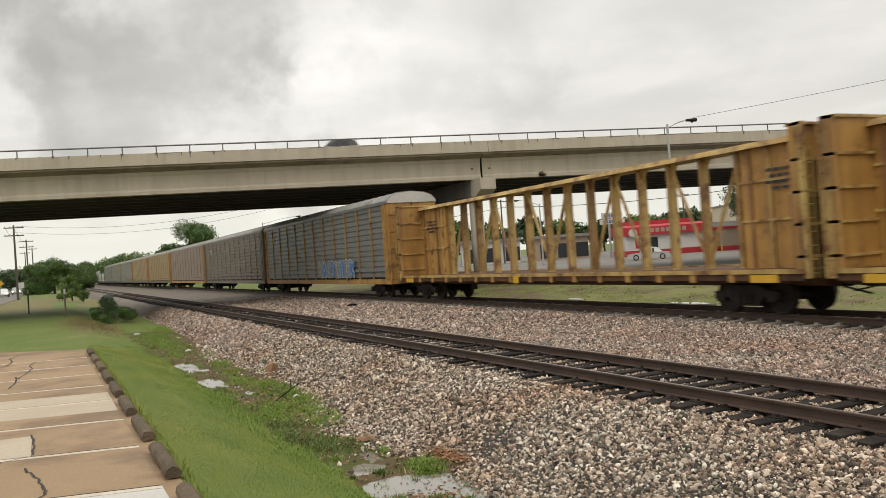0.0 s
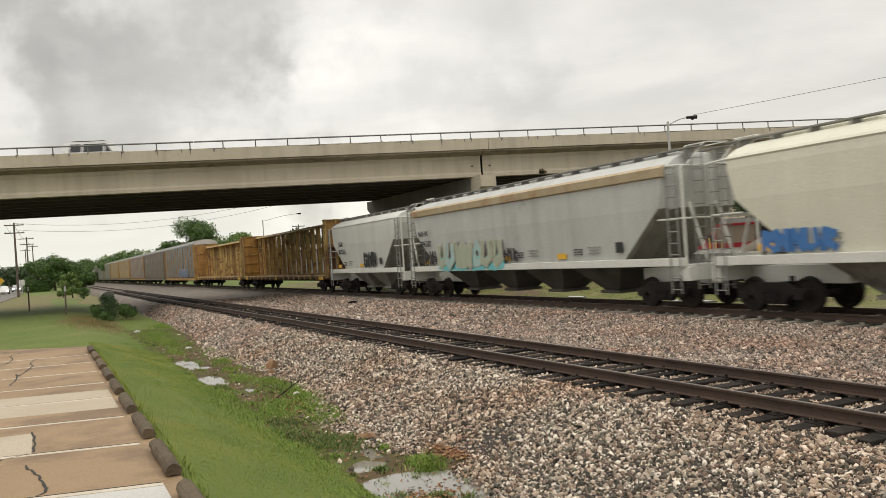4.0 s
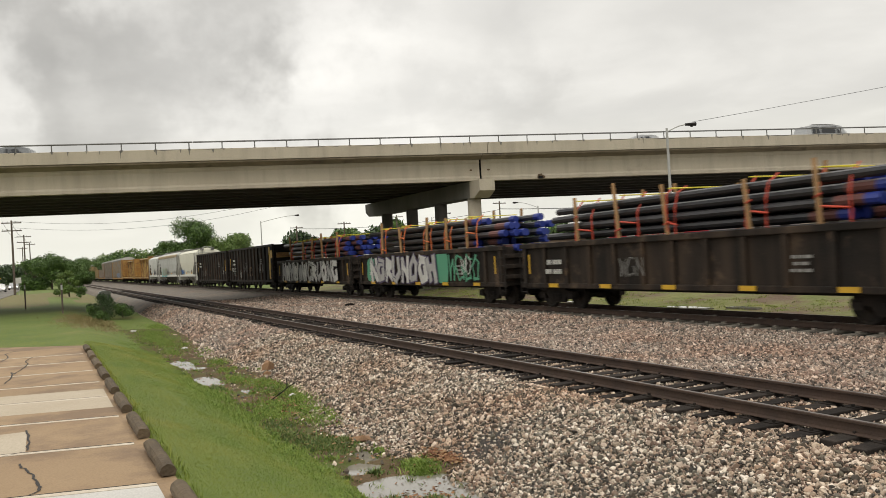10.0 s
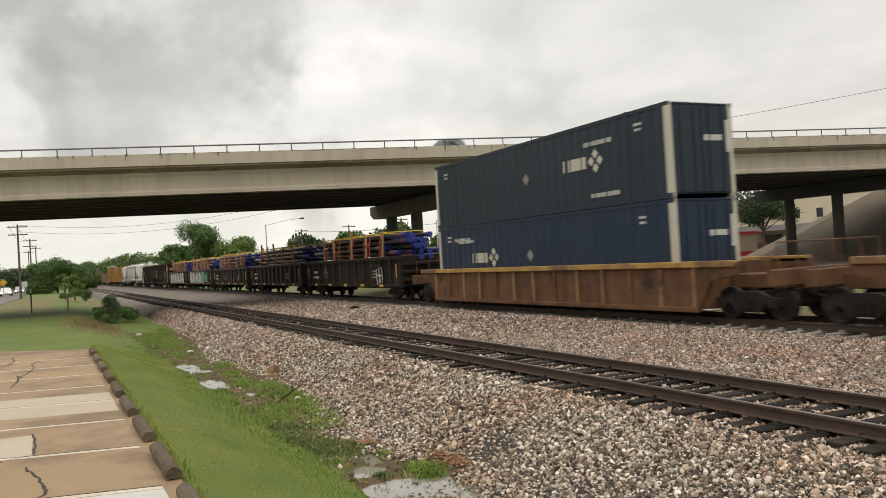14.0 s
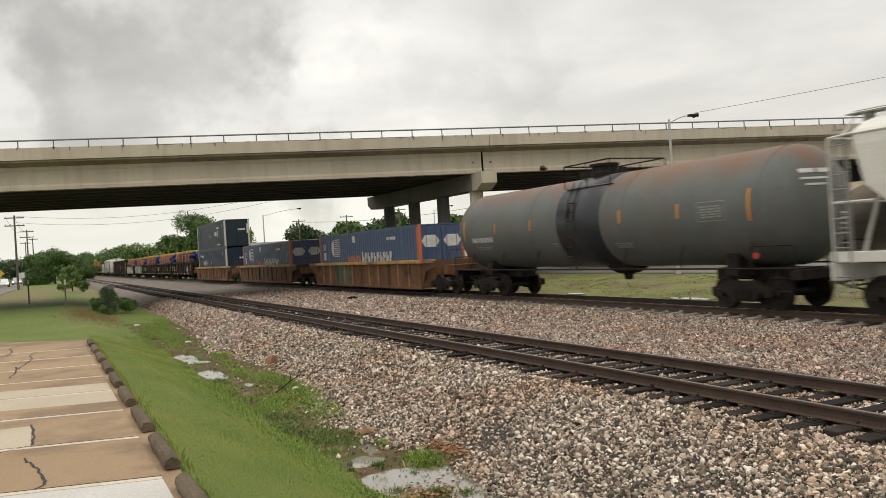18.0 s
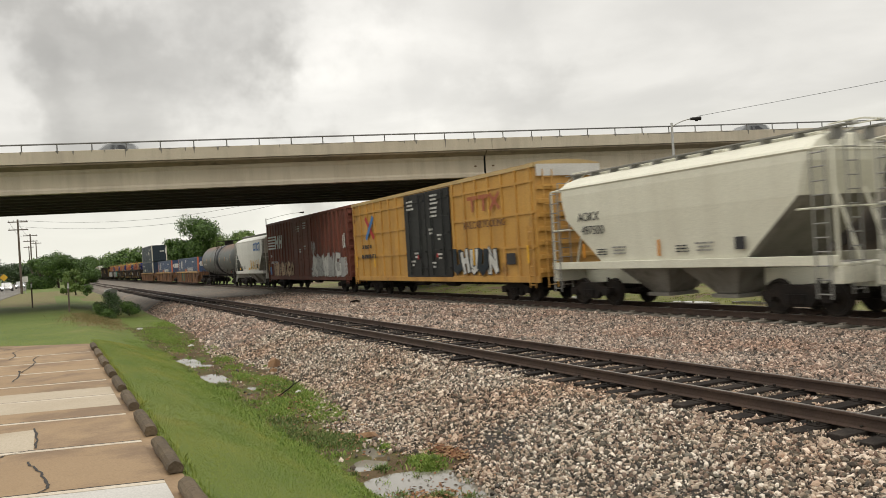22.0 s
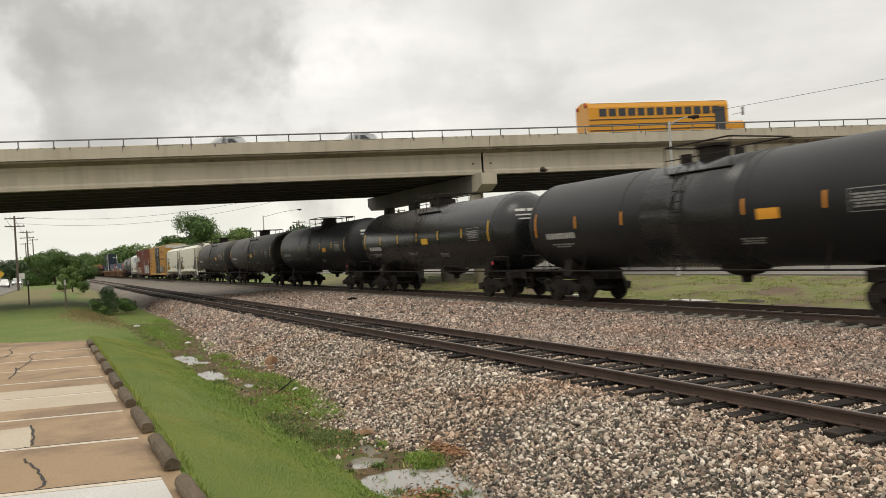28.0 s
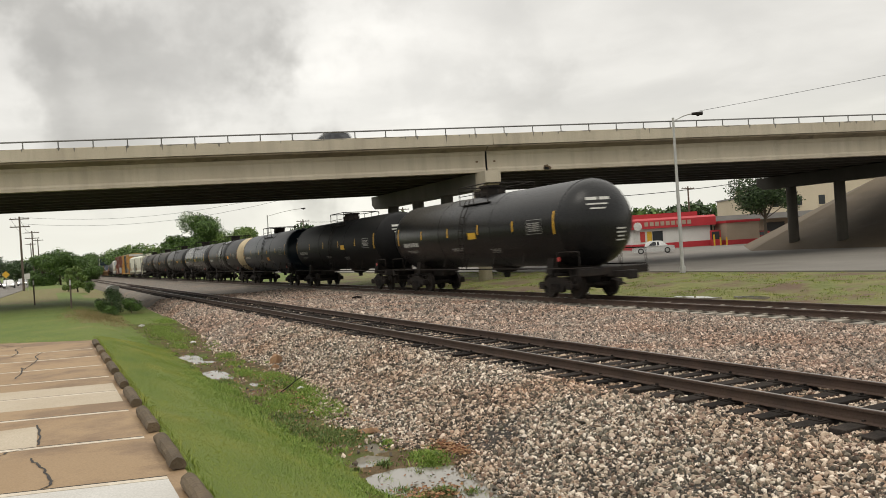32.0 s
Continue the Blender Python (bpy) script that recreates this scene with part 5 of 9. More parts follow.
def pipe_load(front, back, base, seed):
    """A stack of drill pipe with timber stakes, lying in a gondola."""
    load = thing("pipe_bundle", "stacked dark steel pipes with blue end caps in a gondola", "pipes", "pipe loads of the gondolas")
    MOVERS.append((load, (front + back) / 2))
    rnd = random.Random(seed)
    h = (front - back) / 2 - 0.9
    me = bpy.data.meshes.new("pipe")
    bm = new_bm()
    rod(bm, (0, -6.3, 0), (0, 6.3, 0), 0.125, 9)
    bm.to_mesh(me)
    bm.free()
    cap = bpy.data.meshes.new("end_cap")
    bm = new_bm()
    rod(bm, (0, -0.2, 0), (0, 0.2, 0), 0.148, 9)
    bm.to_mesh(cap)
    bm.free()
    joint = cap.copy()
    for row in range(9):
        n = 9 if row % 2 == 0 else 8
        z = 1.13 + row * 0.305
        if row < 4:
            cols = (0, n - 1)
        else:
            cols = range(n)
        for c in cols:
            if row == 8 and rnd.random() < 0.2:
                continue
            x = -1.12 + c * 0.28 + (0.14 if row % 2 else 0)
            shift = rnd.choice((-1.7, -0.4, 0.9)) + rnd.uniform(-0.4, 0.4)
            if row < 4:
                shift *= 0.3
            p = link("pipe", me, M["pipe"], load)
            p.location = (x, shift, z)
            q = link("end_cap", cap, M["cap_blue"], p)
            q.location = (0, -6.3, 0)
            if row >= 4 and c < 4:
                q = link("coupling", joint, M["pipe_rust"], p)
                q.location = (0, -5.7, 0)
                q.scale = (0.95, 2.0, 0.95)
    for i in range(5):
        y = -5.2 + i * 2.5 + rnd.uniform(-0.4, 0.4)
        for x in (-1.32, 1.32):
            bm = new_bm()
            lean = rnd.uniform(-0.2, 0.2)
            rod(bm, (x, y, 1.05), (x, y + lean * 2, 4.0 + rnd.uniform(-0.25, 0.25)), 0.075, 4)
            part("stake", bm, M["stake"], load)
        bm = new_bm()
        tone = M["strap_orange"] if seed % 2 else M["strap_red"]
        for yy in (y + rnd.uniform(0.14, 0.3), y - rnd.uniform(0.16, 0.8)):
            bm = new_bm()
            slip = rnd.uniform(-0.16, 0.16)
            tube(bm, [(-1.30, yy, 1.3), (-1.33, yy + slip, 2.6), (-1.33, yy + slip * 0.7, 3.2), (-1.22, yy + slip * 0.4, 3.72 - rnd.uniform(0, 0.35)), (-0.9, yy, 3.86)], 0.030, 4)
            part("strap", bm, tone, load)
            bm = new_bm()
            zz = rnd.uniform(2.7, 3.3)
            rod(bm, (-1.38, y - 0.02, zz), (-1.36, yy, zz - 0.08), 0.03, 4)
            part("strap", bm, tone, load)
        bm = new_bm()
        rod(bm, (-1.33, y, 3.82), (1.33, y + 0.1, 3.86), 0.022, 5)
        if i % 2 == 0:
            rod(bm, (-1.33, y, 3.82), (-1.33, y - 1.0, 3.74), 0.018, 5)
        part("lashing", bm, M["strap_yellow"], load)
    return load


def well_car(front, back, label, seed):
    car, h = car_thing("well_car", label, "rail car", front, back, "cars of the freight train")
    a = h - 2.75
    for s in (-1, 1):
        bm = new_bm()
        box(bm, s * 1.40 - 0.03, s * 1.40 + 0.03, -a, a, 0.25, 1.50)
        part("well_side", bm, M["well_brown"], car)
        bm = new_bm()
        box(bm, s * 1.46 - 0.10, s * 1.46 + 0.10, -a - 1.4, a + 1.4, 1.50, 1.68, 0.02)
        part("top_chord", bm, M["well_chord"], car)
        bm = new_bm()
        box(bm, s * 1.45 - 0.08, s * 1.45 + 0.08, -a, a, 0.20, 0.34, 0.02)
        part("bottom_chord", bm, M["well_brown"], car)
        for i in range(13):
            y = -a + 0.15 + i * (2 * a - 0.3) / 12
            bm = new_bm()
            box(bm, s * 1.45 - 0.05, s * 1.45 + 0.05, y - 0.07, y + 0.07, 0.32, 1.5)
            part("rib", bm, M["rib_rust"] if (i * 7 + seed) % 3 else M["well_brown"], car)
        bm = new_bm()
        y0, y1 = sorted((s * a, s * h))
        box(bm, -0.4, 0.4, y0, y1, 0.85, 1.25, 0.03)
        box(bm, -1.45, 1.45, min(s * (h - 0.3), s * h), max(s * (h - 0.3), s * h), 0.95, 1.4, 0.03)
        box(bm, -1.42, 1.42, min(s * a, s * (a + 0.2)), max(s * a, s * (a + 0.2)), 0.3, 1.6)
        part("end_platform", bm, M["well_brown"], car)
        for x in (-1.42, 1.42):
            bm = new_bm()
            prism(bm, [(s * a, 0.3), (s * a, 1.6), (s * (a + 1.5), 1.6), (s * (a + 1.5), 1.3), (s * (a + 0.5), 1.1)], x - 0.06, x + 0.06, "x")
            part("gusset", bm, M["well_brown"], car)
        bm = new_bm()
        for x in (-1.2, -0.5, 0.5, 1.2):
            rod(bm, (x, s * (h - 0.12), 1.35), (x, s * (h - 0.12), 2.1), 0.022, 5)
        rod(bm, (-1.2, s * (h - 0.12), 2.1), (1.2, s * (h - 0.12), 2.1), 0.022, 5)
        part("grab_rail", bm, M["well_brown"], car)
    bm = new_bm()
    box(bm, -1.4, 1.4, -a, a, 0.28, 0.40)
    part("floor", bm, M["dark"], car)
    running_gear(car, h + 0.45, 1.75)
    return car


def container(centre, z, paint, label, seed, posts, style):
    """A 53-foot container; its near side carries plain shapes for the maker's marks."""
    box_ = thing("shipping_container", label, "container", "containers on the train")
    MOVERS.append((box_, centre))
    l, w, hh = 8.08, 1.3, 2.92
    bm = new_bm()
    box(bm, -w + 0.03, w - 0.03, -l + 0.05, l - 0.05, z + 0.12, z + hh - 0.06)
    part("shell", bm, paint, box_)
    for s in (-1, 1):
        bm = new_bm()
        n = 44 if style == "wide" else 30
        for i in range(n):
            y = -l + 0.4 + i * (2 * l - 0.8) / (n - 1)
            k = (2 * l - 0.8) / (n - 1) * 0.28
            prism(bm, [(s * (w - 0.035), y - k * 1.5), (s * w * 0.996, y - k * 0.8), (s * w * 0.996, y + k * 0.8), (s * (w - 0.035), y + k * 1.5)], z + 0.16, z + hh - 0.12, "z")
        part("corrugated_side", bm, paint, box_)
        for y in (-l, l):
            bm = new_bm()
            y0, y1 = (y, y + 0.2) if y < 0 else (y - 0.2, y)
            box(bm, min(s * (w - 0.16), s * w), max(s * (w - 0.16), s * w), y0, y1, z, z + hh, 0.01)
            part("corner_post", bm, posts, box_)
        for y in (-6.1, 6.1):
            bm = new_bm()
            box(bm, min(s * (w - 0.08), s * (w + 0.012)), max(s * (w - 0.08), s * (w + 0.012)), y - 0.09, y + 0.09, z, z + hh + 0.02, 0.01)
            part("lifting_post", bm, paint, box_)
        bm = new_bm()
        box(bm, min(s * (w - 0.1), s * (w + 0.006)), max(s * (w - 0.1), s * (w + 0.006)), -l, l, z, z + 0.16)
        box(bm, min(s * (w - 0.1), s * (w + 0.006)), max(s * (w - 0.1), s * (w + 0.006)), -l, l, z + hh - 0.12, z + hh)
        part("side_rail", bm, paint, box_)
    bm = new_bm()
    box(bm, -w + 0.02, w - 0.02, -l + 0.02, l - 0.02, z + hh - 0.06, z + hh - 0.01)
    part("roof", bm, paint, box_)
    for x in (-1, 1):
        bm = new_bm()
        box(bm, min(0.02 * x, x * (w - 0.17)), max(0.02 * x, x * (w - 0.17)), -l - 0.0, -l + 0.06, z + 0.16, z + hh - 0.14, 0.01)
        part("door", bm, paint, box_)
        for dx in (0.3, 0.85):
            bm = new_bm()
            rod(bm, (x * dx, -l - 0.02, z + 0.1), (x * dx, -l - 0.02, z + hh - 0.08), 0.018, 6)
            part("lock_rod", bm, paint, box_)
    bm = new_bm()
    if style == "diamond":
        y0, zc = (-2.6, z + 1.6) if seed else (4.7, z + 1.45)
        for i, k in enumerate((0.10, 0.10, 0.34, 0.24, 0.22)):
            plate(bm, -w - 0.008, y0 - i * 0.30, zc, k, 0.42, 0.006)
        part("maker_mark", bm, M["cont_post"], box_)
        for i, (a, b) in enumerate(((0, 1), (-1, 0), (0, -1), (1, 0))):
            bm = new_bm()
            cy, cz = y0 - 1.85 + a * 0.24, zc + b * 0.24
            bm.faces.new([bm.verts.new((-w - 0.014, cy + 0.17 * p, cz + 0.17 * q)) for p, q in ((0, 1), (-1, 0), (0, -1), (1, 0))])
            part("maker_mark", bm, M["cont_post"], box_)
        bars("lettering", box_, -w - 0.008, -4.6 if seed else 5.3, z + 2.2, M["white_mark"], [1.5], 0.18, seed)
        bars("lettering", box_, -w - 0.008, -4.9 if seed else 5.6, z + 0.42 if seed else z + 2.3, M["white_mark"], [1.5], 0.17, seed + 1)
        bm = new_bm()
        bm.faces.new([bm.verts.new((-w - 0.010, 0.24 * p, z + 1.45 + 0.24 * q)) for p, q in ((0, 1), (-1, 0), (0, -1), (1, 0))])
        part("sign", bm, M["grey_mark"], box_)
        for y in (-6.7, 6.9):
            bars("lettering", box_, -w - 0.008, y, z + 2.45, M["white_mark"], [0.35, 0.3], 0.10, seed + 2)
        bm = new_bm()
        box(bm, 0.1, 0.85, -l - 0.008, -l, z + 1.75, z + 1.93)
        box(bm, 1.0, 1.16, -l - 0.008, -l, z + 1.4, z + 2.4)
        part("maker_mark", bm, M["white_mark"], box_)
    else:
        part("maker_mark", bm_stripes(w, z), M["white_mark"], box_)
        bm = new_bm()
        for i in range(5):
            plate(bm, -w - 0.008, 2.35 - i * 0.46, z + 1.28, 0.12, 0.60 if i == 0 else 0.46, 0.006)
            plate(bm, -w - 0.008, 2.17 - i * 0.46, z + 1.28 + (0.07 if i % 2 else -0.05), 0.10, 0.30, 0.006)
        part("maker_mark", bm, M["orange_mark"], box_)
        bm = new_bm()
        for i in range(10):
            plate(bm, -w - 0.008, -0.10 - i * 0.47, z + 1.36, 0.13, 0.74 if i == 0 else 0.56, 0.006)
            plate(bm, -w - 0.008, -0.28 - i * 0.47, z + 1.36 + (0.12 if i % 2 else -0.10), 0.12, 0.34, 0.006)
        part("maker_mark", bm, M["white_mark"], box_)
        lettering("number", box_, "53", -w - 0.006, 6.95, z + 1.95, 0.52, M["white_mark"])
        bm = new_bm()
        plate(bm, -w - 0.006, 6.95, z + 1.55, 0.4, 0.5, 0.006)
        plate(bm, -w - 0.006, 1.3, z + 2.5, 0.46, 0.4, 0.006)
        part("sign", bm, M["white_mark"], box_)
        bars("lettering", box_, -w - 0.008, -4.6, z + 2.35, M["white_mark"], [1.3], 0.2, seed)
        bm = new_bm()
        for x in (-0.62, 0.62):
            prism(bm, [(x - 0.5, z + 2.05), (x - 0.3, z + 2.35), (x + 0.3, z + 2.35), (x + 0.5, z + 2.05), (x + 0.3, z + 1.75), (x - 0.3, z + 1.75)], -l - 0.012, -l, "y")
        part("sign", bm, M["white_mark"], box_)
        bm = new_bm()
        for x in (-1, 1):
            box(bm, min(x * (w - 0.17), x * w), max(x * (w - 0.17), x * w), -l - 0.006, -l + 0.05, z, z + hh)
        part("door_frame", bm, M["cont_orange"] if posts == M["cont_orange"] else posts, box_)
    return box_


def bm_stripes(w, z):
    """A half-round block that breaks into stripes."""
    bm = new_bm()
    zc = z + 2.05
    pts = [(5.0, zc + 0.55)] + [(5.0 + 0.55 * math.sin(a * 0.314), zc + 0.55 * math.cos(a * 0.314)) for a in range(1, 10)] + [(5.0, zc - 0.55)]
    bm.faces.new([bm.verts.new((-w - 0.010, y, c)) for y, c in pts])
    for i in range(9):
        c = zc + 0.52 - i * 0.13
        plate(bm, -w - 0.008, 4.4, c, 1.1 - abs(i - 4) * 0.05, 0.055, 0.004)
    return bm


def boxcar_brown(front, back):
    car, h = car_thing("boxcar", "brown steel boxcar with ribbed sides and spray-painted lower panels", "rail car", front, back, "cars of the freight train")
    P = M["box_brown"]
    shell_of(car, h, P, P, 5.42)
    for s in (-1, 1):
        for i in range(24):
            y = -h + 0.35 + i * (2 * h - 0.7) / 23
            if abs(y) < 2.65:
                continue
            bm = new_bm()
            prism(bm, [(s * 1.50, y - 0.15), (s * 1.575, y - 0.08), (s * 1.575, y + 0.08), (s * 1.50, y + 0.15)], 1.05, 5.2, "z")
            part("rib", bm, P, car)
        for y in (-1.3, 1.3):
            door_leaf(car, s, y, 1.27, P)
    x = -1.565
    for i in range(5):
        bm = new_bm()
        plate(bm, x - 0.02, h - 1.75 + i * 0.03, 4.22 - i * 0.23, 2.2, 0.12, 0.008)
        part("stripe", bm, M["white_mark"], car)
    bm = new_bm()
    for k in (0, 1):
        y = h - 3.35 - k * 1.12
        for q, (a0, a1) in enumerate(((0.5, 0.22), (-0.16, -0.44))):
            bm.faces.new([bm.verts.new((x - 0.03, a, b)) for a, b in ((y + a0 + 0.06, 3.24), (y + a1 + 0.06, 3.24), (y + a1 - 0.10, 4.28), (y + a0 - 0.10, 4.28))])
        lo_, hi_ = ((3.55, 4.0) if k == 0 else (3.62, 3.9))
        bm.faces.new([bm.verts.new((x - 0.034, a, b)) for a, b in ((y + 0.30, lo_ + 0.25), (y + 0.24, lo_), (y - 0.24, hi_ - 0.28), (y - 0.20, hi_))])
    part("maker_mark", bm, M["white_mark"], car)
    bars("lettering", car, x, h - 1.4, 2.7, M["white_mark"], [0.5], 0.24, 1)
    bars("lettering", car, x, h - 2.2, 2.15, M["white_mark"], [2.1], 0.26, 2)
    for y, z in ((0.6, 4.7), (-1.0, 4.85), (-1.0, 3.2), (0.2, 3.0)):
        bars("lettering", car, -1.60, y, z, M["white_mark"], [0.9, 0.8, 0.6] if z > 4 else [0.5, 0.4], 0.1, int(z * 10))
    graffiti(car, -1.60, h - 2.2, h - 8.0, 1.05, 2.2, [M["tan_mark"], M["peach_mark"]], M["brown_mark"], 11, "faded orange spray paint")
    for k in range(6):
        paint_cloud(car, -1.59, -2.2 - k * 1.2, -3.9 - k * 1.2, 1.0, 1.7 + 0.3 * (k % 3), M["silver_mark"], 60 + k, "grey overspray")
    graffiti(car, -1.60, -2.6, -h + 1.4, 1.05, 2.6, [M["white_mark"], M["silver_mark"]], M["grey_mark"], 12, "white and grey spray paint")
    graffiti(car, -1.60, -2.7, -3.5, 2.5, 3.5, [], M["silver_mark"], 14, "thin white spray scrawl", 0.08)
    graffiti(car, -1.60, -h + 0.9, -h + 0.3, 2.8, 3.7, [], M["white_mark"], 15, "thin white spray scrawl", 0.1)
    bm = new_bm()
    plate(bm, -1.57, h - 1.0, 1.5, 0.5, 0.6, 0.008)
    part("graffiti", bm, M["blue_mark"], car)
    bm = new_bm()
    plate(bm, -1.57, h - 0.5, 1.9, 0.12, 0.8)
    plate(bm, -1.57, -h + 0.6, 1.9, 0.12, 0.8)
    part("reflector", bm, M["reflector"], car)
    running_gear(car, h + 0.45, 2.9)


def shell_of(car, h, paint, roof, top):
    bm = new_bm()
    box(bm, -1.50, 1.50, -h, h, 1.0, top - 0.15)
    part("body", bm, paint, car)
    bm = new_bm()
    prism(bm, [(-1.56, top - 0.2), (-1.54, top - 0.05), (-0.8, top + 0.06), (0, top + 0.1), (0.8, top + 0.06), (1.54, top - 0.05), (1.56, top - 0.2)], -h - 0.04, h + 0.04)
    for i in range(16):
        y = -h + 0.6 + i * (2 * h - 1.2) / 15
        prism(bm, [(-1.56, top - 0.03), (-0.8, top + 0.1), (0, top + 0.15), (0.8, top + 0.1), (1.56, top - 0.03)], y - 0.04, y + 0.04)
    part("roof", bm, roof, car)
    for s in (-1, 1):
        bm = new_bm()
        for i in range(8):
            z = 1.25 + i * (top - 1.7) / 7
            y0, y1 = sorted((s * (h + 0.09), s * (h - 0.05)))
            box(bm, -1.46, 1.46, y0, y1, z - 0.09, z + 0.09, 0.03)
        part("end_ribs", bm, paint, car)
        bm = new_bm()
        box(bm, s * 1.50 - 0.06, s * 1.50 + 0.06, -h, h, 0.80, 1.06, 0.015)
        part("side_sill", bm, paint, car)
        ladder("ladder", car, -1.58, s * (h - 0.4), 0.6, 3.0 if s < 0 else 2.4, paint)
        ladder("ladder", car, -1.0, s * (h + 0.13), 0.6, top - 0.3, paint, 0.42, "x")
    bm = new_bm()
    box(bm, -0.3, 0.3, -h, h, 0.6, 1.0)
    for y in (-2.2, 1.2):
        rod(bm, (-0.9, y, 0.75), (-0.9, y + 1.0, 0.75), 0.2, 10)
    part("underframe", bm, M["dark"], car)


def door_leaf(car, s, y, half, paint, z0=1.02, z1=5.15):
    bm = new_bm()
    x0, x1 = sorted((s * 1.50, s * 1.585))
    box(bm, x0, x1, y - half, y + half, z0, z1, 0.02)
    for i in range(5):
        z = z0 + 0.4 + i * (z1 - z0 - 0.8) / 4
        xa, xb = sorted((s * 1.57, s * 1.62))
        box(bm, xa, xb, y - half + 0.1, y + half - 0.1, z - 0.05, z + 0.05)
    d = part("door", bm, paint, car)
    bm = new_bm()
    for dy in (-half * 0.5, half * 0.5):
        rod(bm, (s * 1.63, y + dy, z0 + 0.1), (s * 1.63, y + dy, z1 - 0.1), 0.025, 6)
    rod(bm, (s * 1.64, y - 0.3, z0 + 1.3), (s * 1.64, y + 0.3, z0 + 1.3), 0.03, 6)
    part("lock_rod", bm, paint, d)


def boxcar_yellow(front, back):
    car, h = car_thing("boxcar", "yellow steel boxcar with black double doors and gridded side ribs", "rail car", front, back, "cars of the freight train")
    P = M["box_yellow"]
    shell_of(car, h, P, M["roof_cream"], 5.4)
    bm = new_bm()
    box(bm, -1.48, 1.48, -h - 0.12, -h - 0.092, 4.85, 5.3)
    part("end_panel", bm, M["roof_silver"], car)
    for s in (-1, 1):
        for i in range(19):
            y = -h + 0.3 + i * (2 * h - 0.6) / 18
            if abs(y + 0.4) < 2.75:
                continue
            bm = new_bm()
            box(bm, s * 1.53 - 0.04, s * 1.53 + 0.04, y - 0.06, y + 0.06, 1.05, 5.22, 0.015)
            part("rib", bm, P, car)
        bm = new_bm()
        for z in (2.2, 3.5, 4.7):
            for y0, y1 in ((-h + 0.1, -3.1), (2.35, h - 0.1)):
                box(bm, s * 1.52 - 0.03, s * 1.52 + 0.03, y0, y1, z - 0.05, z + 0.05)
        part("side_rail", bm, P, car)
        for y in (-1.7, 0.9):
            door_leaf(car, s, y, 1.27, M["tank_black"])
    x = -1.60
    for i, (y, z) in enumerate(((1.3, 4.8), (-1.5, 4.9), (-1.4, 4.3), (-1.0, 3.3), (-1.9, 3.0), (0.8, 2.2), (1.2, 1.8), (-1.9, 2.1), (-1.2, 1.7))):
        bars("lettering", car, -1.632, y, z, M["white_mark"], [0.8, 0.7, 0.8] if z > 4 else [0.45, 0.3], 0.11, i + 30)
    bm = new_bm()
    plate(bm, -1.634, 0.6, 2.0, 0.14, 0.2)
    plate(bm, -1.634, -1.6, 2.05, 0.14, 0.2)
    part("sign", bm, M["red_mark"], car)
    bm = new_bm()
    stroke(bm, [(h - 2.4, 4.35), (h - 3.5, 3.25)], x, 0.28)
    part("maker_mark", bm, M["red_mark"], car)
    bm = new_bm()
    stroke(bm, [(h - 3.5, 4.35), (h - 2.4, 3.25)], x - 0.004, 0.28)
    part("maker_mark", bm, M["blue_mark"], car)
    bm = new_bm()
    for y in (-h + 4.9, -h + 3.9):
        plate(bm, x, y, 4.42, 0.9, 0.16, 0.008)
        plate(bm, x, y, 4.08, 0.2, 0.52, 0.008)
    stroke(bm, [(-h + 3.3, 4.46), (-h + 2.6, 3.86)], x - 0.012, 0.18)
    stroke(bm, [(-h + 2.6, 4.46), (-h + 3.3, 3.86)], x - 0.016, 0.18)
    part("maker_mark", bm, M["red_faded"], car)
    lettering("lettering", car, "RAILCAR POOLING", x + 0.01, -h + 4.0, 3.12, 0.42, M["brown_mark"])
    bars("lettering", car, x, h - 2.4, 2.75, M["black_mark"], [1.5], 0.26, 42)
    bars("lettering", car, x, h - 2.6, 2.2, M["black_mark"], [2.2], 0.26, 43)
    graffiti(car, -1.59, -3.2, -h + 3.0, 1.1, 2.3, [M["tank_blue"], M["white_mark"], M["white_mark"]], M["black_mark"], 21, "white, black and blue spray paint")
    bm = new_bm()
    plate(bm, x, -h + 1.9, 1.75, 0.7, 0.45, 0.01)
    part("data_panel", bm, M["black_mark"], car)
    bm = new_bm()
    for y in (h - 0.6, h - 3.5, -h + 0.6, -h + 5.0):
        plate(bm, x, y, 1.9, 0.12, 0.7)
    part("reflector", bm, M["reflector"], car)
    running_gear(car, h + 0.45, 2.9)


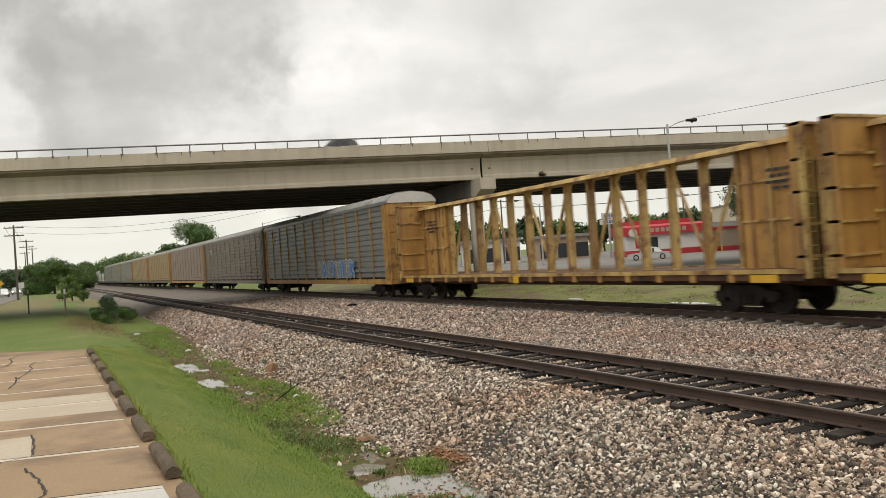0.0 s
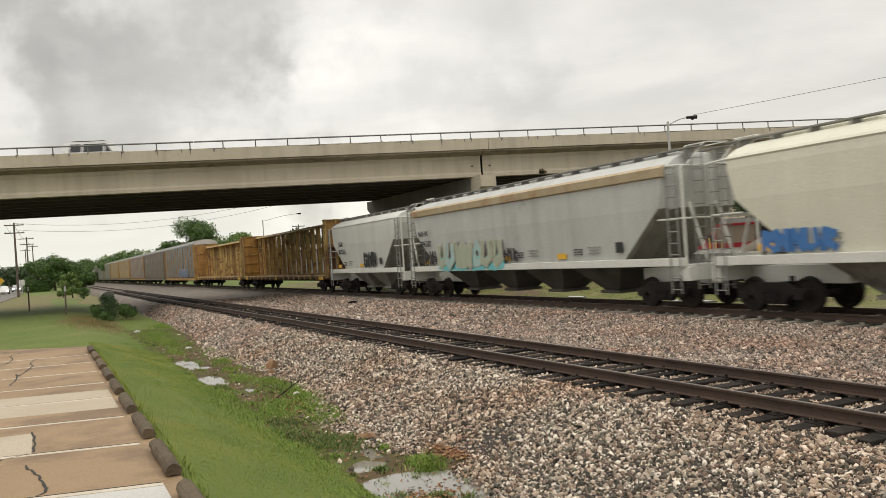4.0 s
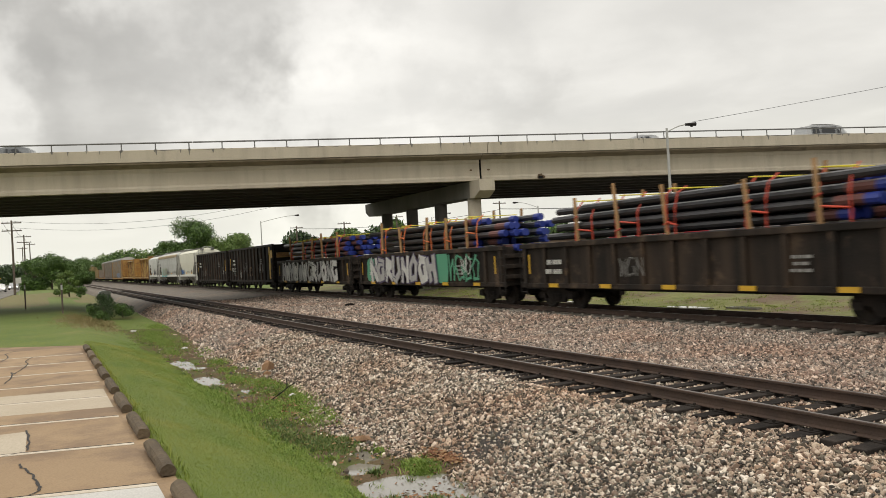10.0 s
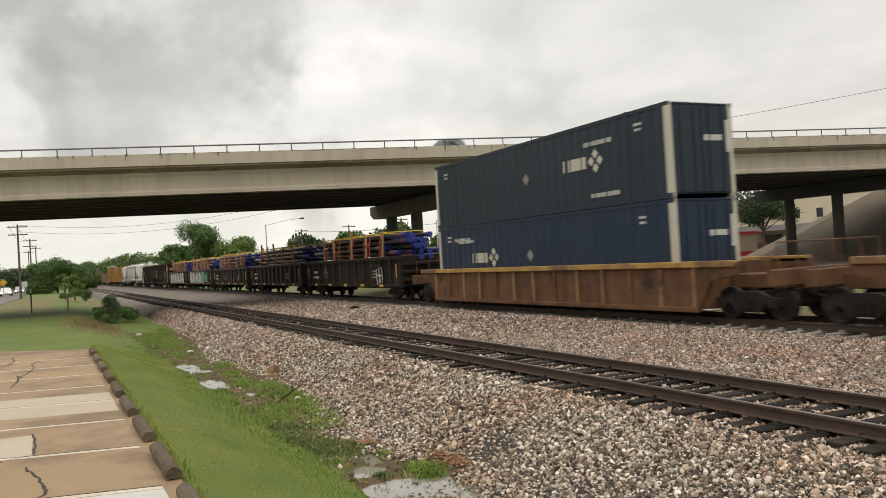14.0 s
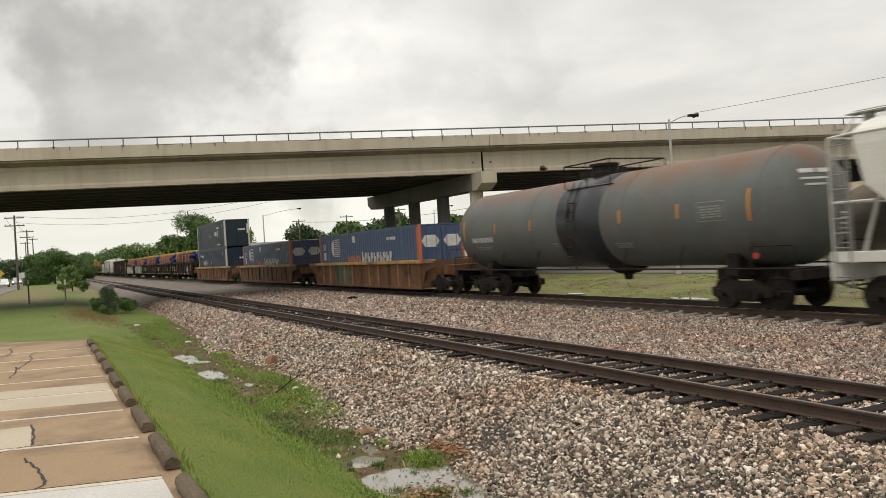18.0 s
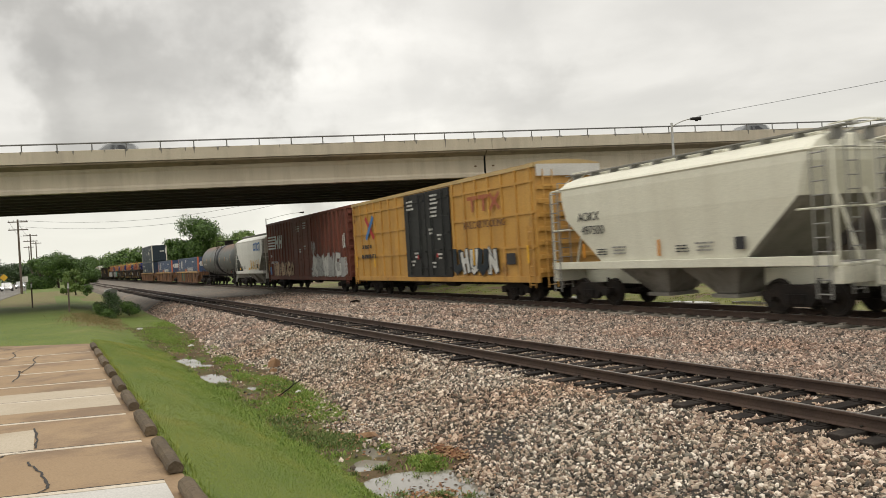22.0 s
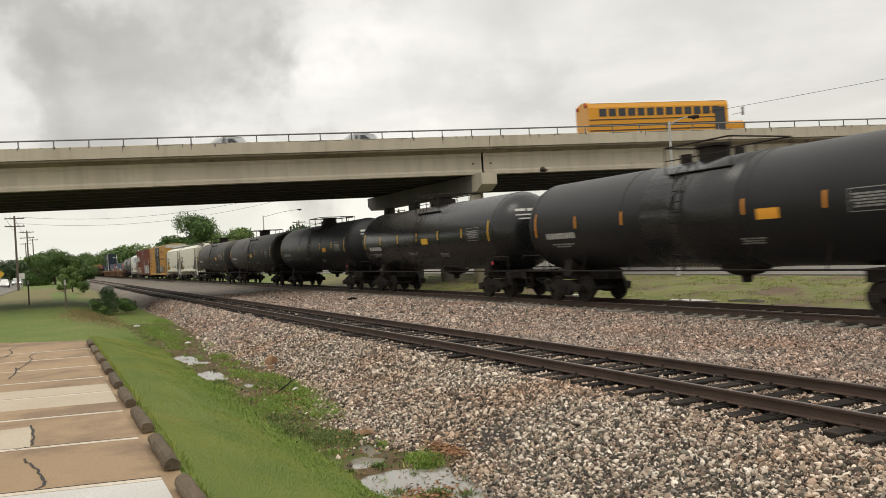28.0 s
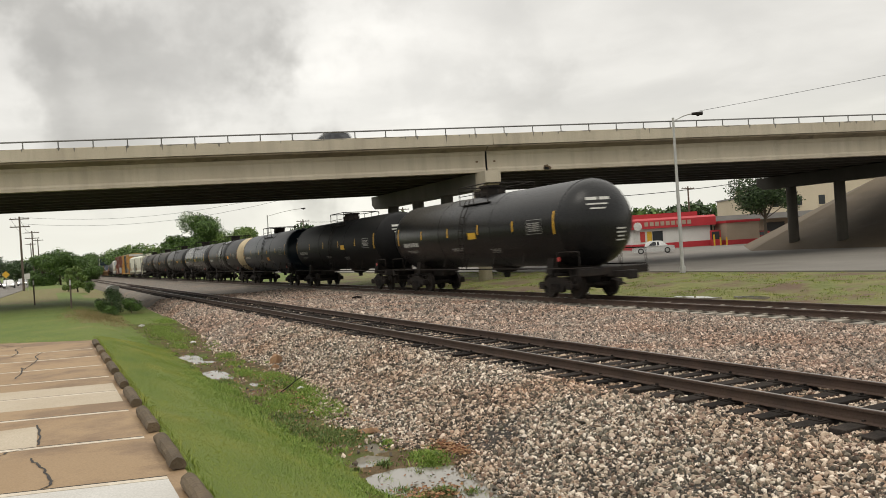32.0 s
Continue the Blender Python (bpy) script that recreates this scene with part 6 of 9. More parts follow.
def tank_car(front, back, paint, label, seed, heads=None, band=None, marks=M["white_mark"], patches=0, platform=True, r=1.62, strips=7, placard_at=None, placard_z=2.62):
    car, h = car_thing("tank_car", label, "rail car", front, back, "cars of the freight train")
    zc = 2.80
    n = 40

    def ring(y, k):
        return [(k * math.sin(i * math.tau / n), y, zc + k * math.cos(i * math.tau / n)) for i in range(n)]

    e = h - 0.12
    d = 1.0
    dome = [(e - d + d * math.sin(a), r * math.cos(a)) for a in (0.0, 0.25, 0.5, 0.75, 1.0, 1.22, 1.4, 1.52)]
    bm = new_bm()
    rows = [ring(-y, k) for y, k in dome[::-1]] + [ring(y, k) for y, k in dome]
    loft(bm, rows)
    bmesh.ops.recalc_face_normals(bm, faces=bm.faces[:])
    for f in bm.faces:
        if heads and f.calc_center_median().y < -(e - d - 0.02):
            f.material_index = 1
    shell = part("shell", bm, [paint, heads or paint], car, smooth=True)
    bm = new_bm()
    for y in ([-(e - d), e - d] + [-(e - d) * 0.33, (e - d) * 0.33]):
        bm = new_bm()
        loft(bm, [ring(y - 0.03, r + 0.004), ring(y - 0.02, r + 0.012), ring(y + 0.02, r + 0.012), ring(y + 0.03, r + 0.004)])
        part("weld_seam", bm, paint, shell, smooth=True)
    if band:
        bm = new_bm()
        loft(bm, [ring(band[0], r + 0.02), ring(band[1], r + 0.02)])
        bmesh.ops.recalc_face_normals(bm, faces=bm.faces[:])
        part("band", bm, band[2], car, smooth=True)
    for s in (-1, 1):
        bm = new_bm()
        y0, y1 = sorted((s * h, s * (h - 3.9)))
        box(bm, -0.34, 0.34, y0, y1, 0.78, 1.12, 0.03)
        box(bm, -1.5, 1.5, min(s * h, s * (h - 0.25)), max(s * h, s * (h - 0.25)), 0.86, 1.12, 0.02)
        part("stub_sill", bm, M["truck"], car)
        bm = new_bm()
        y = s * (h - 2.55)
        prism(bm, [(-1.15, 0.95), (-1.0, 1.7), (1.0, 1.7), (1.15, 0.95)], y - 0.22, y + 0.22)
        part("saddle", bm, M["truck"], car)
        for x in (-1.48, 1.48):
            bm = new_bm()
            tube(bm, [(x, s * (h - 0.1), 1.0), (x, s * (h - 0.1), 1.72), (x, s * (h - 0.16), 1.75), (x, s * (h - 1.44), 1.75), (x, s * (h - 1.5), 1.72), (x, s * (h - 1.5), 1.0)], 0.022, 5)
            part("grab_rail", bm, M["truck"], car)
        bm = new_bm()
        box(bm, -1.5, -0.5, min(s * (h - 0.05), s * (h - 1.1)), max(s * (h - 0.05), s * (h - 1.1)), 1.125, 1.16)
        part("step_plate", bm, M["truck"], car)
        ladder("ladder", car, -1.48, s * (h - 0.5), 0.45, 1.1, M["truck"])
    for x in (-1.5, 1.5):
        bm = new_bm()
        rod(bm, (x, -h + 0.2, 1.16), (x, h - 0.2, 1.16), 0.028, 6)
        part("side_rail", bm, M["truck"], car)
        for i in range(7):
            y = -h + 1.6 + i * (2 * h - 3.2) / 6
            bm = new_bm()
            rod(bm, (x, y, 1.16), (x * 0.86, y, 1.9), 0.018, 5)
            part("rail_bracket", bm, M["truck"], car)
    bm = new_bm()
    loft(bm, [[(k * math.sin(i * math.tau / 14), -1.0 + k * 1.5 * math.cos(i * math.tau / 14), z) for i in range(14)] for z, k in ((1.32, 0.62), (1.12, 0.55), (0.98, 0.36), (0.92, 0.14), (0.72, 0.11))])
    bmesh.ops.recalc_face_normals(bm, faces=bm.faces[:])
    part("outlet_valve", bm, M["truck"], car)
    bm = new_bm()
    rod(bm, (0, 0, zc + r - 0.05), (0, 0, zc + r + 0.36), 0.46, 18)
    rod(bm, (0, 0, zc + r + 0.36), (0, 0, zc + r + 0.44), 0.54, 18)
    rod(bm, (0, 1.15, zc + r - 0.05), (0, 1.15, zc + r + 0.28), 0.2, 12)
    rod(bm, (0, -1.0, zc + r - 0.05), (0, -1.0, zc + r + 0.22), 0.16, 12)
    part("manway", bm, M["truck"], car)
    if platform:
        bm = new_bm()
        for x in (-0.95, 0.95):
            for q in (-0.15, 0.0, 0.15):
                box(bm, x + q - 0.05, x + q + 0.05, -1.8, 0.8, zc + r - 0.40, zc + r - 0.37)
        part("walkway", bm, M["grate"] if paint == M["tank_grey"] else M["truck"], car)
        bm = new_bm()
        zz = zc + r + 0.42
        for x in (-1.2, 1.2):
            for y in (-1.8, -0.5, 0.8):
                rod(bm, (x, y, zc + r - 0.40), (x, y, zz), 0.022, 5)
            rod(bm, (x, -1.8, zz), (x, 0.8, zz), 0.026, 5)
            rod(bm, (x, -1.8, zz - 0.4), (x, 0.8, zz - 0.4), 0.016, 5)
        for y in (-1.8, 0.8):
            rod(bm, (-1.2, y, zz), (1.2, y, zz), 0.026, 5)
        part("railing", bm, M["truck"], car)
        bm = new_bm()
        for y in (-0.2, 0.2):
            pts = [(-1.60, y, 1.16), (-1.70, y, zc), (-1.52, y, zc + 0.75), (-1.2, y, zc + r - 0.2)]
            tube(bm, pts, 0.02, 5)
        for i in range(8):
            z = 1.32 + i * 0.31
            x = -1.68 if z < zc else -1.68 + (z - zc) * 0.22
            rod(bm, (x, -0.2, z), (x, 0.2, z), 0.016, 5)
        part("ladder", bm, M["truck"], car)

    def shell_plate(bm, y, z, w, hh, lift=0.012):
        k = (z - zc) / r
        c = math.sqrt(max(0.02, 1 - k * k))
        steps = max(2, int(hh / 0.12) + 1)
        rr = r + lift
        a0 = math.asin(max(-1, min(1, (z - hh / 2 - zc) / r)))
        a1 = math.asin(max(-1, min(1, (z + hh / 2 - zc) / r)))
        prev = None
        for i in range(steps):
            a = a0 + (a1 - a0) * i / (steps - 1)
            cur = [bm.verts.new((-rr * math.cos(a), y + q * w / 2, zc + rr * math.sin(a))) for q in (1, -1)]
            if prev:
                bm.faces.new((prev[0], prev[1], cur[1], cur[0]))
            prev = cur
        return bm

    m = strips
    for i in range(m):
        y = (e - d - 0.25) - i * 2 * (e - d - 0.25) / (m - 1)
        bm = new_bm()
        shell_plate(bm, y, 2.85, 0.085, 0.42 if 0 < i < m - 1 else 0.85)
        part("reflector", bm, M["orange_tape"] if seed % 3 == 0 else M["reflector"], shell)
    bm = new_bm()
    shell_plate(bm, -0.9 - (seed % 2) * 2.4 if placard_at is None else placard_at, placard_z, 0.72, 0.28)
    part("placard", bm, M["placard"] if seed % 2 else M["yellow_paint"], shell)

    def shell_bars(name, y, z, lines, hgt, mat, sd, most=0.3):
        rr = random.Random(sd)
        b2 = new_bm()
        for i, w in enumerate(lines):
            s = y + w / 2
            while s > y - w / 2 + 0.03:
                k = min(rr.uniform(most * 0.6, most), s - (y - w / 2))
                shell_plate(b2, s - k / 2, z - i * hgt * 1.6, k, hgt, 0.010)
                s -= k + 0.05
        part(name, b2, mat, shell)

    shell_bars("lettering", e - d - 1.8, 2.42, [1.8], 0.20, marks, seed, 0.11)
    shell_bars("lettering", e - d - 1.8, 2.12, [1.3, 0.9], 0.05, M["grey_mark"], seed + 1)
    shell_bars("lettering", -e + d + 1.6, 2.9, [0.9, 0.8, 0.95, 0.75, 0.8], 0.045, M["grey_mark"], seed + 2)
    shell_bars("lettering", 0.8, 2.1, [1.1, 0.9], 0.05, M["grey_mark"], seed + 3)
    shell_bars("lettering", -2.6, 2.0, [0.9, 0.7, 0.8], 0.04, M["grey_mark"], seed + 4)
    for k in range(patches):
        bm = new_bm()
        shell_plate(bm, -1.2 - 3.0 * k, 3.3, 1.5, 0.95, 0.008)
        part("patch", bm, M["tank_pitch"], shell)
    def head_bar(bm, xc, z, w, hgt):
        cells = 4
        for q in range(cells):
            xs = [xc - w / 2 + w * (q + t_) / cells for t_ in (0, 1)]
            pts = []
            for xx, zz in ((xs[0], z - hgt / 2), (xs[1], z - hgt / 2), (xs[1], z + hgt / 2), (xs[0], z + hgt / 2)):
                rr_ = min(0.985, math.hypot(xx, zz - zc) / r)
                pts.append((xx, -(e - d + d * math.sqrt(1 - rr_ * rr_)) - 0.014, zz))
            bm.faces.new([bm.verts.new(p) for p in pts])

    for i, (xc, z, w) in enumerate(((-0.62, 3.62, 0.42), (-0.12, 3.62, 0.42), (-0.45, 3.42, 0.8), (-0.45, 3.26, 0.6), (0.55, 2.5, 0.5), (0.55, 2.36, 0.5), (0.55, 2.22, 0.4), (0.55, 2.08, 0.45))):
        bm = new_bm()
        head_bar(bm, xc, z, w, 0.11 if i < 2 else 0.055)
        part("lettering", bm, marks, shell)
    yb = -e + d + 1.6
    for y, z, w, hh in ((yb, 3.03, 1.06, 0.02), (yb, 2.5, 1.06, 0.02), (yb + 0.53, 2.765, 0.02, 0.53), (yb - 0.53, 2.765, 0.02, 0.53)):
        bm = new_bm()
        shell_plate(bm, y, z, w, hh, 0.011)
        part("panel_border", bm, M["grey_mark"], shell)
    bm = new_bm()
    rod(bm, (-1.52, -h + 1.3, 1.5), (-1.535, -h + 1.3, 1.5), 0.09, 12)
    part("sign", bm, M["red_mark"], car)
    running_gear(car, h + 0.45, 2.65)
    return car


def build_train():
    Mx = M
    autorack(520.7, 492.6, Mx["rack_green"], Mx["rack_roof"], Mx["rack_green"], "faded green-grey autorack with slatted sides")
    autorack(492.6, 464.5, Mx["rack_green"], Mx["rack_roof"], Mx["rack_green"], "faded green-grey autorack with slatted sides")
    autorack(464.5, 436.4, Mx["rack_green"], Mx["rack_roof"], Mx["end_yellow"], "faded green-grey autorack with orange end doors")
    autorack(436.4, 408.3, Mx["rack_yellow"], Mx["rack_roof"], Mx["end_yellow"], "faded yellow autorack with slatted sides")
    autorack(408.3, 380.2, Mx["rack_yellow"], Mx["rack_roof"], Mx["end_yellow"], "faded yellow autorack with slatted sides")
    autorack(380.2, 352.1, Mx["rack_pink"], Mx["rack_roof"], Mx["end_yellow"], "weathered pinkish-grey autorack with rusty orange ends")
    a = autorack(352.1, 324.05, Mx["rack_dark"], Mx["rack_roof"], Mx["rack_dark"], "weathered dark grey autorack with slatted sides")
    a = autorack(324.05, 296.3, Mx["rack_blue"], Mx["rack_roof"], Mx["end_yellow"], "blue-grey autorack with orange end doors and graffiti")
    graffiti(a, -1.53, -1.0, -8.0, 1.15, 2.3, [Mx["grey_mark"], Mx["blue_mark"]], Mx["white_mark"], 5, "blue and white spray paint")
    hopper(533.8, 520.7, Mx["hop_white"], Mx["hop_white"], "white covered hopper with roof walkway", 50)
    hopper(549, 533.8, Mx["hop_steel"], Mx["hop_steel"], "grey covered hopper with roof walkway", 51)
    hopper(563, 549, Mx["hop_white"], Mx["hop_white"], "white covered hopper with roof walkway", 52)
    centerbeam(295.75, 269.9, 0)
    centerbeam(269.9, 244.7, 1)
    c = hopper(244.7, 231.9, Mx["hop_grey"], Mx["hop_white"], "light grey covered hopper with white sill and black lettering", 60, 2, text=("JAIX", "860556"))
    graffiti(c, -1.535, -0.3, -2.3, 1.6, 2.5, [], Mx["black_mark"], 7, "small black spray-paint scrawl", 0.2)
    c = hopper(231.9, 211.3, Mx["hop_steel"], Mx["hop_white"], "long blue-grey covered hopper with cyan graffiti on the sill", 61, 4, eave=Mx["eave_cream"], top=4.72)
    for k in range(4):
        paint_cloud(c, -1.588, 6.5 - k * 1.45, 4.7 - k * 1.45, 1.28, 1.95, Mx["cyan_mark"], 40 + k, "cyan spray paint")
    graffiti(c, -1.594, 6.4, 0.5, 1.42, 2.62, [Mx["sage_mark"], Mx["cyan_pale"], Mx["sage_mark"]], Mx["cont_post"], 8, "cyan and cream spray paint", 0.08)
    graffiti(c, -1.58, 8.2, 6.6, 1.6, 2.3, [], Mx["black_mark"], 18, "small black spray-paint scrawl", 0.16)
    graffiti(c, -1.58, 0.4, -0.6, 1.6, 2.2, [], Mx["black_mark"], 19, "small black spray-paint scrawl", 0.2)
    lettering("lettering", c, "NAHX", -1.585, 8.0, 3.0, 0.40, Mx["black_mark"])
    lettering("number", c, "896202", -1.583, 7.75, 2.5, 0.40, Mx["black_mark"])
    c = hopper(211.3, 197.5, Mx["hop_cream"], Mx["hop_white"], "cream covered hopper with blue graffiti near the sill", 62, 2)
    graffiti(c, -1.52, 4.6, 2.4, 1.6, 2.2, [Mx["blue_mark"]], Mx["blue_mark"], 9, "blue spray paint")
    c = gondola(197.5, 179.3, Mx["gon_dark"], 3.82, "tall dark rusty gondola with ribbed sides", 63, 13, True)
    for y, z, w_, h_, m_ in ((4.2, 2.0, 0.7, 0.8, "rust_patch"), (1.2, 1.6, 0.14, 0.5, "orange_mark"), (-3.0, 2.2, 0.4, 0.7, "rust_patch"), (3.2, 1.9, 0.4, 0.6, "red_faded"), (-6.9, 2.9, 0.25, 0.7, "red_faded")):
        bm = new_bm()
        plate(bm, -1.455, y, z, w_, h_, 0.006)
        part("patch", bm, Mx[m_], c)
    graffiti(c, -1.462, 6.0, 2.6, 1.3, 2.0, [], Mx["grey_mark"], 44, "grey chalk scrawls")
    graffiti(c, -1.462, -5.2, -7.2, 1.5, 2.2, [], Mx["white_mark"], 45, "white chalk scrawls", 0.03)
    c = gondola(179.3, 161.4, Mx["gon_dark"], 3.82, "tall dark rusty gondola with ribbed sides and chalk marks", 64, 13, True)
    lettering("number", c, "925 112", -1.575, 6.1, 1.72, 0.50, Mx["white_mark"])
    for seed_, a, b, lo, hi, m_ in ((16, 2.5, 1.0, 1.7, 2.5, "grey_mark"), (46, 6.6, 5.6, 1.3, 1.9, "grey_mark"), (47, 0.2, -1.0, 1.3, 2.1, "tan_mark"), (48, -3.0, -5.0, 1.6, 2.4, "grey_mark"), (49, 4.0, 3.0, 1.2, 1.8, "white_mark")):
        graffiti(c, -1.462, a, b, lo, hi, [], Mx[m_], seed_, "faded chalk and spray scrawls", 0.045)
    bm = new_bm()
    plate(bm, -1.57, -7.35, 2.35, 0.34, 2.6, 0.012)
    part("yellow_stripe", bm, Mx["yellow_paint"], c)
    bm = new_bm()
    plate(bm, -1.57, -7.95, 3.05, 0.55, 0.6, 0.014)
    part("yellow_plate", bm, Mx["yellow_paint"], c)
    bm = new_bm()
    box(bm, -1.3, 1.3, -8.62, -8.5, 2.75, 3.15, 0.02)
    part("end_beam", bm, Mx["well_chord"], c)
    for i, (f, b) in enumerate(((161.4, 143.3), (143.3, 125.5), (125.5, 107.45), (107.45, 89.7), (89.7, 71.3))):
        c = gondola(f, b, Mx["gon_brown"] if i < 4 else Mx["gon_dark"], 2.4, ["low brown-black gondola covered in white graffiti", "low brown-black gondola with white and green graffiti", "low brown-black gondola with ribbed sides",
                    "low brown-black gondola with yellow reflectors", "low dark gondola with faded white marks"][i], 70 + i, 12)
        if i == 0:
            graffiti(c, -1.565, 6.9, -6.0, 0.86, 2.34, [Mx["silver_mark"], Mx["white_mark"]], Mx["black_mark"], 31, "white and black spray paint")
        if i == 1:
            paint_cloud(c, -1.565, 6.9, 5.6, 0.9, 2.3, Mx["green_mark"], 50, "green spray paint")
            paint_cloud(c, -1.565, -1.6, -3.4, 0.9, 2.35, Mx["green_mark"], 51, "green spray paint")
            graffiti(c, -1.57, 6.3, -2.2, 0.86, 2.34, [Mx["white_mark"], Mx["silver_mark"]], Mx["purple_mark"], 32, "white and purple spray paint")
            graffiti(c, -1.57, -3.4, -6.4, 1.0, 2.2, [], Mx["green_mark"], 33, "green spray scrawls", 0.08)
            graffiti(c, -1.575, -4.6, -5.6, 1.3, 2.1, [], Mx["white_mark"], 34, "white spray scrawls", 0.07)
        if i == 2:
            graffiti(c, -1.565, 2.4, 1.2, 1.2, 1.8, [], Mx["grey_mark"], 35, "grey chalk scrawls")
        if i == 3:
            graffiti(c, -1.565, 5.2, 4.6, 1.5, 2.0, [], Mx["grey_mark"], 36, "grey chalk scrawls", 0.05)
        if i == 4:
            graffiti(c, -1.565, 4.6, 3.6, 1.3, 2.0, [], Mx["tan_mark"], 37, "tan chalk scrawls", 0.05)
            graffiti(c, -1.565, -5.0, -6.0, 0.95, 1.9, [], Mx["white_mark"], 38, "white chalk scrawls", 0.08)
        pipe_load(f, b, 1.0, 80 + i)
    well_car(71.3, 47.4, "rusty brown well car carrying two stacked containers", 1)
    container(59.7, 0.66, M["cont_navy"], "navy blue container with cream corner posts, in a well car", 0, M["cont_post"], "diamond")
    container(59.7, 3.60, M["cont_slate"], "dark slate container stacked on a navy one", 1, M["cont_post"], "diamond")
    well_car(47.4, 23.6, "rusty brown well car carrying one blue container", 2)
    container(35.4, 0.55, M["cont_blue"], "blue corrugated container with orange posts, in a well car", 3, M["cont_orange"], "wide")
    c = well_car(23.6, 0.0, "rusty brown well car with green graffiti and one blue container", 3)
    bm = new_bm()
    plate(bm, -1.435, 4.1, 0.9, 0.9, 1.1, 0.006)
    plate(bm, -1.435, 2.7, 0.9, 0.9, 1.1, 0.006)
    part("graffiti", bm, M["green_dark"], c, "green spray paint")
    container(11.85, 0.55, M["cont_blue"], "blue corrugated container with orange posts, in a well car", 4, M["cont_orange"], "wide")
    tank_car(0.0, -19.6, M["tank_grey"], "grey-green tank car with rust-stained top and dark band", 90, band=(-1.6, 0.9, M["tank_band"]))
    c = hopper(-19.6, -32.6, M["hop_white"], M["hop_white"], "white covered hopper with blue lettering and yellow graffiti", 91, 2, top=4.7)
    bm = new_bm()
    for i in range(4):
        y = -2.2 - i * 0.62
        stroke(bm, [(y + 0.2, 3.35), (y + 0.2, 3.95), (y - 0.2, 3.95), (y - 0.2, 3.35)] if i % 2 else [(y - 0.22, 3.9), (y + 0.2, 3.9), (y + 0.2, 3.4), (y - 0.22, 3.4)], -1.572, 0.15)
    part("maker_mark", bm, M["blue_mark"], c)
    graffiti(c, -1.53, -0.2, -3.6, 1.65, 2.5, [], M["yellow_paint"], 13, "yellow spray paint", 0.08)
    boxcar_brown(-32.6, -53.75)
    boxcar_yellow(-53.75, -74.95)
    hopper(-74.95, -87.9, M["hop_cream"], M["hop_cream"], "cream covered hopper with black lettering", 92, 2, top=4.6, text=("AOKX", "497500"), tall_marks=True)
    hopper(-87.9, -101.9, M["hop_cream"], M["hop_cream"], "cream covered hopper with black lettering", 93, 2, top=4.6, text=("AOKX", "497668"), tall_marks=True)
    tank_car(-101.9, -120.4, M["tank_soot_lit_top"], "sooty black tank car with glossy patches", 95, patches=1)
    tank_car(-120.4, -139.4, M["tank_soot_lit_top"], "sooty black tank car with yellow reflectors", 96, patches=1)
    tank_car(-139.4, -157.6, M["tank_black"], "black tank car with yellow reflectors", 97)
    tank_car(-157.6, -175.6, M["tank_gloss"], "glossy black tank car", 98)
    tank_car(-175.6, -194.3, M["tank_black"], "black tank car with a cream end and glossy middle band", 99, heads=M["tank_cream"], band=(-2.2, 1.6, M["tank_gloss"]))
    tank_car(-194.3, -212.4, M["tank_blue"], "slate-blue tank car with yellow reflectors", 101, strips=6, placard_at=-1.55, placard_z=2.2)
    tank_car(-212.4, -231.7, M["tank_pitch"], "black tank car with yellow reflectors", 106, strips=6, placard_at=-2.35)
    tank_car(-231.7, -249.9, M["tank_sheen"], "black tank car at the end of the train", 104, strips=6)


build_train()


# ---- moving things ----
def train_rows(y0):
    rows = []
    for t in [*range(0, 32, 2), 32]:
        y = y0 + 16.54 * (t - 16) + 0.03198 * (t - 16) ** 2
        dx, turn = bend(y)
        rows.append((t, pose(TRACK_X + dx, y, 0, 0, 0, -math.degrees(turn))))
    return rows

# ---- lot surface ----


def lot_line(k):
    """Where stall line k meets the stops, and its lean to the left."""
    return 8.85 + 2.29 * k


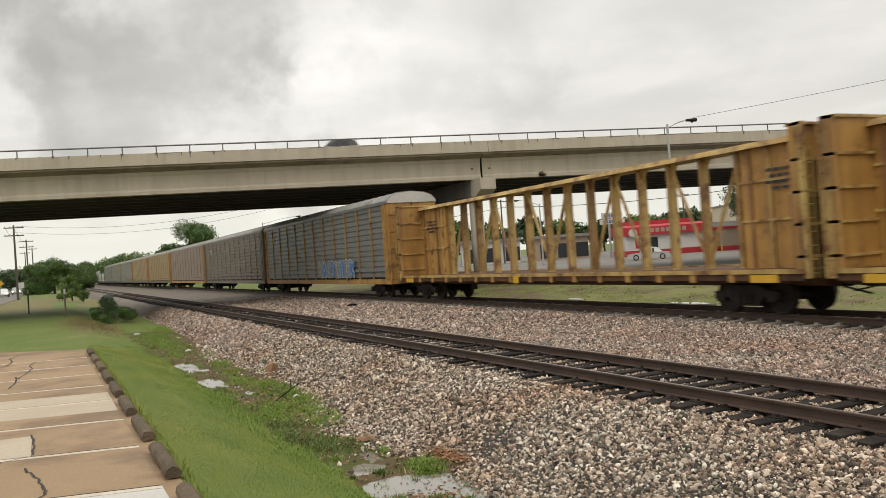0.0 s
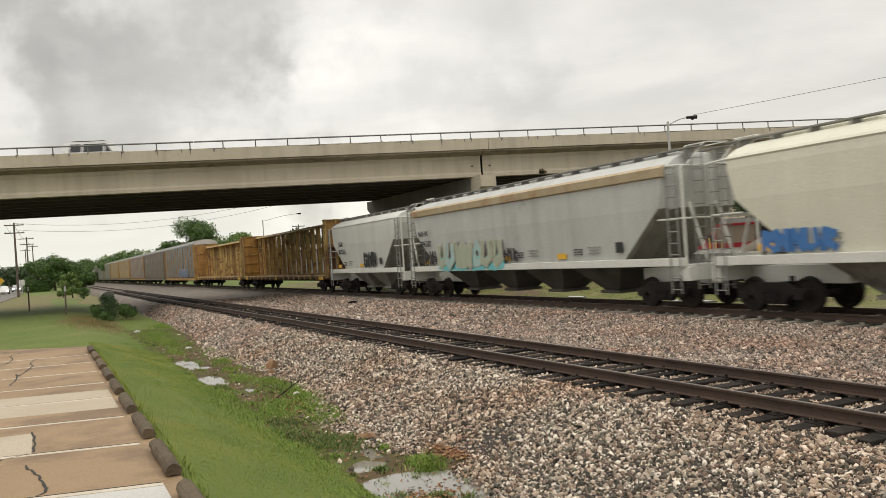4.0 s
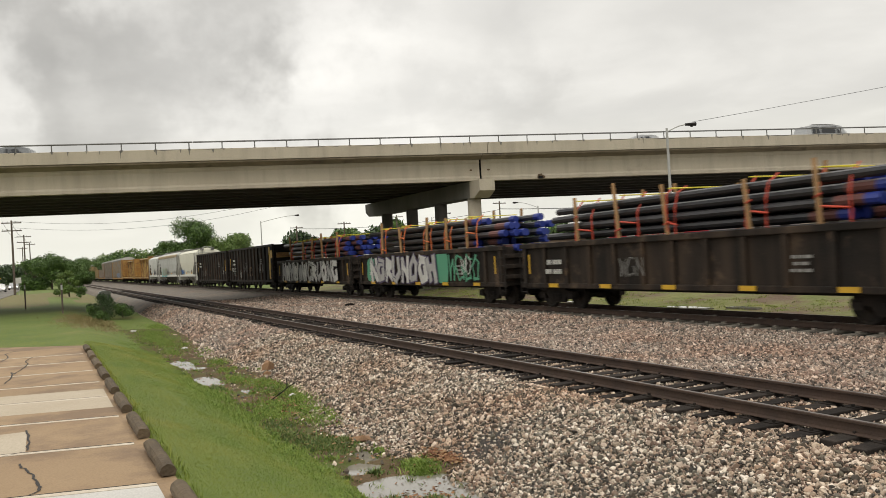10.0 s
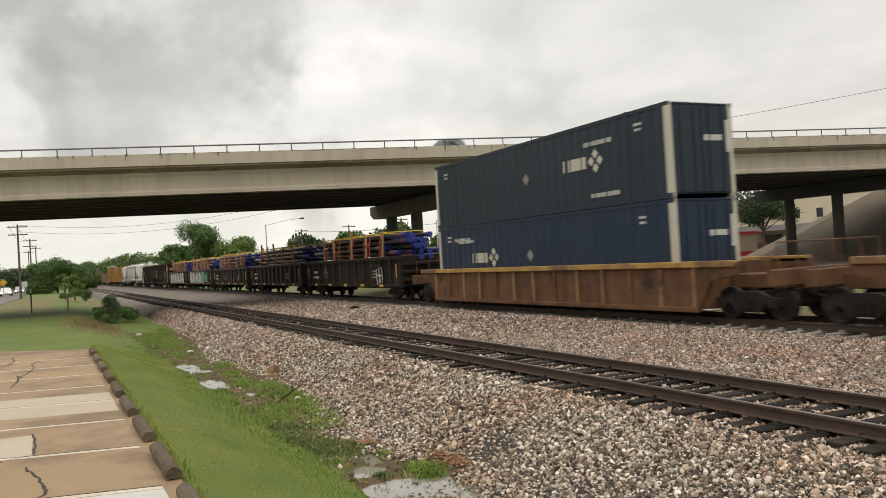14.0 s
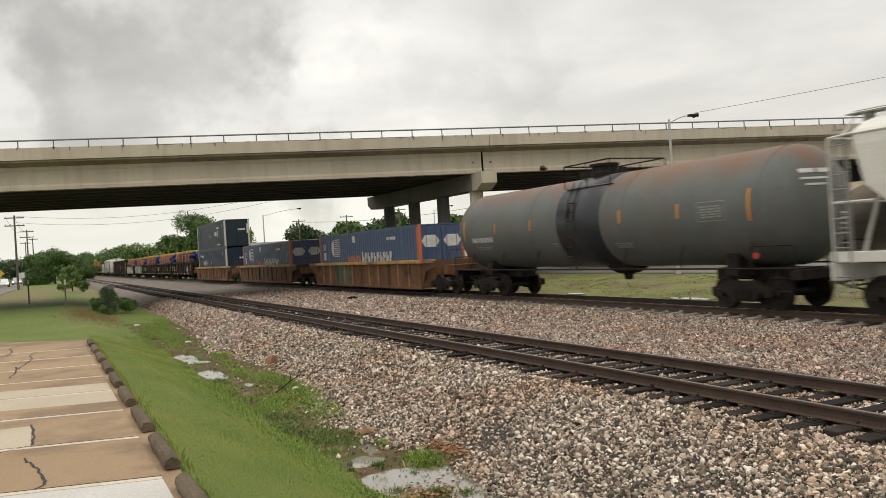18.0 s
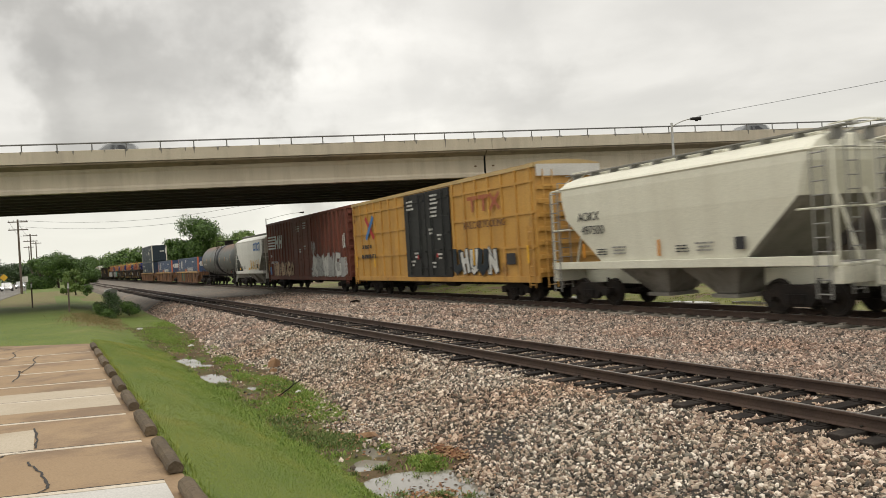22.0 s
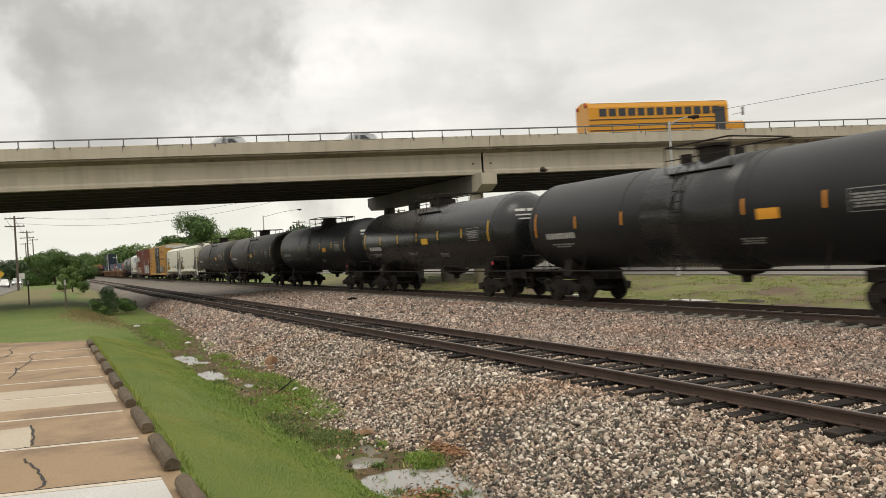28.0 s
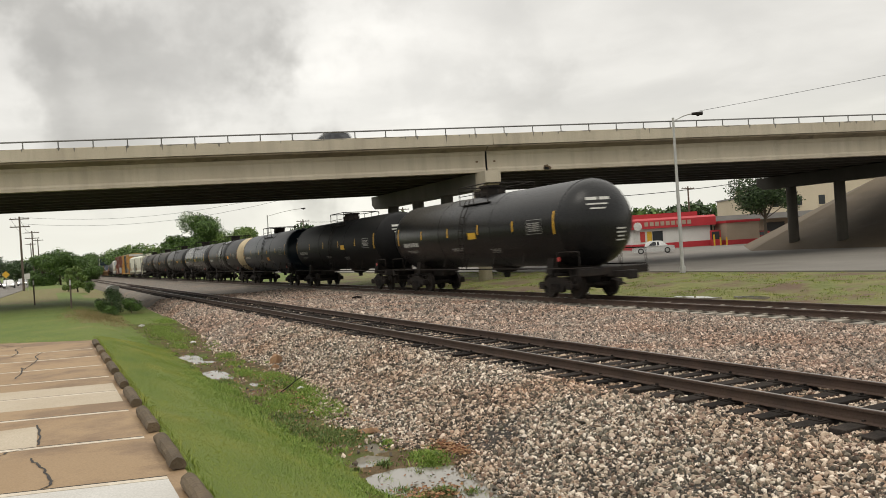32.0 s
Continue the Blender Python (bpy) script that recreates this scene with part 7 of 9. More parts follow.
def build_lot_surface():
    lot = tagged(thing("parking_lot", "stained tan concrete parking stalls with faded white lines", "parking lot"), kind="structure")
    cols = [(1.0, -3.6), (-3.6, -7.5), (-7.5, -12)]
    for k in range(-3, 8):
        for c, (x1, x0) in enumerate(cols):
            ya, yb = lot_line(k), lot_line(k + 1)
            mat = M["lot"]
            if k == -1:
                mat = M["lot_white"]
            g = 0.018
            s = 0.27

            def row(y):
                return [(x1 - g, y + s * (1.0 - x1 + g)), (x0 + g, y + s * (1.0 - x0 - g))]
            lo, hi = row(ya + g), row(yb - g)
            bm = new_bm()
            slab(bm, [(*lo[0], 0.006), (*lo[1], 0.006), (*hi[1], 0.006), (*hi[0], 0.006)], 0.03)
            part("slab", bm, mat, lot)
            if k == 1 and c == 0:
                bm = new_bm()
                slab(bm, [(-0.27, ya + 0.42, 0.009), (x0, ya + 0.42 + 0.6, 0.009), (x0, yb - 0.62 + 0.6, 0.009), (-0.27, yb - 0.75 + 0.42, 0.009)], 0.02)
                part("patch", bm, M["lot_pale"], lot)
            if k == 2:
                bm = new_bm()
                slab(bm, [(x1 - g, ya + 1.0 + s * (1.0 - x1), 0.009), (x0 + g, ya + 1.0 + s * (1.0 - x0), 0.009), (x0 + g, yb - g + s * (1.0 - x0), 0.009), (x1 - g, yb - g + s * (1.0 - x1), 0.009)], 0.02)
                part("patch", bm, M["lot_pale"], lot)
            if k == 3:
                bm = new_bm()
                slab(bm, [(x1 - g, ya + g + s * (1.0 - x1), 0.009), (x0 + g, ya + g + s * (1.0 - x0), 0.009), (x0 + g, ya + 1.15 + s * (1.0 - x0), 0.009), (x1 - g, ya + 1.15 + s * (1.0 - x1), 0.009)], 0.02)
                part("patch", bm, M["lot_pale"], lot)
        bm = new_bm()
        y = lot_line(k)
        slab(bm, [(0.98, y - 0.055, 0.011), (-5.0, y - 0.055 + 0.27 * 6, 0.011), (-5.0, y + 0.055 + 0.27 * 6, 0.011), (0.98, y + 0.055, 0.011)], 0.004)
        part("stall_line", bm, M["paint_line"], lot)
        bm = new_bm()
        slab(bm, [(0.98, y + 0.075, 0.010), (-5.0, y + 0.075 + 0.27 * 6, 0.010), (-5.0, y + 0.092 + 0.27 * 6, 0.010), (0.98, y + 0.092, 0.010)], 0.003)
        part("slab_joint", bm, M["tar"], lot)
    cracks = [[(-0.32, 10.89), (-0.27, 10.57), (-0.19, 10.26), (-0.16, 9.9), (-0.11, 9.59), (-0.13, 9.35), (-0.2, 9.27)],
              [(-1.2, 11.1), (-0.67, 11.35), (-0.58, 11.45), (-0.3, 11.6)],
              [(-0.3, 25.2), (-0.46, 24.2), (-0.39, 23.34), (-0.48, 22.29), (-0.65, 21.2), (-0.73, 21.67), (-0.66, 20.62), (-0.78, 19.45)],
              [(-1.04, 24.77), (-0.9, 25.79), (-1.03, 27.08), (-0.75, 27.93)],
              [(-0.28, 13.2), (-0.24, 12.23), (-0.25, 11.64)], [(-1.6, 27.5), (-1.1, 28.6), (-1.5, 29.3)]]
    rnd = random.Random(4)
    for c in cracks:
        pts = [c[0]]
        for a, b in zip(c, c[1:]):
            for i in range(1, 5):
                pts.append((a[0] + (b[0] - a[0]) * i / 4 + rnd.uniform(-.018, .018), a[1] + (b[1] - a[1]) * i / 4 + rnd.uniform(-.03, .03)))
        bm = new_bm()
        rows = [(bm.verts.new((x - 0.009 - rnd.uniform(0, .010), y, 0.013)), bm.verts.new((x + 0.009 + rnd.uniform(0, .010), y, 0.013))) for x, y in pts]
        for a, b in zip(rows, rows[1:]):
            bm.faces.new((a[0], a[1], b[1], b[0]))
        part("crack", bm, M["tar"], lot)


build_lot_surface()

# ---- ties ----


def tie_mesh(half, width, top, plates, name):
    bm = new_bm()
    box(bm, -half, half, -width / 2, width / 2, top - 0.17, top, 0.015)
    for x in (-0.7535, 0.7535):
        if plates:
            box(bm, x - 0.17, x + 0.17, -0.09, 0.09, top, top + 0.012)
            for sx in (-0.11, 0.11):
                box(bm, x + sx - 0.02, x + sx + 0.02, -0.05, -0.02, top + 0.01, top + 0.045)
        else:
            box(bm, x - 0.14, x + 0.14, -0.06, 0.06, top, top + 0.04)
    me = bpy.data.meshes.new(name)
    bm.to_mesh(me)
    bm.free()
    return me


def build_ties():
    rnd = random.Random(7)
    wood, pale = tie_mesh(1.29, 0.23, -0.176, True, "tie"), tie_mesh(1.30, 0.26, -0.176, False, "tie")
    tracks = [o for o in scene.objects if o.name.startswith("railway_track")]
    for track, me, x, y0, step, mat, n in ((tracks[0], wood, NEAR_RAIL + 0.7535, 3.98, 0.5, M["tie"], 230), (tracks[1], pale, TRACK_X, 8.65, 0.61, M["concrete_tie"], 190)):
        for i in range(n):
            t = link("tie", me, mat, track)
            loose = 1.0 if mat == M["tie"] else 0.25
            t.location = (x + rnd.uniform(-.09, .09) * loose, y0 + i * step + rnd.uniform(-.05, .05) * loose, rnd.uniform(-.03, .006) * loose - (0 if loose == 1 else rnd.uniform(0, 0.03)))
            t.rotation_euler = (0, 0, rnd.uniform(-.03, .03) * loose)


build_ties()

# ---- loose stones, one mesh a stretch ----
BED_X = [3.4, 4.35, 4.9, 5.6, 6.4, 7.2, 7.75, 8.4, 10.2, 10.8, 11.6, 13.2, 15.2, 16.4, 16.9, 19.6, 20.3, 21.6, 22.4]
BED_Z = [-0.80, -0.80, -0.72, -0.55, -0.38, -0.265, -0.235, -0.245, -0.245, -0.235, -0.27, -0.32, -0.27, -0.235, -0.245, -0.245, -0.33, -0.52, -0.6]


def chip_shapes(count, rng):
    """Small angular chips: six corners, eight faces."""
    v = np.array([(1, 0, 0), (-1, 0, 0), (0, 1, 0), (0, -1, 0), (0, 0, 1), (0, 0, -1)])
    f = np.array([(0, 2, 4), (2, 1, 4), (1, 3, 4), (3, 0, 4), (2, 0, 5), (1, 2, 5), (3, 1, 5), (0, 3, 5)])
    return [(v + rng.normal(0, 0.22, (6, 3))) * rng.uniform(0.65, 1.4, 3) for _ in range(count)], f


def stone_shapes(count, rng):
    """Rough stones: a twelve-cornered body, pulled about."""
    g = (1 + 5 ** 0.5) / 2
    v = np.array([(-1, g, 0), (1, g, 0), (-1, -g, 0), (1, -g, 0), (0, -1, g), (0, 1, g), (0, -1, -g), (0, 1, -g), (g, 0, -1), (g, 0, 1), (-g, 0, -1), (-g, 0, 1)]) / 1.9
    f = np.array([(0, 11, 5), (0, 5, 1), (0, 1, 7), (0, 7, 10), (0, 10, 11), (1, 5, 9), (5, 11, 4), (11, 10, 2), (10, 7, 6), (7, 1, 8), (3, 9, 4), (3, 4, 2), (3, 2, 6), (3, 6, 8), (3, 8, 9), (4, 9, 5), (2, 4, 11), (6, 2, 10), (8, 6, 7), (9, 8, 1)])
    shapes = [v * rng.uniform(0.55, 1.45, (12, 1)) * rng.uniform(0.45, 1.35, 3) for _ in range(count)]
    return shapes, f


def scatter_stones(name, x0, x1, y0, y1, per_m2, size, seed, material, sink=0.12, gap=None, fine=False, lift=0.0):
    rng = np.random.default_rng(seed)
    shapes, f = stone_shapes(24, rng) if fine else chip_shapes(40, rng)
    corners = len(shapes[0])
    n = int((x1 - x0) * (y1 - y0) * per_m2)
    x, y = rng.uniform(x0, x1, n), rng.uniform(y0, y1, n)
    keep = y > x / 1.52 - 1.0
    if x1 < 8.0 and per_m2 > 50:
        keep &= x > 4.25 + np.interp(y, TOE_Y, TOE_X) + rng.normal(0, 0.13, n)
    if gap is not None:
        keep &= gap(x, y)
    x, y = x[keep], y[keep]
    n = len(x)
    shift = np.interp(y, TOE_Y, TOE_X)
    bed = np.where(x < 7.2, 7.2 - (7.2 - x) * 2.85 / (2.85 - shift), x)
    z = np.where(bed > 4.6, np.interp(bed, BED_X, BED_Z), np.interp(x, GROUND_X, GROUND_Z))
    s = size * np.clip(rng.lognormal(0, 0.33, n), 0.45, 2.2)
    q = rng.normal(size=(n, 4))
    q /= np.linalg.norm(q, axis=1)[:, None]
    w, a, b, c = q.T
    R = np.stack([1 - 2 * (b * b + c * c), 2 * (a * b - c * w), 2 * (a * c + b * w), 2 * (a * b + c * w), 1 - 2 * (a * a + c * c), 2 * (b * c - a * w), 2 * (a * c - b * w), 2 * (b * c + a * w), 1 - 2 * (a * a + b * b)], -1).reshape(n, 3, 3)
    base = np.array(shapes)[rng.integers(0, len(shapes), n)] * (s / 2)[:, None, None]
    pts = np.einsum("nij,nkj->nki", R, base)
    pts += np.stack([x, y, z + lift + s * (0.5 - sink) * rng.uniform(-0.3, 1.25, n)], -1)[:, None, :]
    faces = (f[None] + (np.arange(n) * corners)[:, None, None]).reshape(-1, 3)
    me = bpy.data.meshes.new(name)
    me.vertices.add(n * corners)
    me.vertices.foreach_set("co", pts.reshape(-1))
    k = len(faces)
    me.loops.add(k * 3)
    me.loops.foreach_set("vertex_index", faces.reshape(-1))
    me.polygons.add(k)
    me.polygons.foreach_set("loop_start", np.arange(k) * 3)
    me.update()
    me.validate()
    me.shade_flat()
    ob = link(name, me, material)
    return tagged(ob, "crushed pinkish-grey ballast stones beside the rails", "gravel", kind="stuff")


def off_ties(x, y):
    return (np.abs(np.mod(y - 3.98, 0.5)) > 0.12) & (np.abs(np.mod(y - 3.98, 0.5)) < 0.38) & (np.abs(x - NEAR_RAIL) > 0.1) & (np.abs(x - NEAR_RAIL - NEAR_GAUGE) > 0.1)


def dry(x, y):
    ok = np.ones(len(x), bool)
    for cx, cy, rx, ry in PUDDLES:
        ok &= np.hypot((x - cx) / rx, (y - cy) / ry) > 1.25
    return ok


def build_stones():
    S = M["stones"]
    scatter_stones("ballast_stones", 4.15, 7.9, 4.5, 11, 1500, 0.040, 1, S, fine=True)
    scatter_stones("ballast_stones", 4.15, 7.9, 11, 14, 1500, 0.041, 10, S, fine=True)
    scatter_stones("ballast_stones", 4.15, 7.9, 14, 28, 1150, 0.045, 2, S)
    scatter_stones("ballast_stones", 4.3, 7.9, 28, 62, 230, 0.075, 3, M["stones_pale"])
    scatter_stones("ballast_stones", 7.9, 10.56, 5, 30, 760, 0.040, 4, S, 0.4, off_ties, lift=0.012)
    scatter_stones("ballast_stones", 7.9, 10.56, 30, 62, 180, 0.07, 5, S, 0.5, off_ties, lift=0.0)
    scatter_stones("ballast_stones", 10.56, 16.9, 6, 22, 620, 0.047, 6, M["stones_pale"])
    scatter_stones("ballast_stones", 10.56, 16.9, 22, 62, 190, 0.07, 7, M["stones_pale"])
    scatter_stones("ballast_stones", 19.55, 21.4, 10, 45, 160, 0.06, 8, M["stones_pale"])
    scatter_stones("ballast_stones", 3.5, 5.9, 6, 34, 16, 0.045, 9, S, 0.3, dry)


build_stones()

# ---- grass ----
M["blade"] = islands("grass_blades", [(0.245, 0.290, 0.052), (0.265, 0.302, 0.057), (0.23, 0.283, 0.050), (0.29, 0.312, 0.066), (0.25, 0.295, 0.054)], rough=0.8, bump=0.0, keep=0.8, zone=(1.42, 1.16, 1.25), streaks=(0.70, 0.85, 0.75))
M["weed"] = islands("ditch_weeds", [(0.155, 0.24, 0.036), (0.195, 0.285, 0.048), (0.12, 0.20, 0.032), (0.24, 0.305, 0.060)], rough=0.75, bump=0.0)
M["weed_dark"] = islands("marsh_weeds", [(0.085, 0.14, 0.03), (0.12, 0.19, 0.04), (0.17, 0.21, 0.055), (0.065, 0.11, 0.024), (0.22, 0.18, 0.07)], rough=0.75, bump=0.0)
M["verge_blade"] = islands("verge_blades", [(0.15, 0.20, 0.036), (0.19, 0.235, 0.045), (0.23, 0.225, 0.07), (0.13, 0.175, 0.03)], rough=0.8, bump=0.0)
M["straw"] = islands("dry_blades", [(0.22, 0.165, 0.07), (0.17, 0.14, 0.05), (0.12, 0.14, 0.035), (0.26, 0.19, 0.085)], rough=0.85, bump=0.0)


def scatter_blades(name, label, spots, height, width, seed, material, lean=0.5):
    """Single blades at (x, y) spots, each a bent strip of two triangles and a tip."""
    rng = np.random.default_rng(seed)
    n = len(spots)
    x, y = spots[:, 0], spots[:, 1]
    z = np.array([ground_z(float(a), float(b)) for a, b in spots])
    hgt = height * np.clip(rng.lognormal(0, 0.35, n), 0.4, 2.4)
    ang = rng.uniform(0, 2 * np.pi, n)
    dx, dy = np.cos(ang), np.sin(ang)
    tip = rng.uniform(0.1, lean, n) * hgt
    ta = rng.uniform(0, 2 * np.pi, n)
    wd = width * rng.uniform(0.6, 1.4, n) / 2
    P = np.zeros((n, 5, 3))
    for i, (s, k, bend_) in enumerate(((-1, 0, 0), (1, 0, 0), (-0.8, 0.55, 0.35), (0.8, 0.55, 0.35), (0, 1, 1))):
        P[:, i, 0] = x + s * dx * wd + np.cos(ta) * tip * bend_
        P[:, i, 1] = y + s * dy * wd + np.sin(ta) * tip * bend_
        P[:, i, 2] = z + k * hgt * (1 - 0.25 * bend_ * tip / hgt) - 0.01 * (k == 0)
    f = np.array([(0, 1, 3), (0, 3, 2), (2, 3, 4)])
    faces = (f[None] + (np.arange(n) * 5)[:, None, None]).reshape(-1, 3)
    me = bpy.data.meshes.new(name)
    me.vertices.add(n * 5)
    me.vertices.foreach_set("co", P.reshape(-1))
    k = len(faces)
    me.loops.add(k * 3)
    me.loops.foreach_set("vertex_index", faces.reshape(-1))
    me.polygons.add(k)
    me.polygons.foreach_set("loop_start", np.arange(k) * 3)
    me.update()
    me.validate()
    return tagged(link(name, me, material), label, "grass", kind="stuff")


def build_grass():
    rng = np.random.default_rng(5)

    def field(x0, x1, y0, y1, per):
        n = int((x1 - x0) * (y1 - y0) * per)
        return np.stack([rng.uniform(x0, x1, n), rng.uniform(y0, y1, n)], -1)

    a = field(1.20, 3.5, 5.0, 13, 3600)
    scatter_blades("lawn", "mown green lawn sloping to the ditch", a, 0.010, 0.008, 1, M["blade"], 2.0)
    a = field(1.20, 3.6, 13, 30, 1500)
    scatter_blades("lawn", "mown green lawn sloping to the ditch", a, 0.011, 0.011, 2, M["blade"], 2.0)
    a = field(-9, 3.8, 28, 46, 330)
    a = a[(rng.uniform(0, 1, len(a)) < np.interp(a[:, 1], (29, 34, 46), (1.0, 0.6, 0.0))) & (a[:, 1] - 28.2 > (1.32 - a[:, 0]) * 0.9)]
    scatter_blades("lawn", "mown green lawn beyond the parking lot", a, 0.010, 0.010, 3, M["blade"], 2.4)
    a = field(1.20, 1.34, 5, 28, 520)
    scatter_blades("lawn", "longer grass along the wheel stops", a, 0.07, 0.010, 4, M["blade"], 0.9)
    a = field(2.3, 3.6, 5, 34, 1100)
    a = a[rng.uniform(0, 1, len(a)) < np.interp(a[:, 0], (2.3, 2.8, 3.6), (0.0, 0.75, 1.0))]
    scatter_blades("lawn", "longer grass at the ditch's edge", a, 0.016, 0.009, 5, M["weed"], 2.0)
    a = field(2.9, 4.1, 7, 22, 1500)
    edge = 3.45 + 0.28 * np.sin(a[:, 1] * 1.7) + 0.22 * np.sin(a[:, 1] * 4.1 + 1.0) + rng.normal(0, 0.16, len(a))
    a = a[(a[:, 0] < edge) & (rng.uniform(0, 1, len(a)) < np.interp(a[:, 0], (2.9, 3.4), (0.15, 1.0)))]
    scatter_blades("weeds", "uncut bright grass hanging over the ditch", a, 0.038, 0.011, 18, M["weed"], 1.8)
    # weed patches in the ditch
    spots = []
    patches = [(4.6, 23.5, 0.3, 0.9, 900), (4.45, 21.2, 0.35, 1.0, 2000), (4.85, 20.0, 0.45, 1.0, 2600), (4.95, 17.2, 0.38, 1.2, 3600), (4.75, 15.7, 0.5, 1.1, 4200), (4.55, 14.6, 0.45, 0.7, 2200), (4.9, 18.4, 0.5, 1.2, 2600), (3.9, 15.9, 0.4, 1.3, 2600), (4.3, 16.8, 0.5, 1.0, 2200),
               (4.48, 11.6, 0.14, 0.25, 500), (4.66, 10.45, 0.26, 0.36, 2600), (4.58, 10.15, 0.2, 0.2, 900), (4.9, 25.8, 0.45, 1.2, 1500), (5.2, 29.5, 0.5, 1.6, 1500), (4.3, 33.5, 0.8, 3.5, 3200), (4.4, 39, 0.9, 3.0, 4200), (5.3, 43.0, 0.8, 2.4, 3600), (6.1, 45.5, 0.6, 1.6, 1500),
               (4.0, 30, 0.5, 2.0, 1300), (4.1, 36, 1.0, 3.0, 3000), (3.5, 18.5, 0.25, 2.0, 1200)]
    marsh = [(3.95, 12.6, 0.42, 0.8, 4200), (4.3, 12.5, 0.22, 0.4, 1100), (3.62, 13.5, 0.25, 1.0, 1500), (4.04, 10.6, 0.14, 0.25, 420), (4.3, 9.95, 0.08, 0.12, 160), (3.8, 9.3, 0.22, 0.3, 900), (4.15, 8.95, 0.3, 0.24, 1300), (4.45, 8.75, 0.22, 0.2, 700), (3.8, 14.6, 0.4, 0.6, 900), (4.7, 18.7, 0.3, 0.8, 800), (3.75, 20.0, 0.2, 1.0, 500)]
    for i in range(26):
        y = rng.uniform(8, 34)
        marsh.append((rng.uniform(3.4, 4.5 + toe_shift(y) * 0.8), y, rng.uniform(0.06, 0.2), rng.uniform(0.1, 0.35), int(rng.uniform(25, 90))))
    for i in range(34):
        y = rng.uniform(8, 34)
        patches.append((rng.uniform(3.3, 4.6 + toe_shift(y) * 0.8), y, rng.uniform(0.08, 0.25), rng.uniform(0.12, 0.4), int(rng.uniform(40, 160))))
    for cx, cy, rx, ry, n in patches:
        r_, a_ = np.abs(rng.normal(0, 0.5, n)), rng.uniform(0, 6.283, n)
        spots.append(np.stack([cx + rx * r_ * np.cos(a_), cy + ry * r_ * np.sin(a_)], -1))
    scatter_blades("weeds", "bright green weeds in the wet ditch", np.concatenate(spots), 0.052, 0.016, 6, M["weed"], 1.4)
    spots = []
    for cx, cy, rx, ry, n in marsh:
        r_, a_ = np.abs(rng.normal(0, 0.5, n)), rng.uniform(0, 6.283, n)
        spots.append(np.stack([cx + rx * r_ * np.cos(a_), cy + ry * r_ * np.sin(a_)], -1))
    scatter_blades("weeds", "dark leafy marsh weeds in the wet ditch", np.concatenate(spots), 0.05, 0.020, 16, M["weed_dark"], 1.6)
    n = 5200
    a = np.stack([rng.normal(2.1, 0.75, n), rng.normal(46, 4.2, n)], -1)
    a = a[(a[:, 0] < 3.6) & (a[:, 1] > 37)]
    scatter_blades("dry_grass", "dry straw-coloured grass near the shrubs", a, 0.07, 0.018, 17, M["straw"], 1.6)


    # tufts on the verge
    n = 2600
    c = np.stack([21.9 + 9.7 * rng.beta(1.1, 1.1, n), rng.uniform(11, 62, n)], -1)
    c = c[np.sin(c[:, 0] * 1.1 + 1.7 * np.sin(c[:, 1] * 0.31)) + 0.7 * np.sin(c[:, 1] * 0.83 + c[:, 0]) > -0.35]
    for i, (mat, tall) in enumerate(((M["verge_blade"], 0.09), (M["blade"], 0.07))):
        a = np.repeat(c[i::2], 14, axis=0)
        a = a + rng.normal(0, 0.11, a.shape)
        a = a[(a[:, 0] > 21.6) & (a[:, 0] < 31.9)]
        scatter_blades("verge_grass", "rough tufted grass between the railway and the road", a, tall * 0.6, 0.02, 11 + i, mat, 1.4)


build_grass()


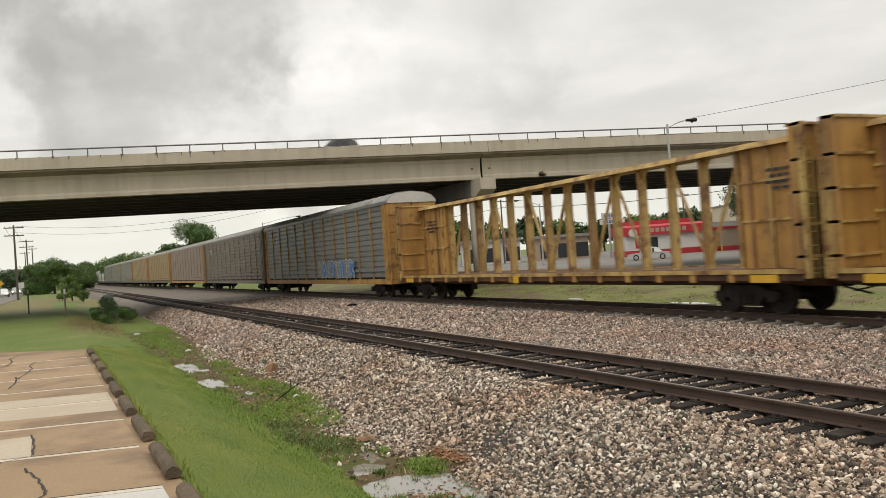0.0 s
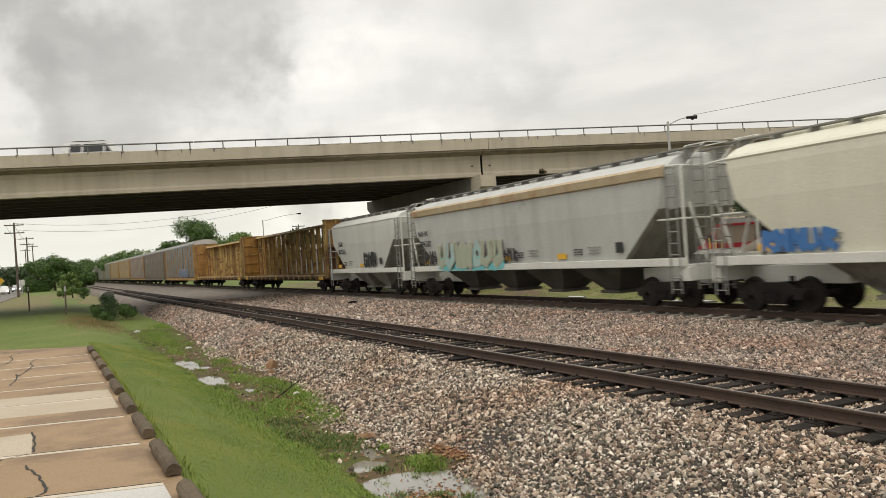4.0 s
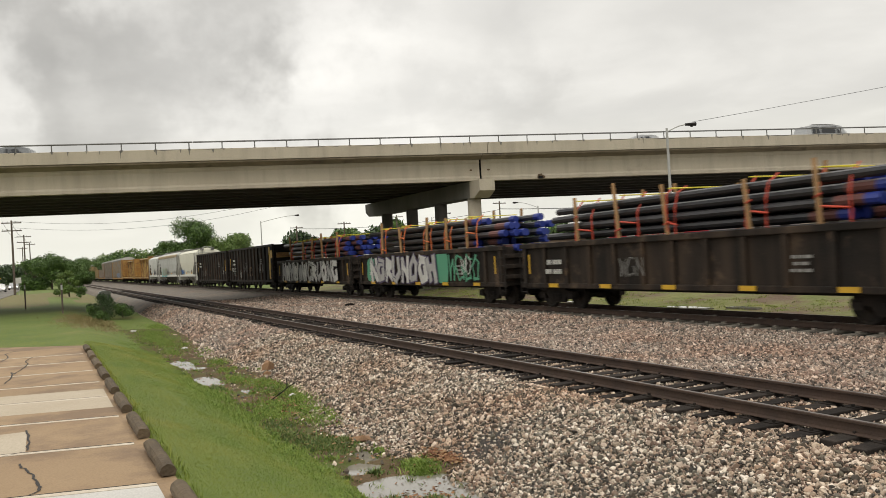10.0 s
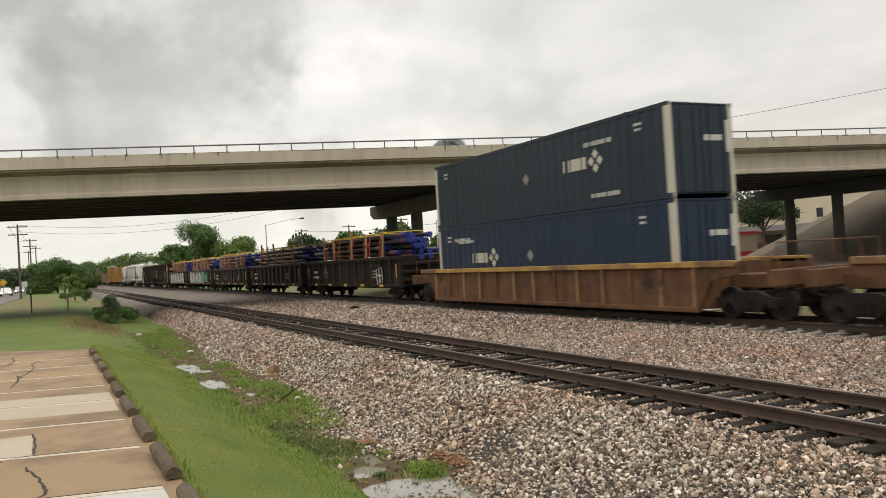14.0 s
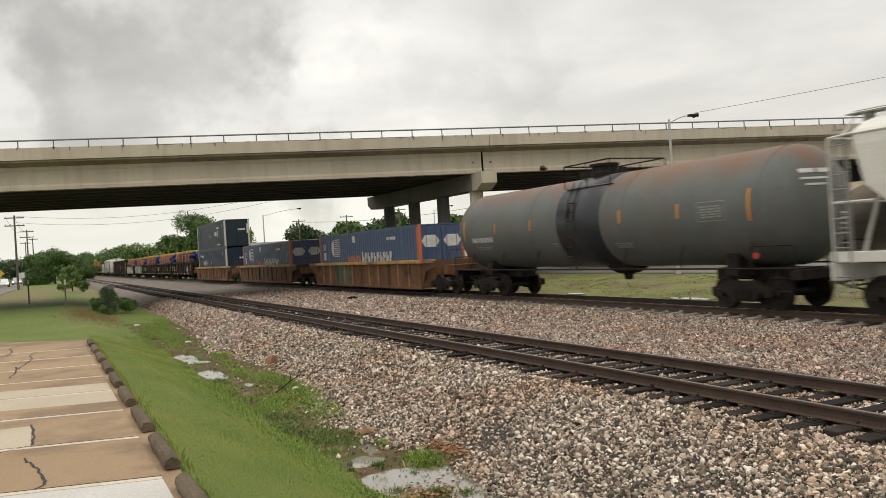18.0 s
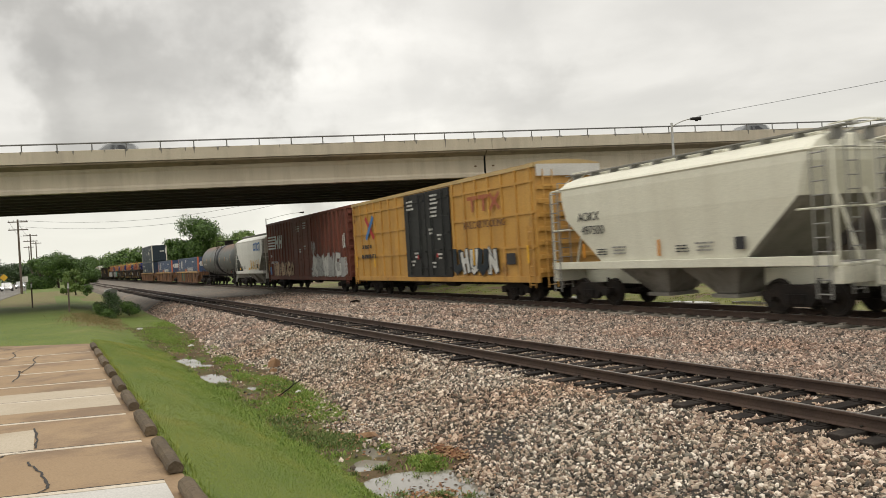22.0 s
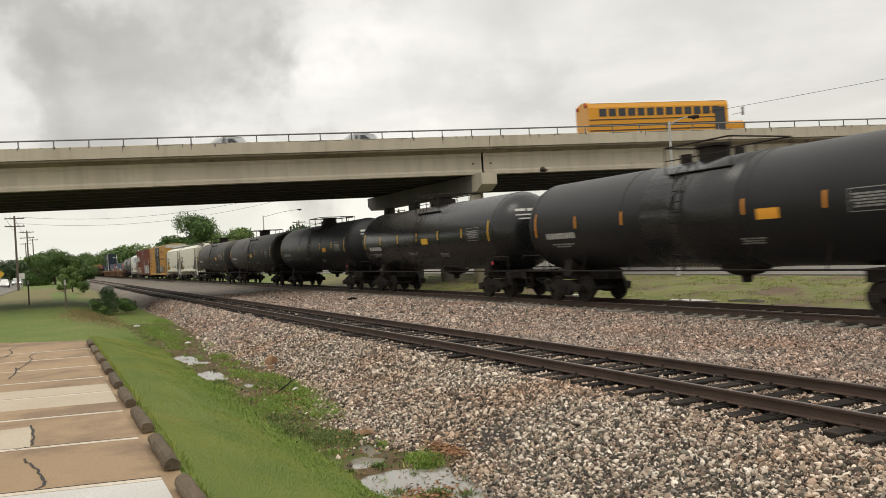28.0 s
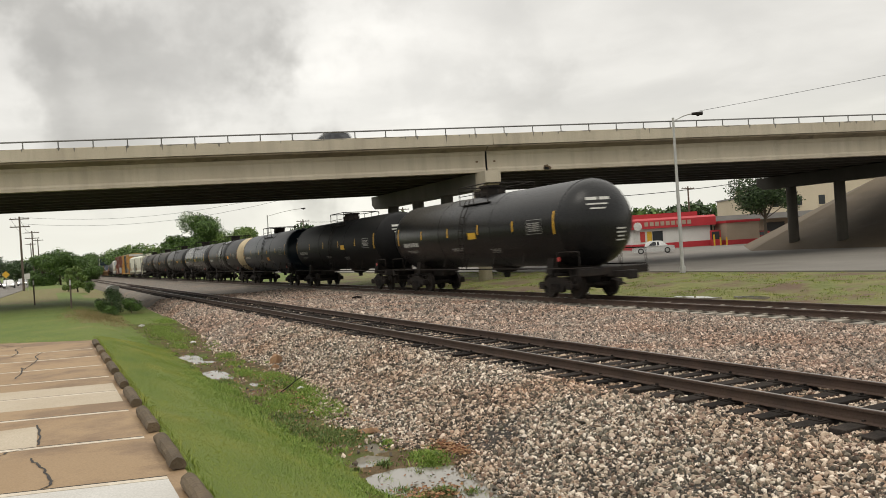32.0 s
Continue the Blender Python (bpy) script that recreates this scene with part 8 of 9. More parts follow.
def build_rocks():
    """Single larger rocks and a few brown leaves at the ditch."""
    rng = np.random.default_rng(31)
    shapes, f = stone_shapes(6, rng)
    M["orange_rock"] = surface("ochre_rock", (0.33, 0.19, 0.10), (0.24, 0.14, 0.08), 4, 40, 0.9, bump=0.5, depth=0.01)
    for i, (x, y, s) in enumerate(((4.53, 12.4, 0.14), (5.6, 22.6, 0.26), (5.3, 21.6, 0.12), (4.4, 17.6, 0.08), (5.0, 14.6, 0.07))):
        me = bpy.data.meshes.new("rock")
        me.from_pydata([tuple(p) for p in shapes[i % 6] * s * np.array([1.2, 1.0, 0.7])], [], [tuple(int(k) for k in t) for t in f])
        ob = link("rock", me, M["orange_rock"])
        ob.location = (x, y, ground_z(x, y) + s * 0.28)
        tagged(ob, "ochre rock lying at the ditch's edge", "rock", "rocks at the ditch")
    n = 2400
    M["litter"] = islands("dead_leaves", [(0.20, 0.085, 0.035), (0.26, 0.13, 0.06), (0.14, 0.06, 0.03), (0.32, 0.20, 0.10)], bump=0.0)
    c = np.concatenate([np.stack([rng.normal(5.08, 0.10, n // 3), rng.normal(10.6, 0.22, n // 3)], -1), np.stack([rng.normal(4.1, 0.25, n // 5), rng.normal(9.0, 0.25, n // 5)], -1), np.stack([rng.uniform(3.6, 5.2, n // 3), rng.uniform(9, 34, n // 3)], -1), np.stack([rng.normal(4.5, 0.35, n // 4), rng.normal(16.5, 3.2, n // 4)], -1)])
    verts, faces = [], []
    for x, y in c:
        z = ground_z(float(x), float(y)) + rng.uniform(0.015, 0.06)
        a = rng.uniform(0, 6.28)
        s = rng.uniform(0.015, 0.04)
        k = len(verts)
        dx, dy = math.cos(a) * s, math.sin(a) * s
        verts += [(x - dx, y - dy, z), (x - dy * 0.5, y + dx * 0.5, z + s * 0.4), (x + dx, y + dy, z), (x + dy * 0.5, y - dx * 0.5, z - s * 0.2)]
        faces.append((k, k + 1, k + 2, k + 3))
    me = bpy.data.meshes.new("leaf_litter")
    me.from_pydata(verts, [], faces)
    tagged(link("leaf_litter", me, M["litter"]), "brown dead leaves scattered along the ditch", "leaves", kind="stuff")


build_rocks()


def build_verge_puddles():
    """Shallow rain puddles on the earth beside the main line."""
    rnd = random.Random(77)
    for x, y, rx, ry in ((22.6, 24.2, 0.35, 1.3), (22.9, 21.6, 0.3, 0.8), (22.4, 31.5, 0.25, 0.7)):
        ring = []
        for k in range(16):
            a = k * math.tau / 16
            f = rnd.uniform(0.7, 1.1)
            ring.append((x + rx * f * math.cos(a), y + ry * f * math.sin(a)))
        z = max(ground_z(a, b) for a, b in ring) + 0.012
        bm = new_bm()
        slab(bm, [(a, b, z) for a, b in ring], 0.12)
        tagged(part("puddle", bm, M["water"]), "shallow grey rain puddle on the verge", "puddle", "puddles on the verge")


build_verge_puddles()


def build_debris():
    """Odd bits lying about the line and the ditch."""
    bm = new_bm()
    tube(bm, [(0, 0, 0.03), (0.28, 0.22, 0.12), (0.5, 0.55, 0.16), (0.62, 1.0, 0.30)], 0.014, 5)
    tube(bm, [(0.5, 0.55, 0.16), (0.72, 0.7, 0.22), (0.8, 0.95, 0.2)], 0.009, 5)
    b = part("branch", bm, M["tie"])
    b.location = (4.35, 17.4, ground_z(4.35, 17.4))
    tagged(b, "thin dark dead branch lying in the ditch", "branch")
    bm = new_bm()
    prism(bm, [(-0.32, 0.0), (-0.28, 0.09), (0.05, 0.13), (0.3, 0.07), (0.34, 0.0)], -0.09, 0.09)
    b = part("tie_fragment", bm, M["tie"])
    b.location = (14.95, 41.7, -0.25)
    b.rotation_euler = (0, 0, 0.5)
    tagged(b, "dark broken piece of timber on the ballast", "debris")
    for x, y, s in ((3.75, 40.5, 0.16), (4.6, 30.8, 0.12), (4.9, 17.7, 0.10), (4.75, 28.2, 0.09)):
        bm = new_bm()
        bmesh.ops.create_icosphere(bm, subdivisions=1, radius=s)
        rnd = random.Random(int(x * 100))
        for v in bm.verts:
            v.co = Vector((v.co.x * rnd.uniform(0.6, 1.3), v.co.y * rnd.uniform(0.6, 1.3), v.co.z * rnd.uniform(0.3, 0.6)))
        b = part("litter", bm, M["white_mark"])
        b.location = (x, y, ground_z(x, y) + s * 0.25)
        tagged(b, "crumpled white scrap of litter in the ditch", "litter", "litter in the ditch")


build_debris()

# ---- trees and bushes ----
M["bark"] = surface("bark", (0.11, 0.085, 0.06), (0.07, 0.055, 0.04), 3, 20, 0.9, bump=0.6, depth=0.02)
LEAF = [islands("leaves_%s" % n_, t_, rough=0.6, bump=0.0) for n_, t_ in (
    ("mid", [(0.05, 0.105, 0.016), (0.075, 0.145, 0.022), (0.034, 0.07, 0.012), (0.095, 0.17, 0.03)]),
    ("dark", [(0.024, 0.052, 0.013), (0.036, 0.072, 0.016), (0.018, 0.036, 0.010), (0.045, 0.085, 0.02)]),
    ("light", [(0.10, 0.17, 0.03), (0.13, 0.20, 0.04), (0.08, 0.14, 0.026), (0.15, 0.22, 0.05)]))]


def leaf_cloud(blobs, count, size, seed):
    """Leaf-sized quads in clumps round the blobs (x, y, z, radius), denser towards their skin."""
    rng = np.random.default_rng(seed)
    w = np.array([b[3] ** 2 for b in blobs])
    pick = rng.choice(len(blobs), count, p=w / w.sum())
    B = np.array(blobs)[pick]
    d = rng.normal(size=(count, 3))
    d /= np.linalg.norm(d, axis=1)[:, None]
    rad = B[:, 3] * np.clip(rng.normal(0.85, 0.2, count), 0.1, 1.25)
    c = B[:, :3] + d * rad[:, None] * np.array([1, 1, 0.8])
    u = rng.normal(size=(count, 3))
    u /= np.linalg.norm(u, axis=1)[:, None]
    v = np.cross(u, d + rng.normal(0, 0.4, (count, 3)))
    v /= np.linalg.norm(v, axis=1)[:, None] + 1e-9
    s = size * rng.uniform(0.6, 1.5, count)[:, None] / 2
    P = np.stack([c - u * s, c - v * s * 0.6, c + u * s, c + v * s * 0.6], 1)
    me = bpy.data.meshes.new("crown")
    me.vertices.add(count * 4)
    me.vertices.foreach_set("co", P.reshape(-1))
    me.loops.add(count * 4)
    me.loops.foreach_set("vertex_index", np.arange(count * 4))
    me.polygons.add(count)
    me.polygons.foreach_set("loop_start", np.arange(count) * 4)
    me.update()
    me.validate()
    return me


def tree(name, label, x, y, height, radius, leaves, seed, count=2600, size=0.5, trunk=0.3, z0=-0.3, low=0.3, group=""):
    rnd = random.Random(seed)
    t = thing(name, label, "tree" if "tree" in name else "bush", group, (x, y, z0))
    bm = new_bm()
    top = height * 0.72
    rod(bm, (0, 0, 0), (rnd.uniform(-.2, .2), rnd.uniform(-.2, .2), top * 0.5), trunk, 8, trunk * 0.7)
    blobs = []
    for i in range(11):
        a = i * 2.4 + rnd.uniform(-.4, .4)
        r_ = radius * rnd.uniform(0.25, 0.75)
        z = height * rnd.uniform(low + 0.12, 0.86)
        p = (math.cos(a) * r_, math.sin(a) * r_, z)
        rod(bm, (0, 0, min(top * 0.5, z * 0.7)), p, trunk * 0.32, 5, trunk * 0.08)
        blobs.append((*p, radius * rnd.uniform(0.26, 0.46)))
    rod(bm, (0, 0, top * 0.5), (0, 0, height * 0.85), trunk * 0.6, 6, trunk * 0.1)
    blobs.append((0, 0, height * 0.84, radius * 0.36))
    part("trunk", bm, M["bark"], t)
    link("crown", leaf_cloud(blobs, count, size, seed), leaves, t)
    return t


def build_plants():
    mid, dark, light = LEAF
    tree("tree", "full green tree behind the tracks", 29.5, 175, 13.0, 6.2, mid, 1, 12000, 0.38, 0.35)
    tree("tree", "bright green lower tree behind the tracks", 36.5, 171, 9.5, 5.0, light, 2, 9000, 0.36)
    tree("tree", "dark green tree behind the tracks", 25.0, 178, 9.0, 4.2, mid, 3, 5000, 0.45)
    for i, (x, y, h_, r_) in enumerate(((21, 268, 8.5, 7), (27, 274, 9.5, 7), (33, 270, 8.0, 6), (38, 266, 7.0, 6), (45, 262, 6.5, 6), (22.5, 345, 9.5, 8), (14, 350, 8.0, 9), (5, 330, 7.5, 9), (52, 250, 6, 6), (-3, 320, 7.5, 9))):
        tree("tree", "distant tree in the belt behind the line", x, y, h_, r_, (mid, light, mid, dark)[i % 4], 20 + i, 3600, 0.7, group="distant trees")
    for i, (x, y, h_, r_) in enumerate(((-1.0, 168, 6.0, 3.4), (1.9, 166, 6.9, 3.9), (4.2, 172, 5.6, 3.4), (7.6, 200, 4.0, 3.0), (10.0, 235, 4.0, 3.5), (9.0, 260, 6.0, 4), (12.5, 300, 8.0, 5))):
        tree("tree", "rounded dark green tree beyond the field", x, y, h_, r_, mid, 40 + i, 9000, 0.3, 0.2, low=0.02, group="trees beyond the field")
    tree("small_tree", "small light green tree in the field", 2.8, 99, 3.1, 1.15, light, 60, 3000, 0.17, 0.09, -0.1, 0.02)
    tree("small_tree", "small light green tree in the field", 1.9, 104, 2.2, 0.8, light, 62, 1300, 0.17, 0.06, -0.1, 0.0)
    tree("bush", "low green bush in the field", 3.85, 96, 1.3, 0.65, mid, 61, 900, 0.14, 0.04, -0.2, 0.0)
    for i, (x, y, h_, r_) in enumerate(((-18, 150, 7, 5), (-14, 200, 6.5, 5), (-24, 175, 8, 6), (-30, 140, 8, 6), (-12, 240, 7, 6), (-6.5, 230, 6, 4))):
        tree("tree", "dark green street tree", x, y, h_, r_, dark, 70 + i, 3200, 0.45, group="street trees")
    tree("tree", "broad dark evergreen oak in front of a building", 87.6, 79.4, 9.3, 4.7, dark, 80, 11000, 0.26, 0.26, -0.1, 0.46)
    for i in range(16):
        rnd = random.Random(i)
        x = 70 + i * 9
        tree("tree", "distant tree behind the shops", x, 232 - i * 6, rnd.uniform(8, 12), 7, mid if i % 2 else dark, 90 + i, 1300, 1.2, group="trees behind the shops")
    for i in range(5):
        tree("tree", "distant tree between the bridge piers", 58 + i * 6.5, 165 + (i % 2) * 14, 9.5 + i % 3, 4.2, mid, 120 + i, 1600, 0.8, group="trees behind the bridge")
    # bush by the cabinet
    rnd = random.Random(9)
    for i, (x, y, h_, r_) in enumerate(((2.7, 52.0, 0.75, 0.55), (3.2, 51.0, 1.25, 0.6), (3.7, 51.6, 1.05, 0.7), (4.2, 50.6, 0.8, 0.55), (3.3, 53.4, 1.5, 0.6), (4.5, 52.4, 0.7, 0.6), (3.0, 49.6, 0.5, 0.5), (2.9, 55.0, 0.8, 0.5))):
        tree("bush", "leafy dark green shrub at the end of the ditch", x, y, h_, r_, mid if i % 3 == 0 else dark, 130 + i, 1500, 0.075, 0.025, -0.42, 0.0, "shrubs at the ditch")


build_plants()

# ---- poles, lamps, wires, signs ----


def wire(name, label, a, b, sag, r=0.02, group="overhead wires"):
    bm = new_bm()
    pts = []
    for i in range(13):
        s = i / 12
        p = Vector(a).lerp(Vector(b), s)
        p.z -= sag * 4 * s * (1 - s)
        pts.append(p)
    tube(bm, pts, r, 4)
    return tagged(part(name, bm, M["wire"]), label, "wire", group)


def utility_pole(x, y, h_, arms=1, lean=0.0, z0=-0.2):
    p = thing("utility_pole", "brown wooden utility pole with crossarm and insulators", "utility pole", "utility poles", (x, y, z0))
    bm = new_bm()
    rod(bm, (0, 0, 0), (lean, 0, h_), 0.17, 8, 0.11)
    part("pole", bm, M["wood_pole"], p)
    for i in range(arms):
        z = h_ - 0.35 - i * 1.1
        bm = new_bm()
        box(bm, lean - 1.25, lean + 1.25, -0.06, 0.06, z - 0.07, z + 0.07)
        part("crossarm", bm, M["wood_pole"], p)
        for k in (-1.1, -0.5, 0.5, 1.1):
            bm = new_bm()
            rod(bm, (lean + k, 0, z + 0.07), (lean + k, 0, z + 0.24), 0.04, 6)
            part("insulator", bm, M["galv"], p)
    return p


def street_lamp(x, y, h_, arm, z0=-0.1, lean=0.0, rise=0.75, label="galvanised street lamp with a long curved arm"):
    p = thing("street_lamp", label, "street lamp", "street lamps", (x, y, z0))
    bm = new_bm()
    rod(bm, (0, 0, 0), (lean, 0, h_), 0.11, 10, 0.065)
    rod(bm, (0, 0, 0), (0, 0, 0.35), 0.17, 10)
    part("pole", bm, M["galv"], p)
    bm = new_bm()
    last = (lean, 0, h_ - 0.2)
    for i in range(1, 6):
        s = i / 5
        q = (lean + arm[0] * s, arm[1] * s, h_ - 0.2 + rise * math.sin(s * 1.45))
        rod(bm, last, q, 0.035, 6)
        last = q
    part("arm", bm, M["galv"], p)
    bm = new_bm()
    d = Vector((arm[0], arm[1], 0)).normalized()
    a = Vector(last)
    rod(bm, a, a + d * 0.6, 0.07, 8, 0.11)
    rod(bm, a + d * 0.35 - Vector((0, 0, 0.04)), a + d * 0.35 - Vector((0, 0, 0.14)), 0.1, 8, 0.07)
    part("head", bm, M["dark"], p)
    return p


def build_poles():
    street_lamp(31.6, 34.6, 8.62, (0.95, -0.45), -0.05, rise=0.36, label="pale steel street lamp with a dark head beside the road")
    utility_pole(-3.25, 128, 10.6, 2)
    utility_pole(-2.5, 178, 10.9, 2)
    utility_pole(-2.0, 228, 11.2, 1)
    utility_pole(-4.0, 250, 11.0, 1)
    wire("power_line", "black overhead line along the street", (-3.25, 128, 10.2), (-2.5, 178, 10.5), 0.8, 0.018)
    wire("power_line", "black overhead line along the street", (-4.3, 128, 10.1), (-3.6, 178, 10.4), 0.8, 0.018)
    wire("power_line", "black overhead line along the street", (-2.5, 178, 10.5), (-2.0, 228, 10.8), 0.8, 0.018)
    for z in (10.3, 9.4):
        wire("power_line", "black overhead line across the tracks", (-3.25, 128, z), (30, 112, z + 1.0), 1.5, 0.016)
    street_lamp(27.1, 109.2, 8.4, (4.2, -1.9), -0.2, label="dark street lamp pole with a long arm")
    for x, y, h_ in ((44, 150, 9.5), (50, 140, 9.5), (57, 132, 10.0), (89.3, 95.5, 9.4), (70, 118, 11)):
        utility_pole(x, y, h_)
    street_lamp(62, 128, 9.2, (2.6, -1.0), -0.2)
    street_lamp(54.0, 82, 7.6, (-2.2, 1.0), -0.1)
    wire("power_line", "black overhead line behind the shops", (70, 118, 9.5), (104, 96, 9.8), 0.8, 0.05)
    wire("power_line", "black overhead line behind the shops", (44, 150, 8.8), (70, 118, 9.4), 1.0, 0.03)
    wire("power_line", "thin overhead line above the bridge", (32.9, 33.95, 8.85), (75, 5, 16), 0.5, 0.010)
    for x, y, h_ in ((-1.05, 66.5, 1.95), (1.13, 54.5, 1.9)):
        p = thing("marker_post", "slim brown marker post in the grass", "post", "marker posts", (x, y, -0.12))
        bm = new_bm()
        box(bm, -0.05, 0.05, -0.03, 0.03, 0, h_, 0.01)
        part("post", bm, M["wood_pole"], p)
        bm = new_bm()
        box(bm, -0.052, 0.052, -0.036, -0.031, h_ - 0.4, h_ - 0.1)
        part("sticker", bm, M["galv"], p)
    p = thing("road_sign", "white rectangular road sign on a post", "sign", at=(-2.75, 128, -0.2))
    bm = new_bm()
    rod(bm, (0, 0, 0), (0, 0, 2.55), 0.04, 6)
    part("post", bm, M["galv"], p)
    bm = new_bm()
    box(bm, -0.36, 0.36, -0.07, -0.045, 1.75, 2.55, 0.01)
    part("panel", bm, M["white_mark"], p)
    p = thing("road_sign", "yellow diamond warning sign on a post", "sign", at=(-5.7, 136, -0.2))
    bm = new_bm()
    rod(bm, (0, 0, 0), (0, 0, 3.0), 0.04, 6)
    part("post", bm, M["galv"], p)
    bm = new_bm()
    prism(bm, [(-0.55, 2.6), (0, 2.05), (0.55, 2.6), (0, 3.15)], -0.07, -0.045)
    part("panel", bm, M["yellow_paint"], p)
    p = thing("signal_cabinet", "grey metal signal cabinet with a peaked lid beside the siding", "cabinet", at=(4.64, 71.4, -0.45))
    bm = new_bm()
    box(bm, -0.42, 0.42, -0.35, 0.35, 0.0, 1.1, 0.02)
    part("body", bm, M["galv"], p)
    bm = new_bm()
    prism(bm, [(-0.5, 1.1), (-0.42, 1.22), (0, 1.34), (0.42, 1.22), (0.5, 1.1)], -0.42, 0.42)
    part("lid", bm, M["galv"], p)
    bm = new_bm()
    box(bm, -0.36, 0.36, -0.37, -0.352, 0.12, 1.0)
    part("door", bm, M["grate"], p)


build_poles()

# ---- buildings ----
M["red_wall"] = surface("red_shop_paint", (0.50, 0.030, 0.040), (0.42, 0.025, 0.035), 0.5, 20, 0.55, bump=0.05)
M["white_wall"] = surface("white_shop_wall", (0.70, 0.69, 0.66), (0.62, 0.61, 0.58), 0.5, 20, 0.7)
M["beige_wall"] = surface("beige_stucco", (0.62, 0.54, 0.40), (0.56, 0.48, 0.35), 0.3, 20, 0.8)
M["tan_wall"] = surface("tan_block", (0.42, 0.33, 0.25), (0.36, 0.28, 0.21), 0.5, 20, 0.8)
M["window"] = plain("dark_glass", (0.03, 0.035, 0.04), 0.12)
M["dumpster_green"] = surface("green_dumpster_paint", (0.02, 0.09, 0.055), (0.015, 0.06, 0.04), 1.5, 20, 0.6, streak=0.4, stain=(0.08, 0.05, 0.03))
M["flat_roof"] = surface("flat_roof", (0.28, 0.27, 0.26), (0.22, 0.21, 0.2), 0.5, 20, 0.8)
SHOP_WAY = math.degrees(math.atan2(-5.1, 10.4))


def facing(name, label, category, x, y, z=-0.1, turn=SHOP_WAY, group=""):
    """A building whose front runs along its own x axis and faces its own -y."""
    b = thing(name, label, category, group)
    b.matrix_basis = pose(x, y, z, 0, 0, turn)
    return b


def build_buildings():
    s = facing("shop", "red and white single-storey fast food restaurant", "restaurant", 76.6, 94.1)
    bm = new_bm()
    box(bm, 0, 11.6, 0, 9, 0.9, 3.3)
    part("wall", bm, M["white_wall"], s)
    bm = new_bm()
    box(bm, -0.04, 11.64, -0.04, 9.04, 0, 0.9)
    part("wall_base", bm, M["red_wall"], s)
    bm = new_bm()
    prism(bm, [(-0.5, 3.1), (-0.5, 4.3), (0.2, 4.6), (8.8, 4.6), (9.4, 4.3), (9.4, 3.1)], -0.4, 12.3, "x")
    part("fascia", bm, M["red_wall"], s)
    bm = new_bm()
    prism(bm, [(1.2, 4.6), (1.2, 5.25), (7, 5.25), (7, 4.6)], 0.6, 10.2, "x")
    part("roof_sign_band", bm, M["red_wall"], s)
    bm = new_bm()
    for i in range(9):
        box(bm, 1.9 + i * 0.78, 2.45 + i * 0.78, -0.53, -0.50, 3.45, 4.05)
    part("sign_letters", bm, M["tan_wall"], s)
    bm = new_bm()
    rod(bm, (0.9, -0.52, 3.5), (0.9, -0.58, 3.5), 0.62, 16)
    part("round_sign", bm, M["white_mark"], s)
    for i, (a, b_, m_) in enumerate(((0.3, 1.1, "white_mark"), (1.3, 2.0, "red_mark"), (2.3, 3.0, "yellow_paint"), (3.1, 4.6, "window"))):
        bm = new_bm()
        box(bm, a, b_, -0.06, -0.02, 1.2, 2.7)
        part("window", bm, M[m_], s)
    bm = new_bm()
    box(bm, 11.7, 12.2, 1, 8, 0, 3.1)
    part("annex", bm, M["window"], s)
    d = facing("dumpster", "dark green steel dumpster beside a restaurant", "dumpster", 88.6, 89.4, -0.02)
    bm = new_bm()
    prism(bm, [(0, 0.1), (-0.1, 1.9), (0.3, 2.2), (1.8, 2.2), (1.8, 0.1)], 0, 2.1, "x")
    part("body", bm, M["dumpster_green"], d)
    for k in (0.25, 1.0, 1.75):
        bm = new_bm()
        box(bm, k - 0.05, k + 0.05, -0.16, -0.02, 0.2, 1.8)
        part("rib", bm, M["dumpster_green"], d)
    bm = new_bm()
    box(bm, -0.05, 2.15, 0.25, 1.85, 2.2, 2.27)
    part("lid", bm, M["dark"], d)
    a = facing("shop", "tan and red drive-through kiosk beside yellow posts", "kiosk", 86.9, 85.7)
    bm = new_bm()
    box(bm, 0, 4.6, 0, 5, 0.75, 3.2)
    part("wall", bm, M["tan_wall"], a)
    bm = new_bm()
    box(bm, -0.03, 4.63, -0.03, 5.03, 0, 0.75)
    box(bm, -0.15, 4.75, -0.15, 5.15, 3.2, 3.55)
    part("red_band", bm, M["red_wall"], a)
    for k in range(3):
        bp = facing("bollard", "yellow steel bollard beside a kiosk", "bollard", 84.7 + k * 0.75, 86.0 - k * 0.42, -0.02, group="bollards at the kiosk")
        bm = new_bm()
        rod(bm, (0, 0, 0), (0, 0, 1.15 if k else 1.6), 0.12, 8)
        part("post", bm, M["yellow_paint"], bp)
    m = facing("menu_board", "red drive-through menu board", "sign", 85.4, 87.4, -0.02)
    bm = new_bm()
    box(bm, 0, 1.5, 0, 0.3, 0, 2.2, 0.03)
    part("board", bm, M["red_wall"], m)
    bm = new_bm()
    box(bm, 0.2, 1.3, -0.02, 0.0, 0.9, 2.0)
    part("panel", bm, M["window"], m)
    # strip of low buildings with a flat canopy
    c = facing("shop_row", "low grey shop row with a flat canopy", "building", 90, 104)
    bm = new_bm()
    box(bm, 0, 40, 0, 12, 0, 3.6)
    part("wall", bm, M["tan_wall"], c)
    bm = new_bm()
    box(bm, -1, 41, -2.5, 13, 3.6, 4.5)
    part("canopy", bm, M["flat_roof"], c)
    for i in range(9):
        bm = new_bm()
        box(bm, 1 + i * 4.2, 4.2 + i * 4.2, -0.05, 0.02, 0.5, 3.0)
        part("window", bm, M["window"], c)
    b = facing("office_building", "beige stucco building with small square windows", "building", 104, 105)
    bm = new_bm()
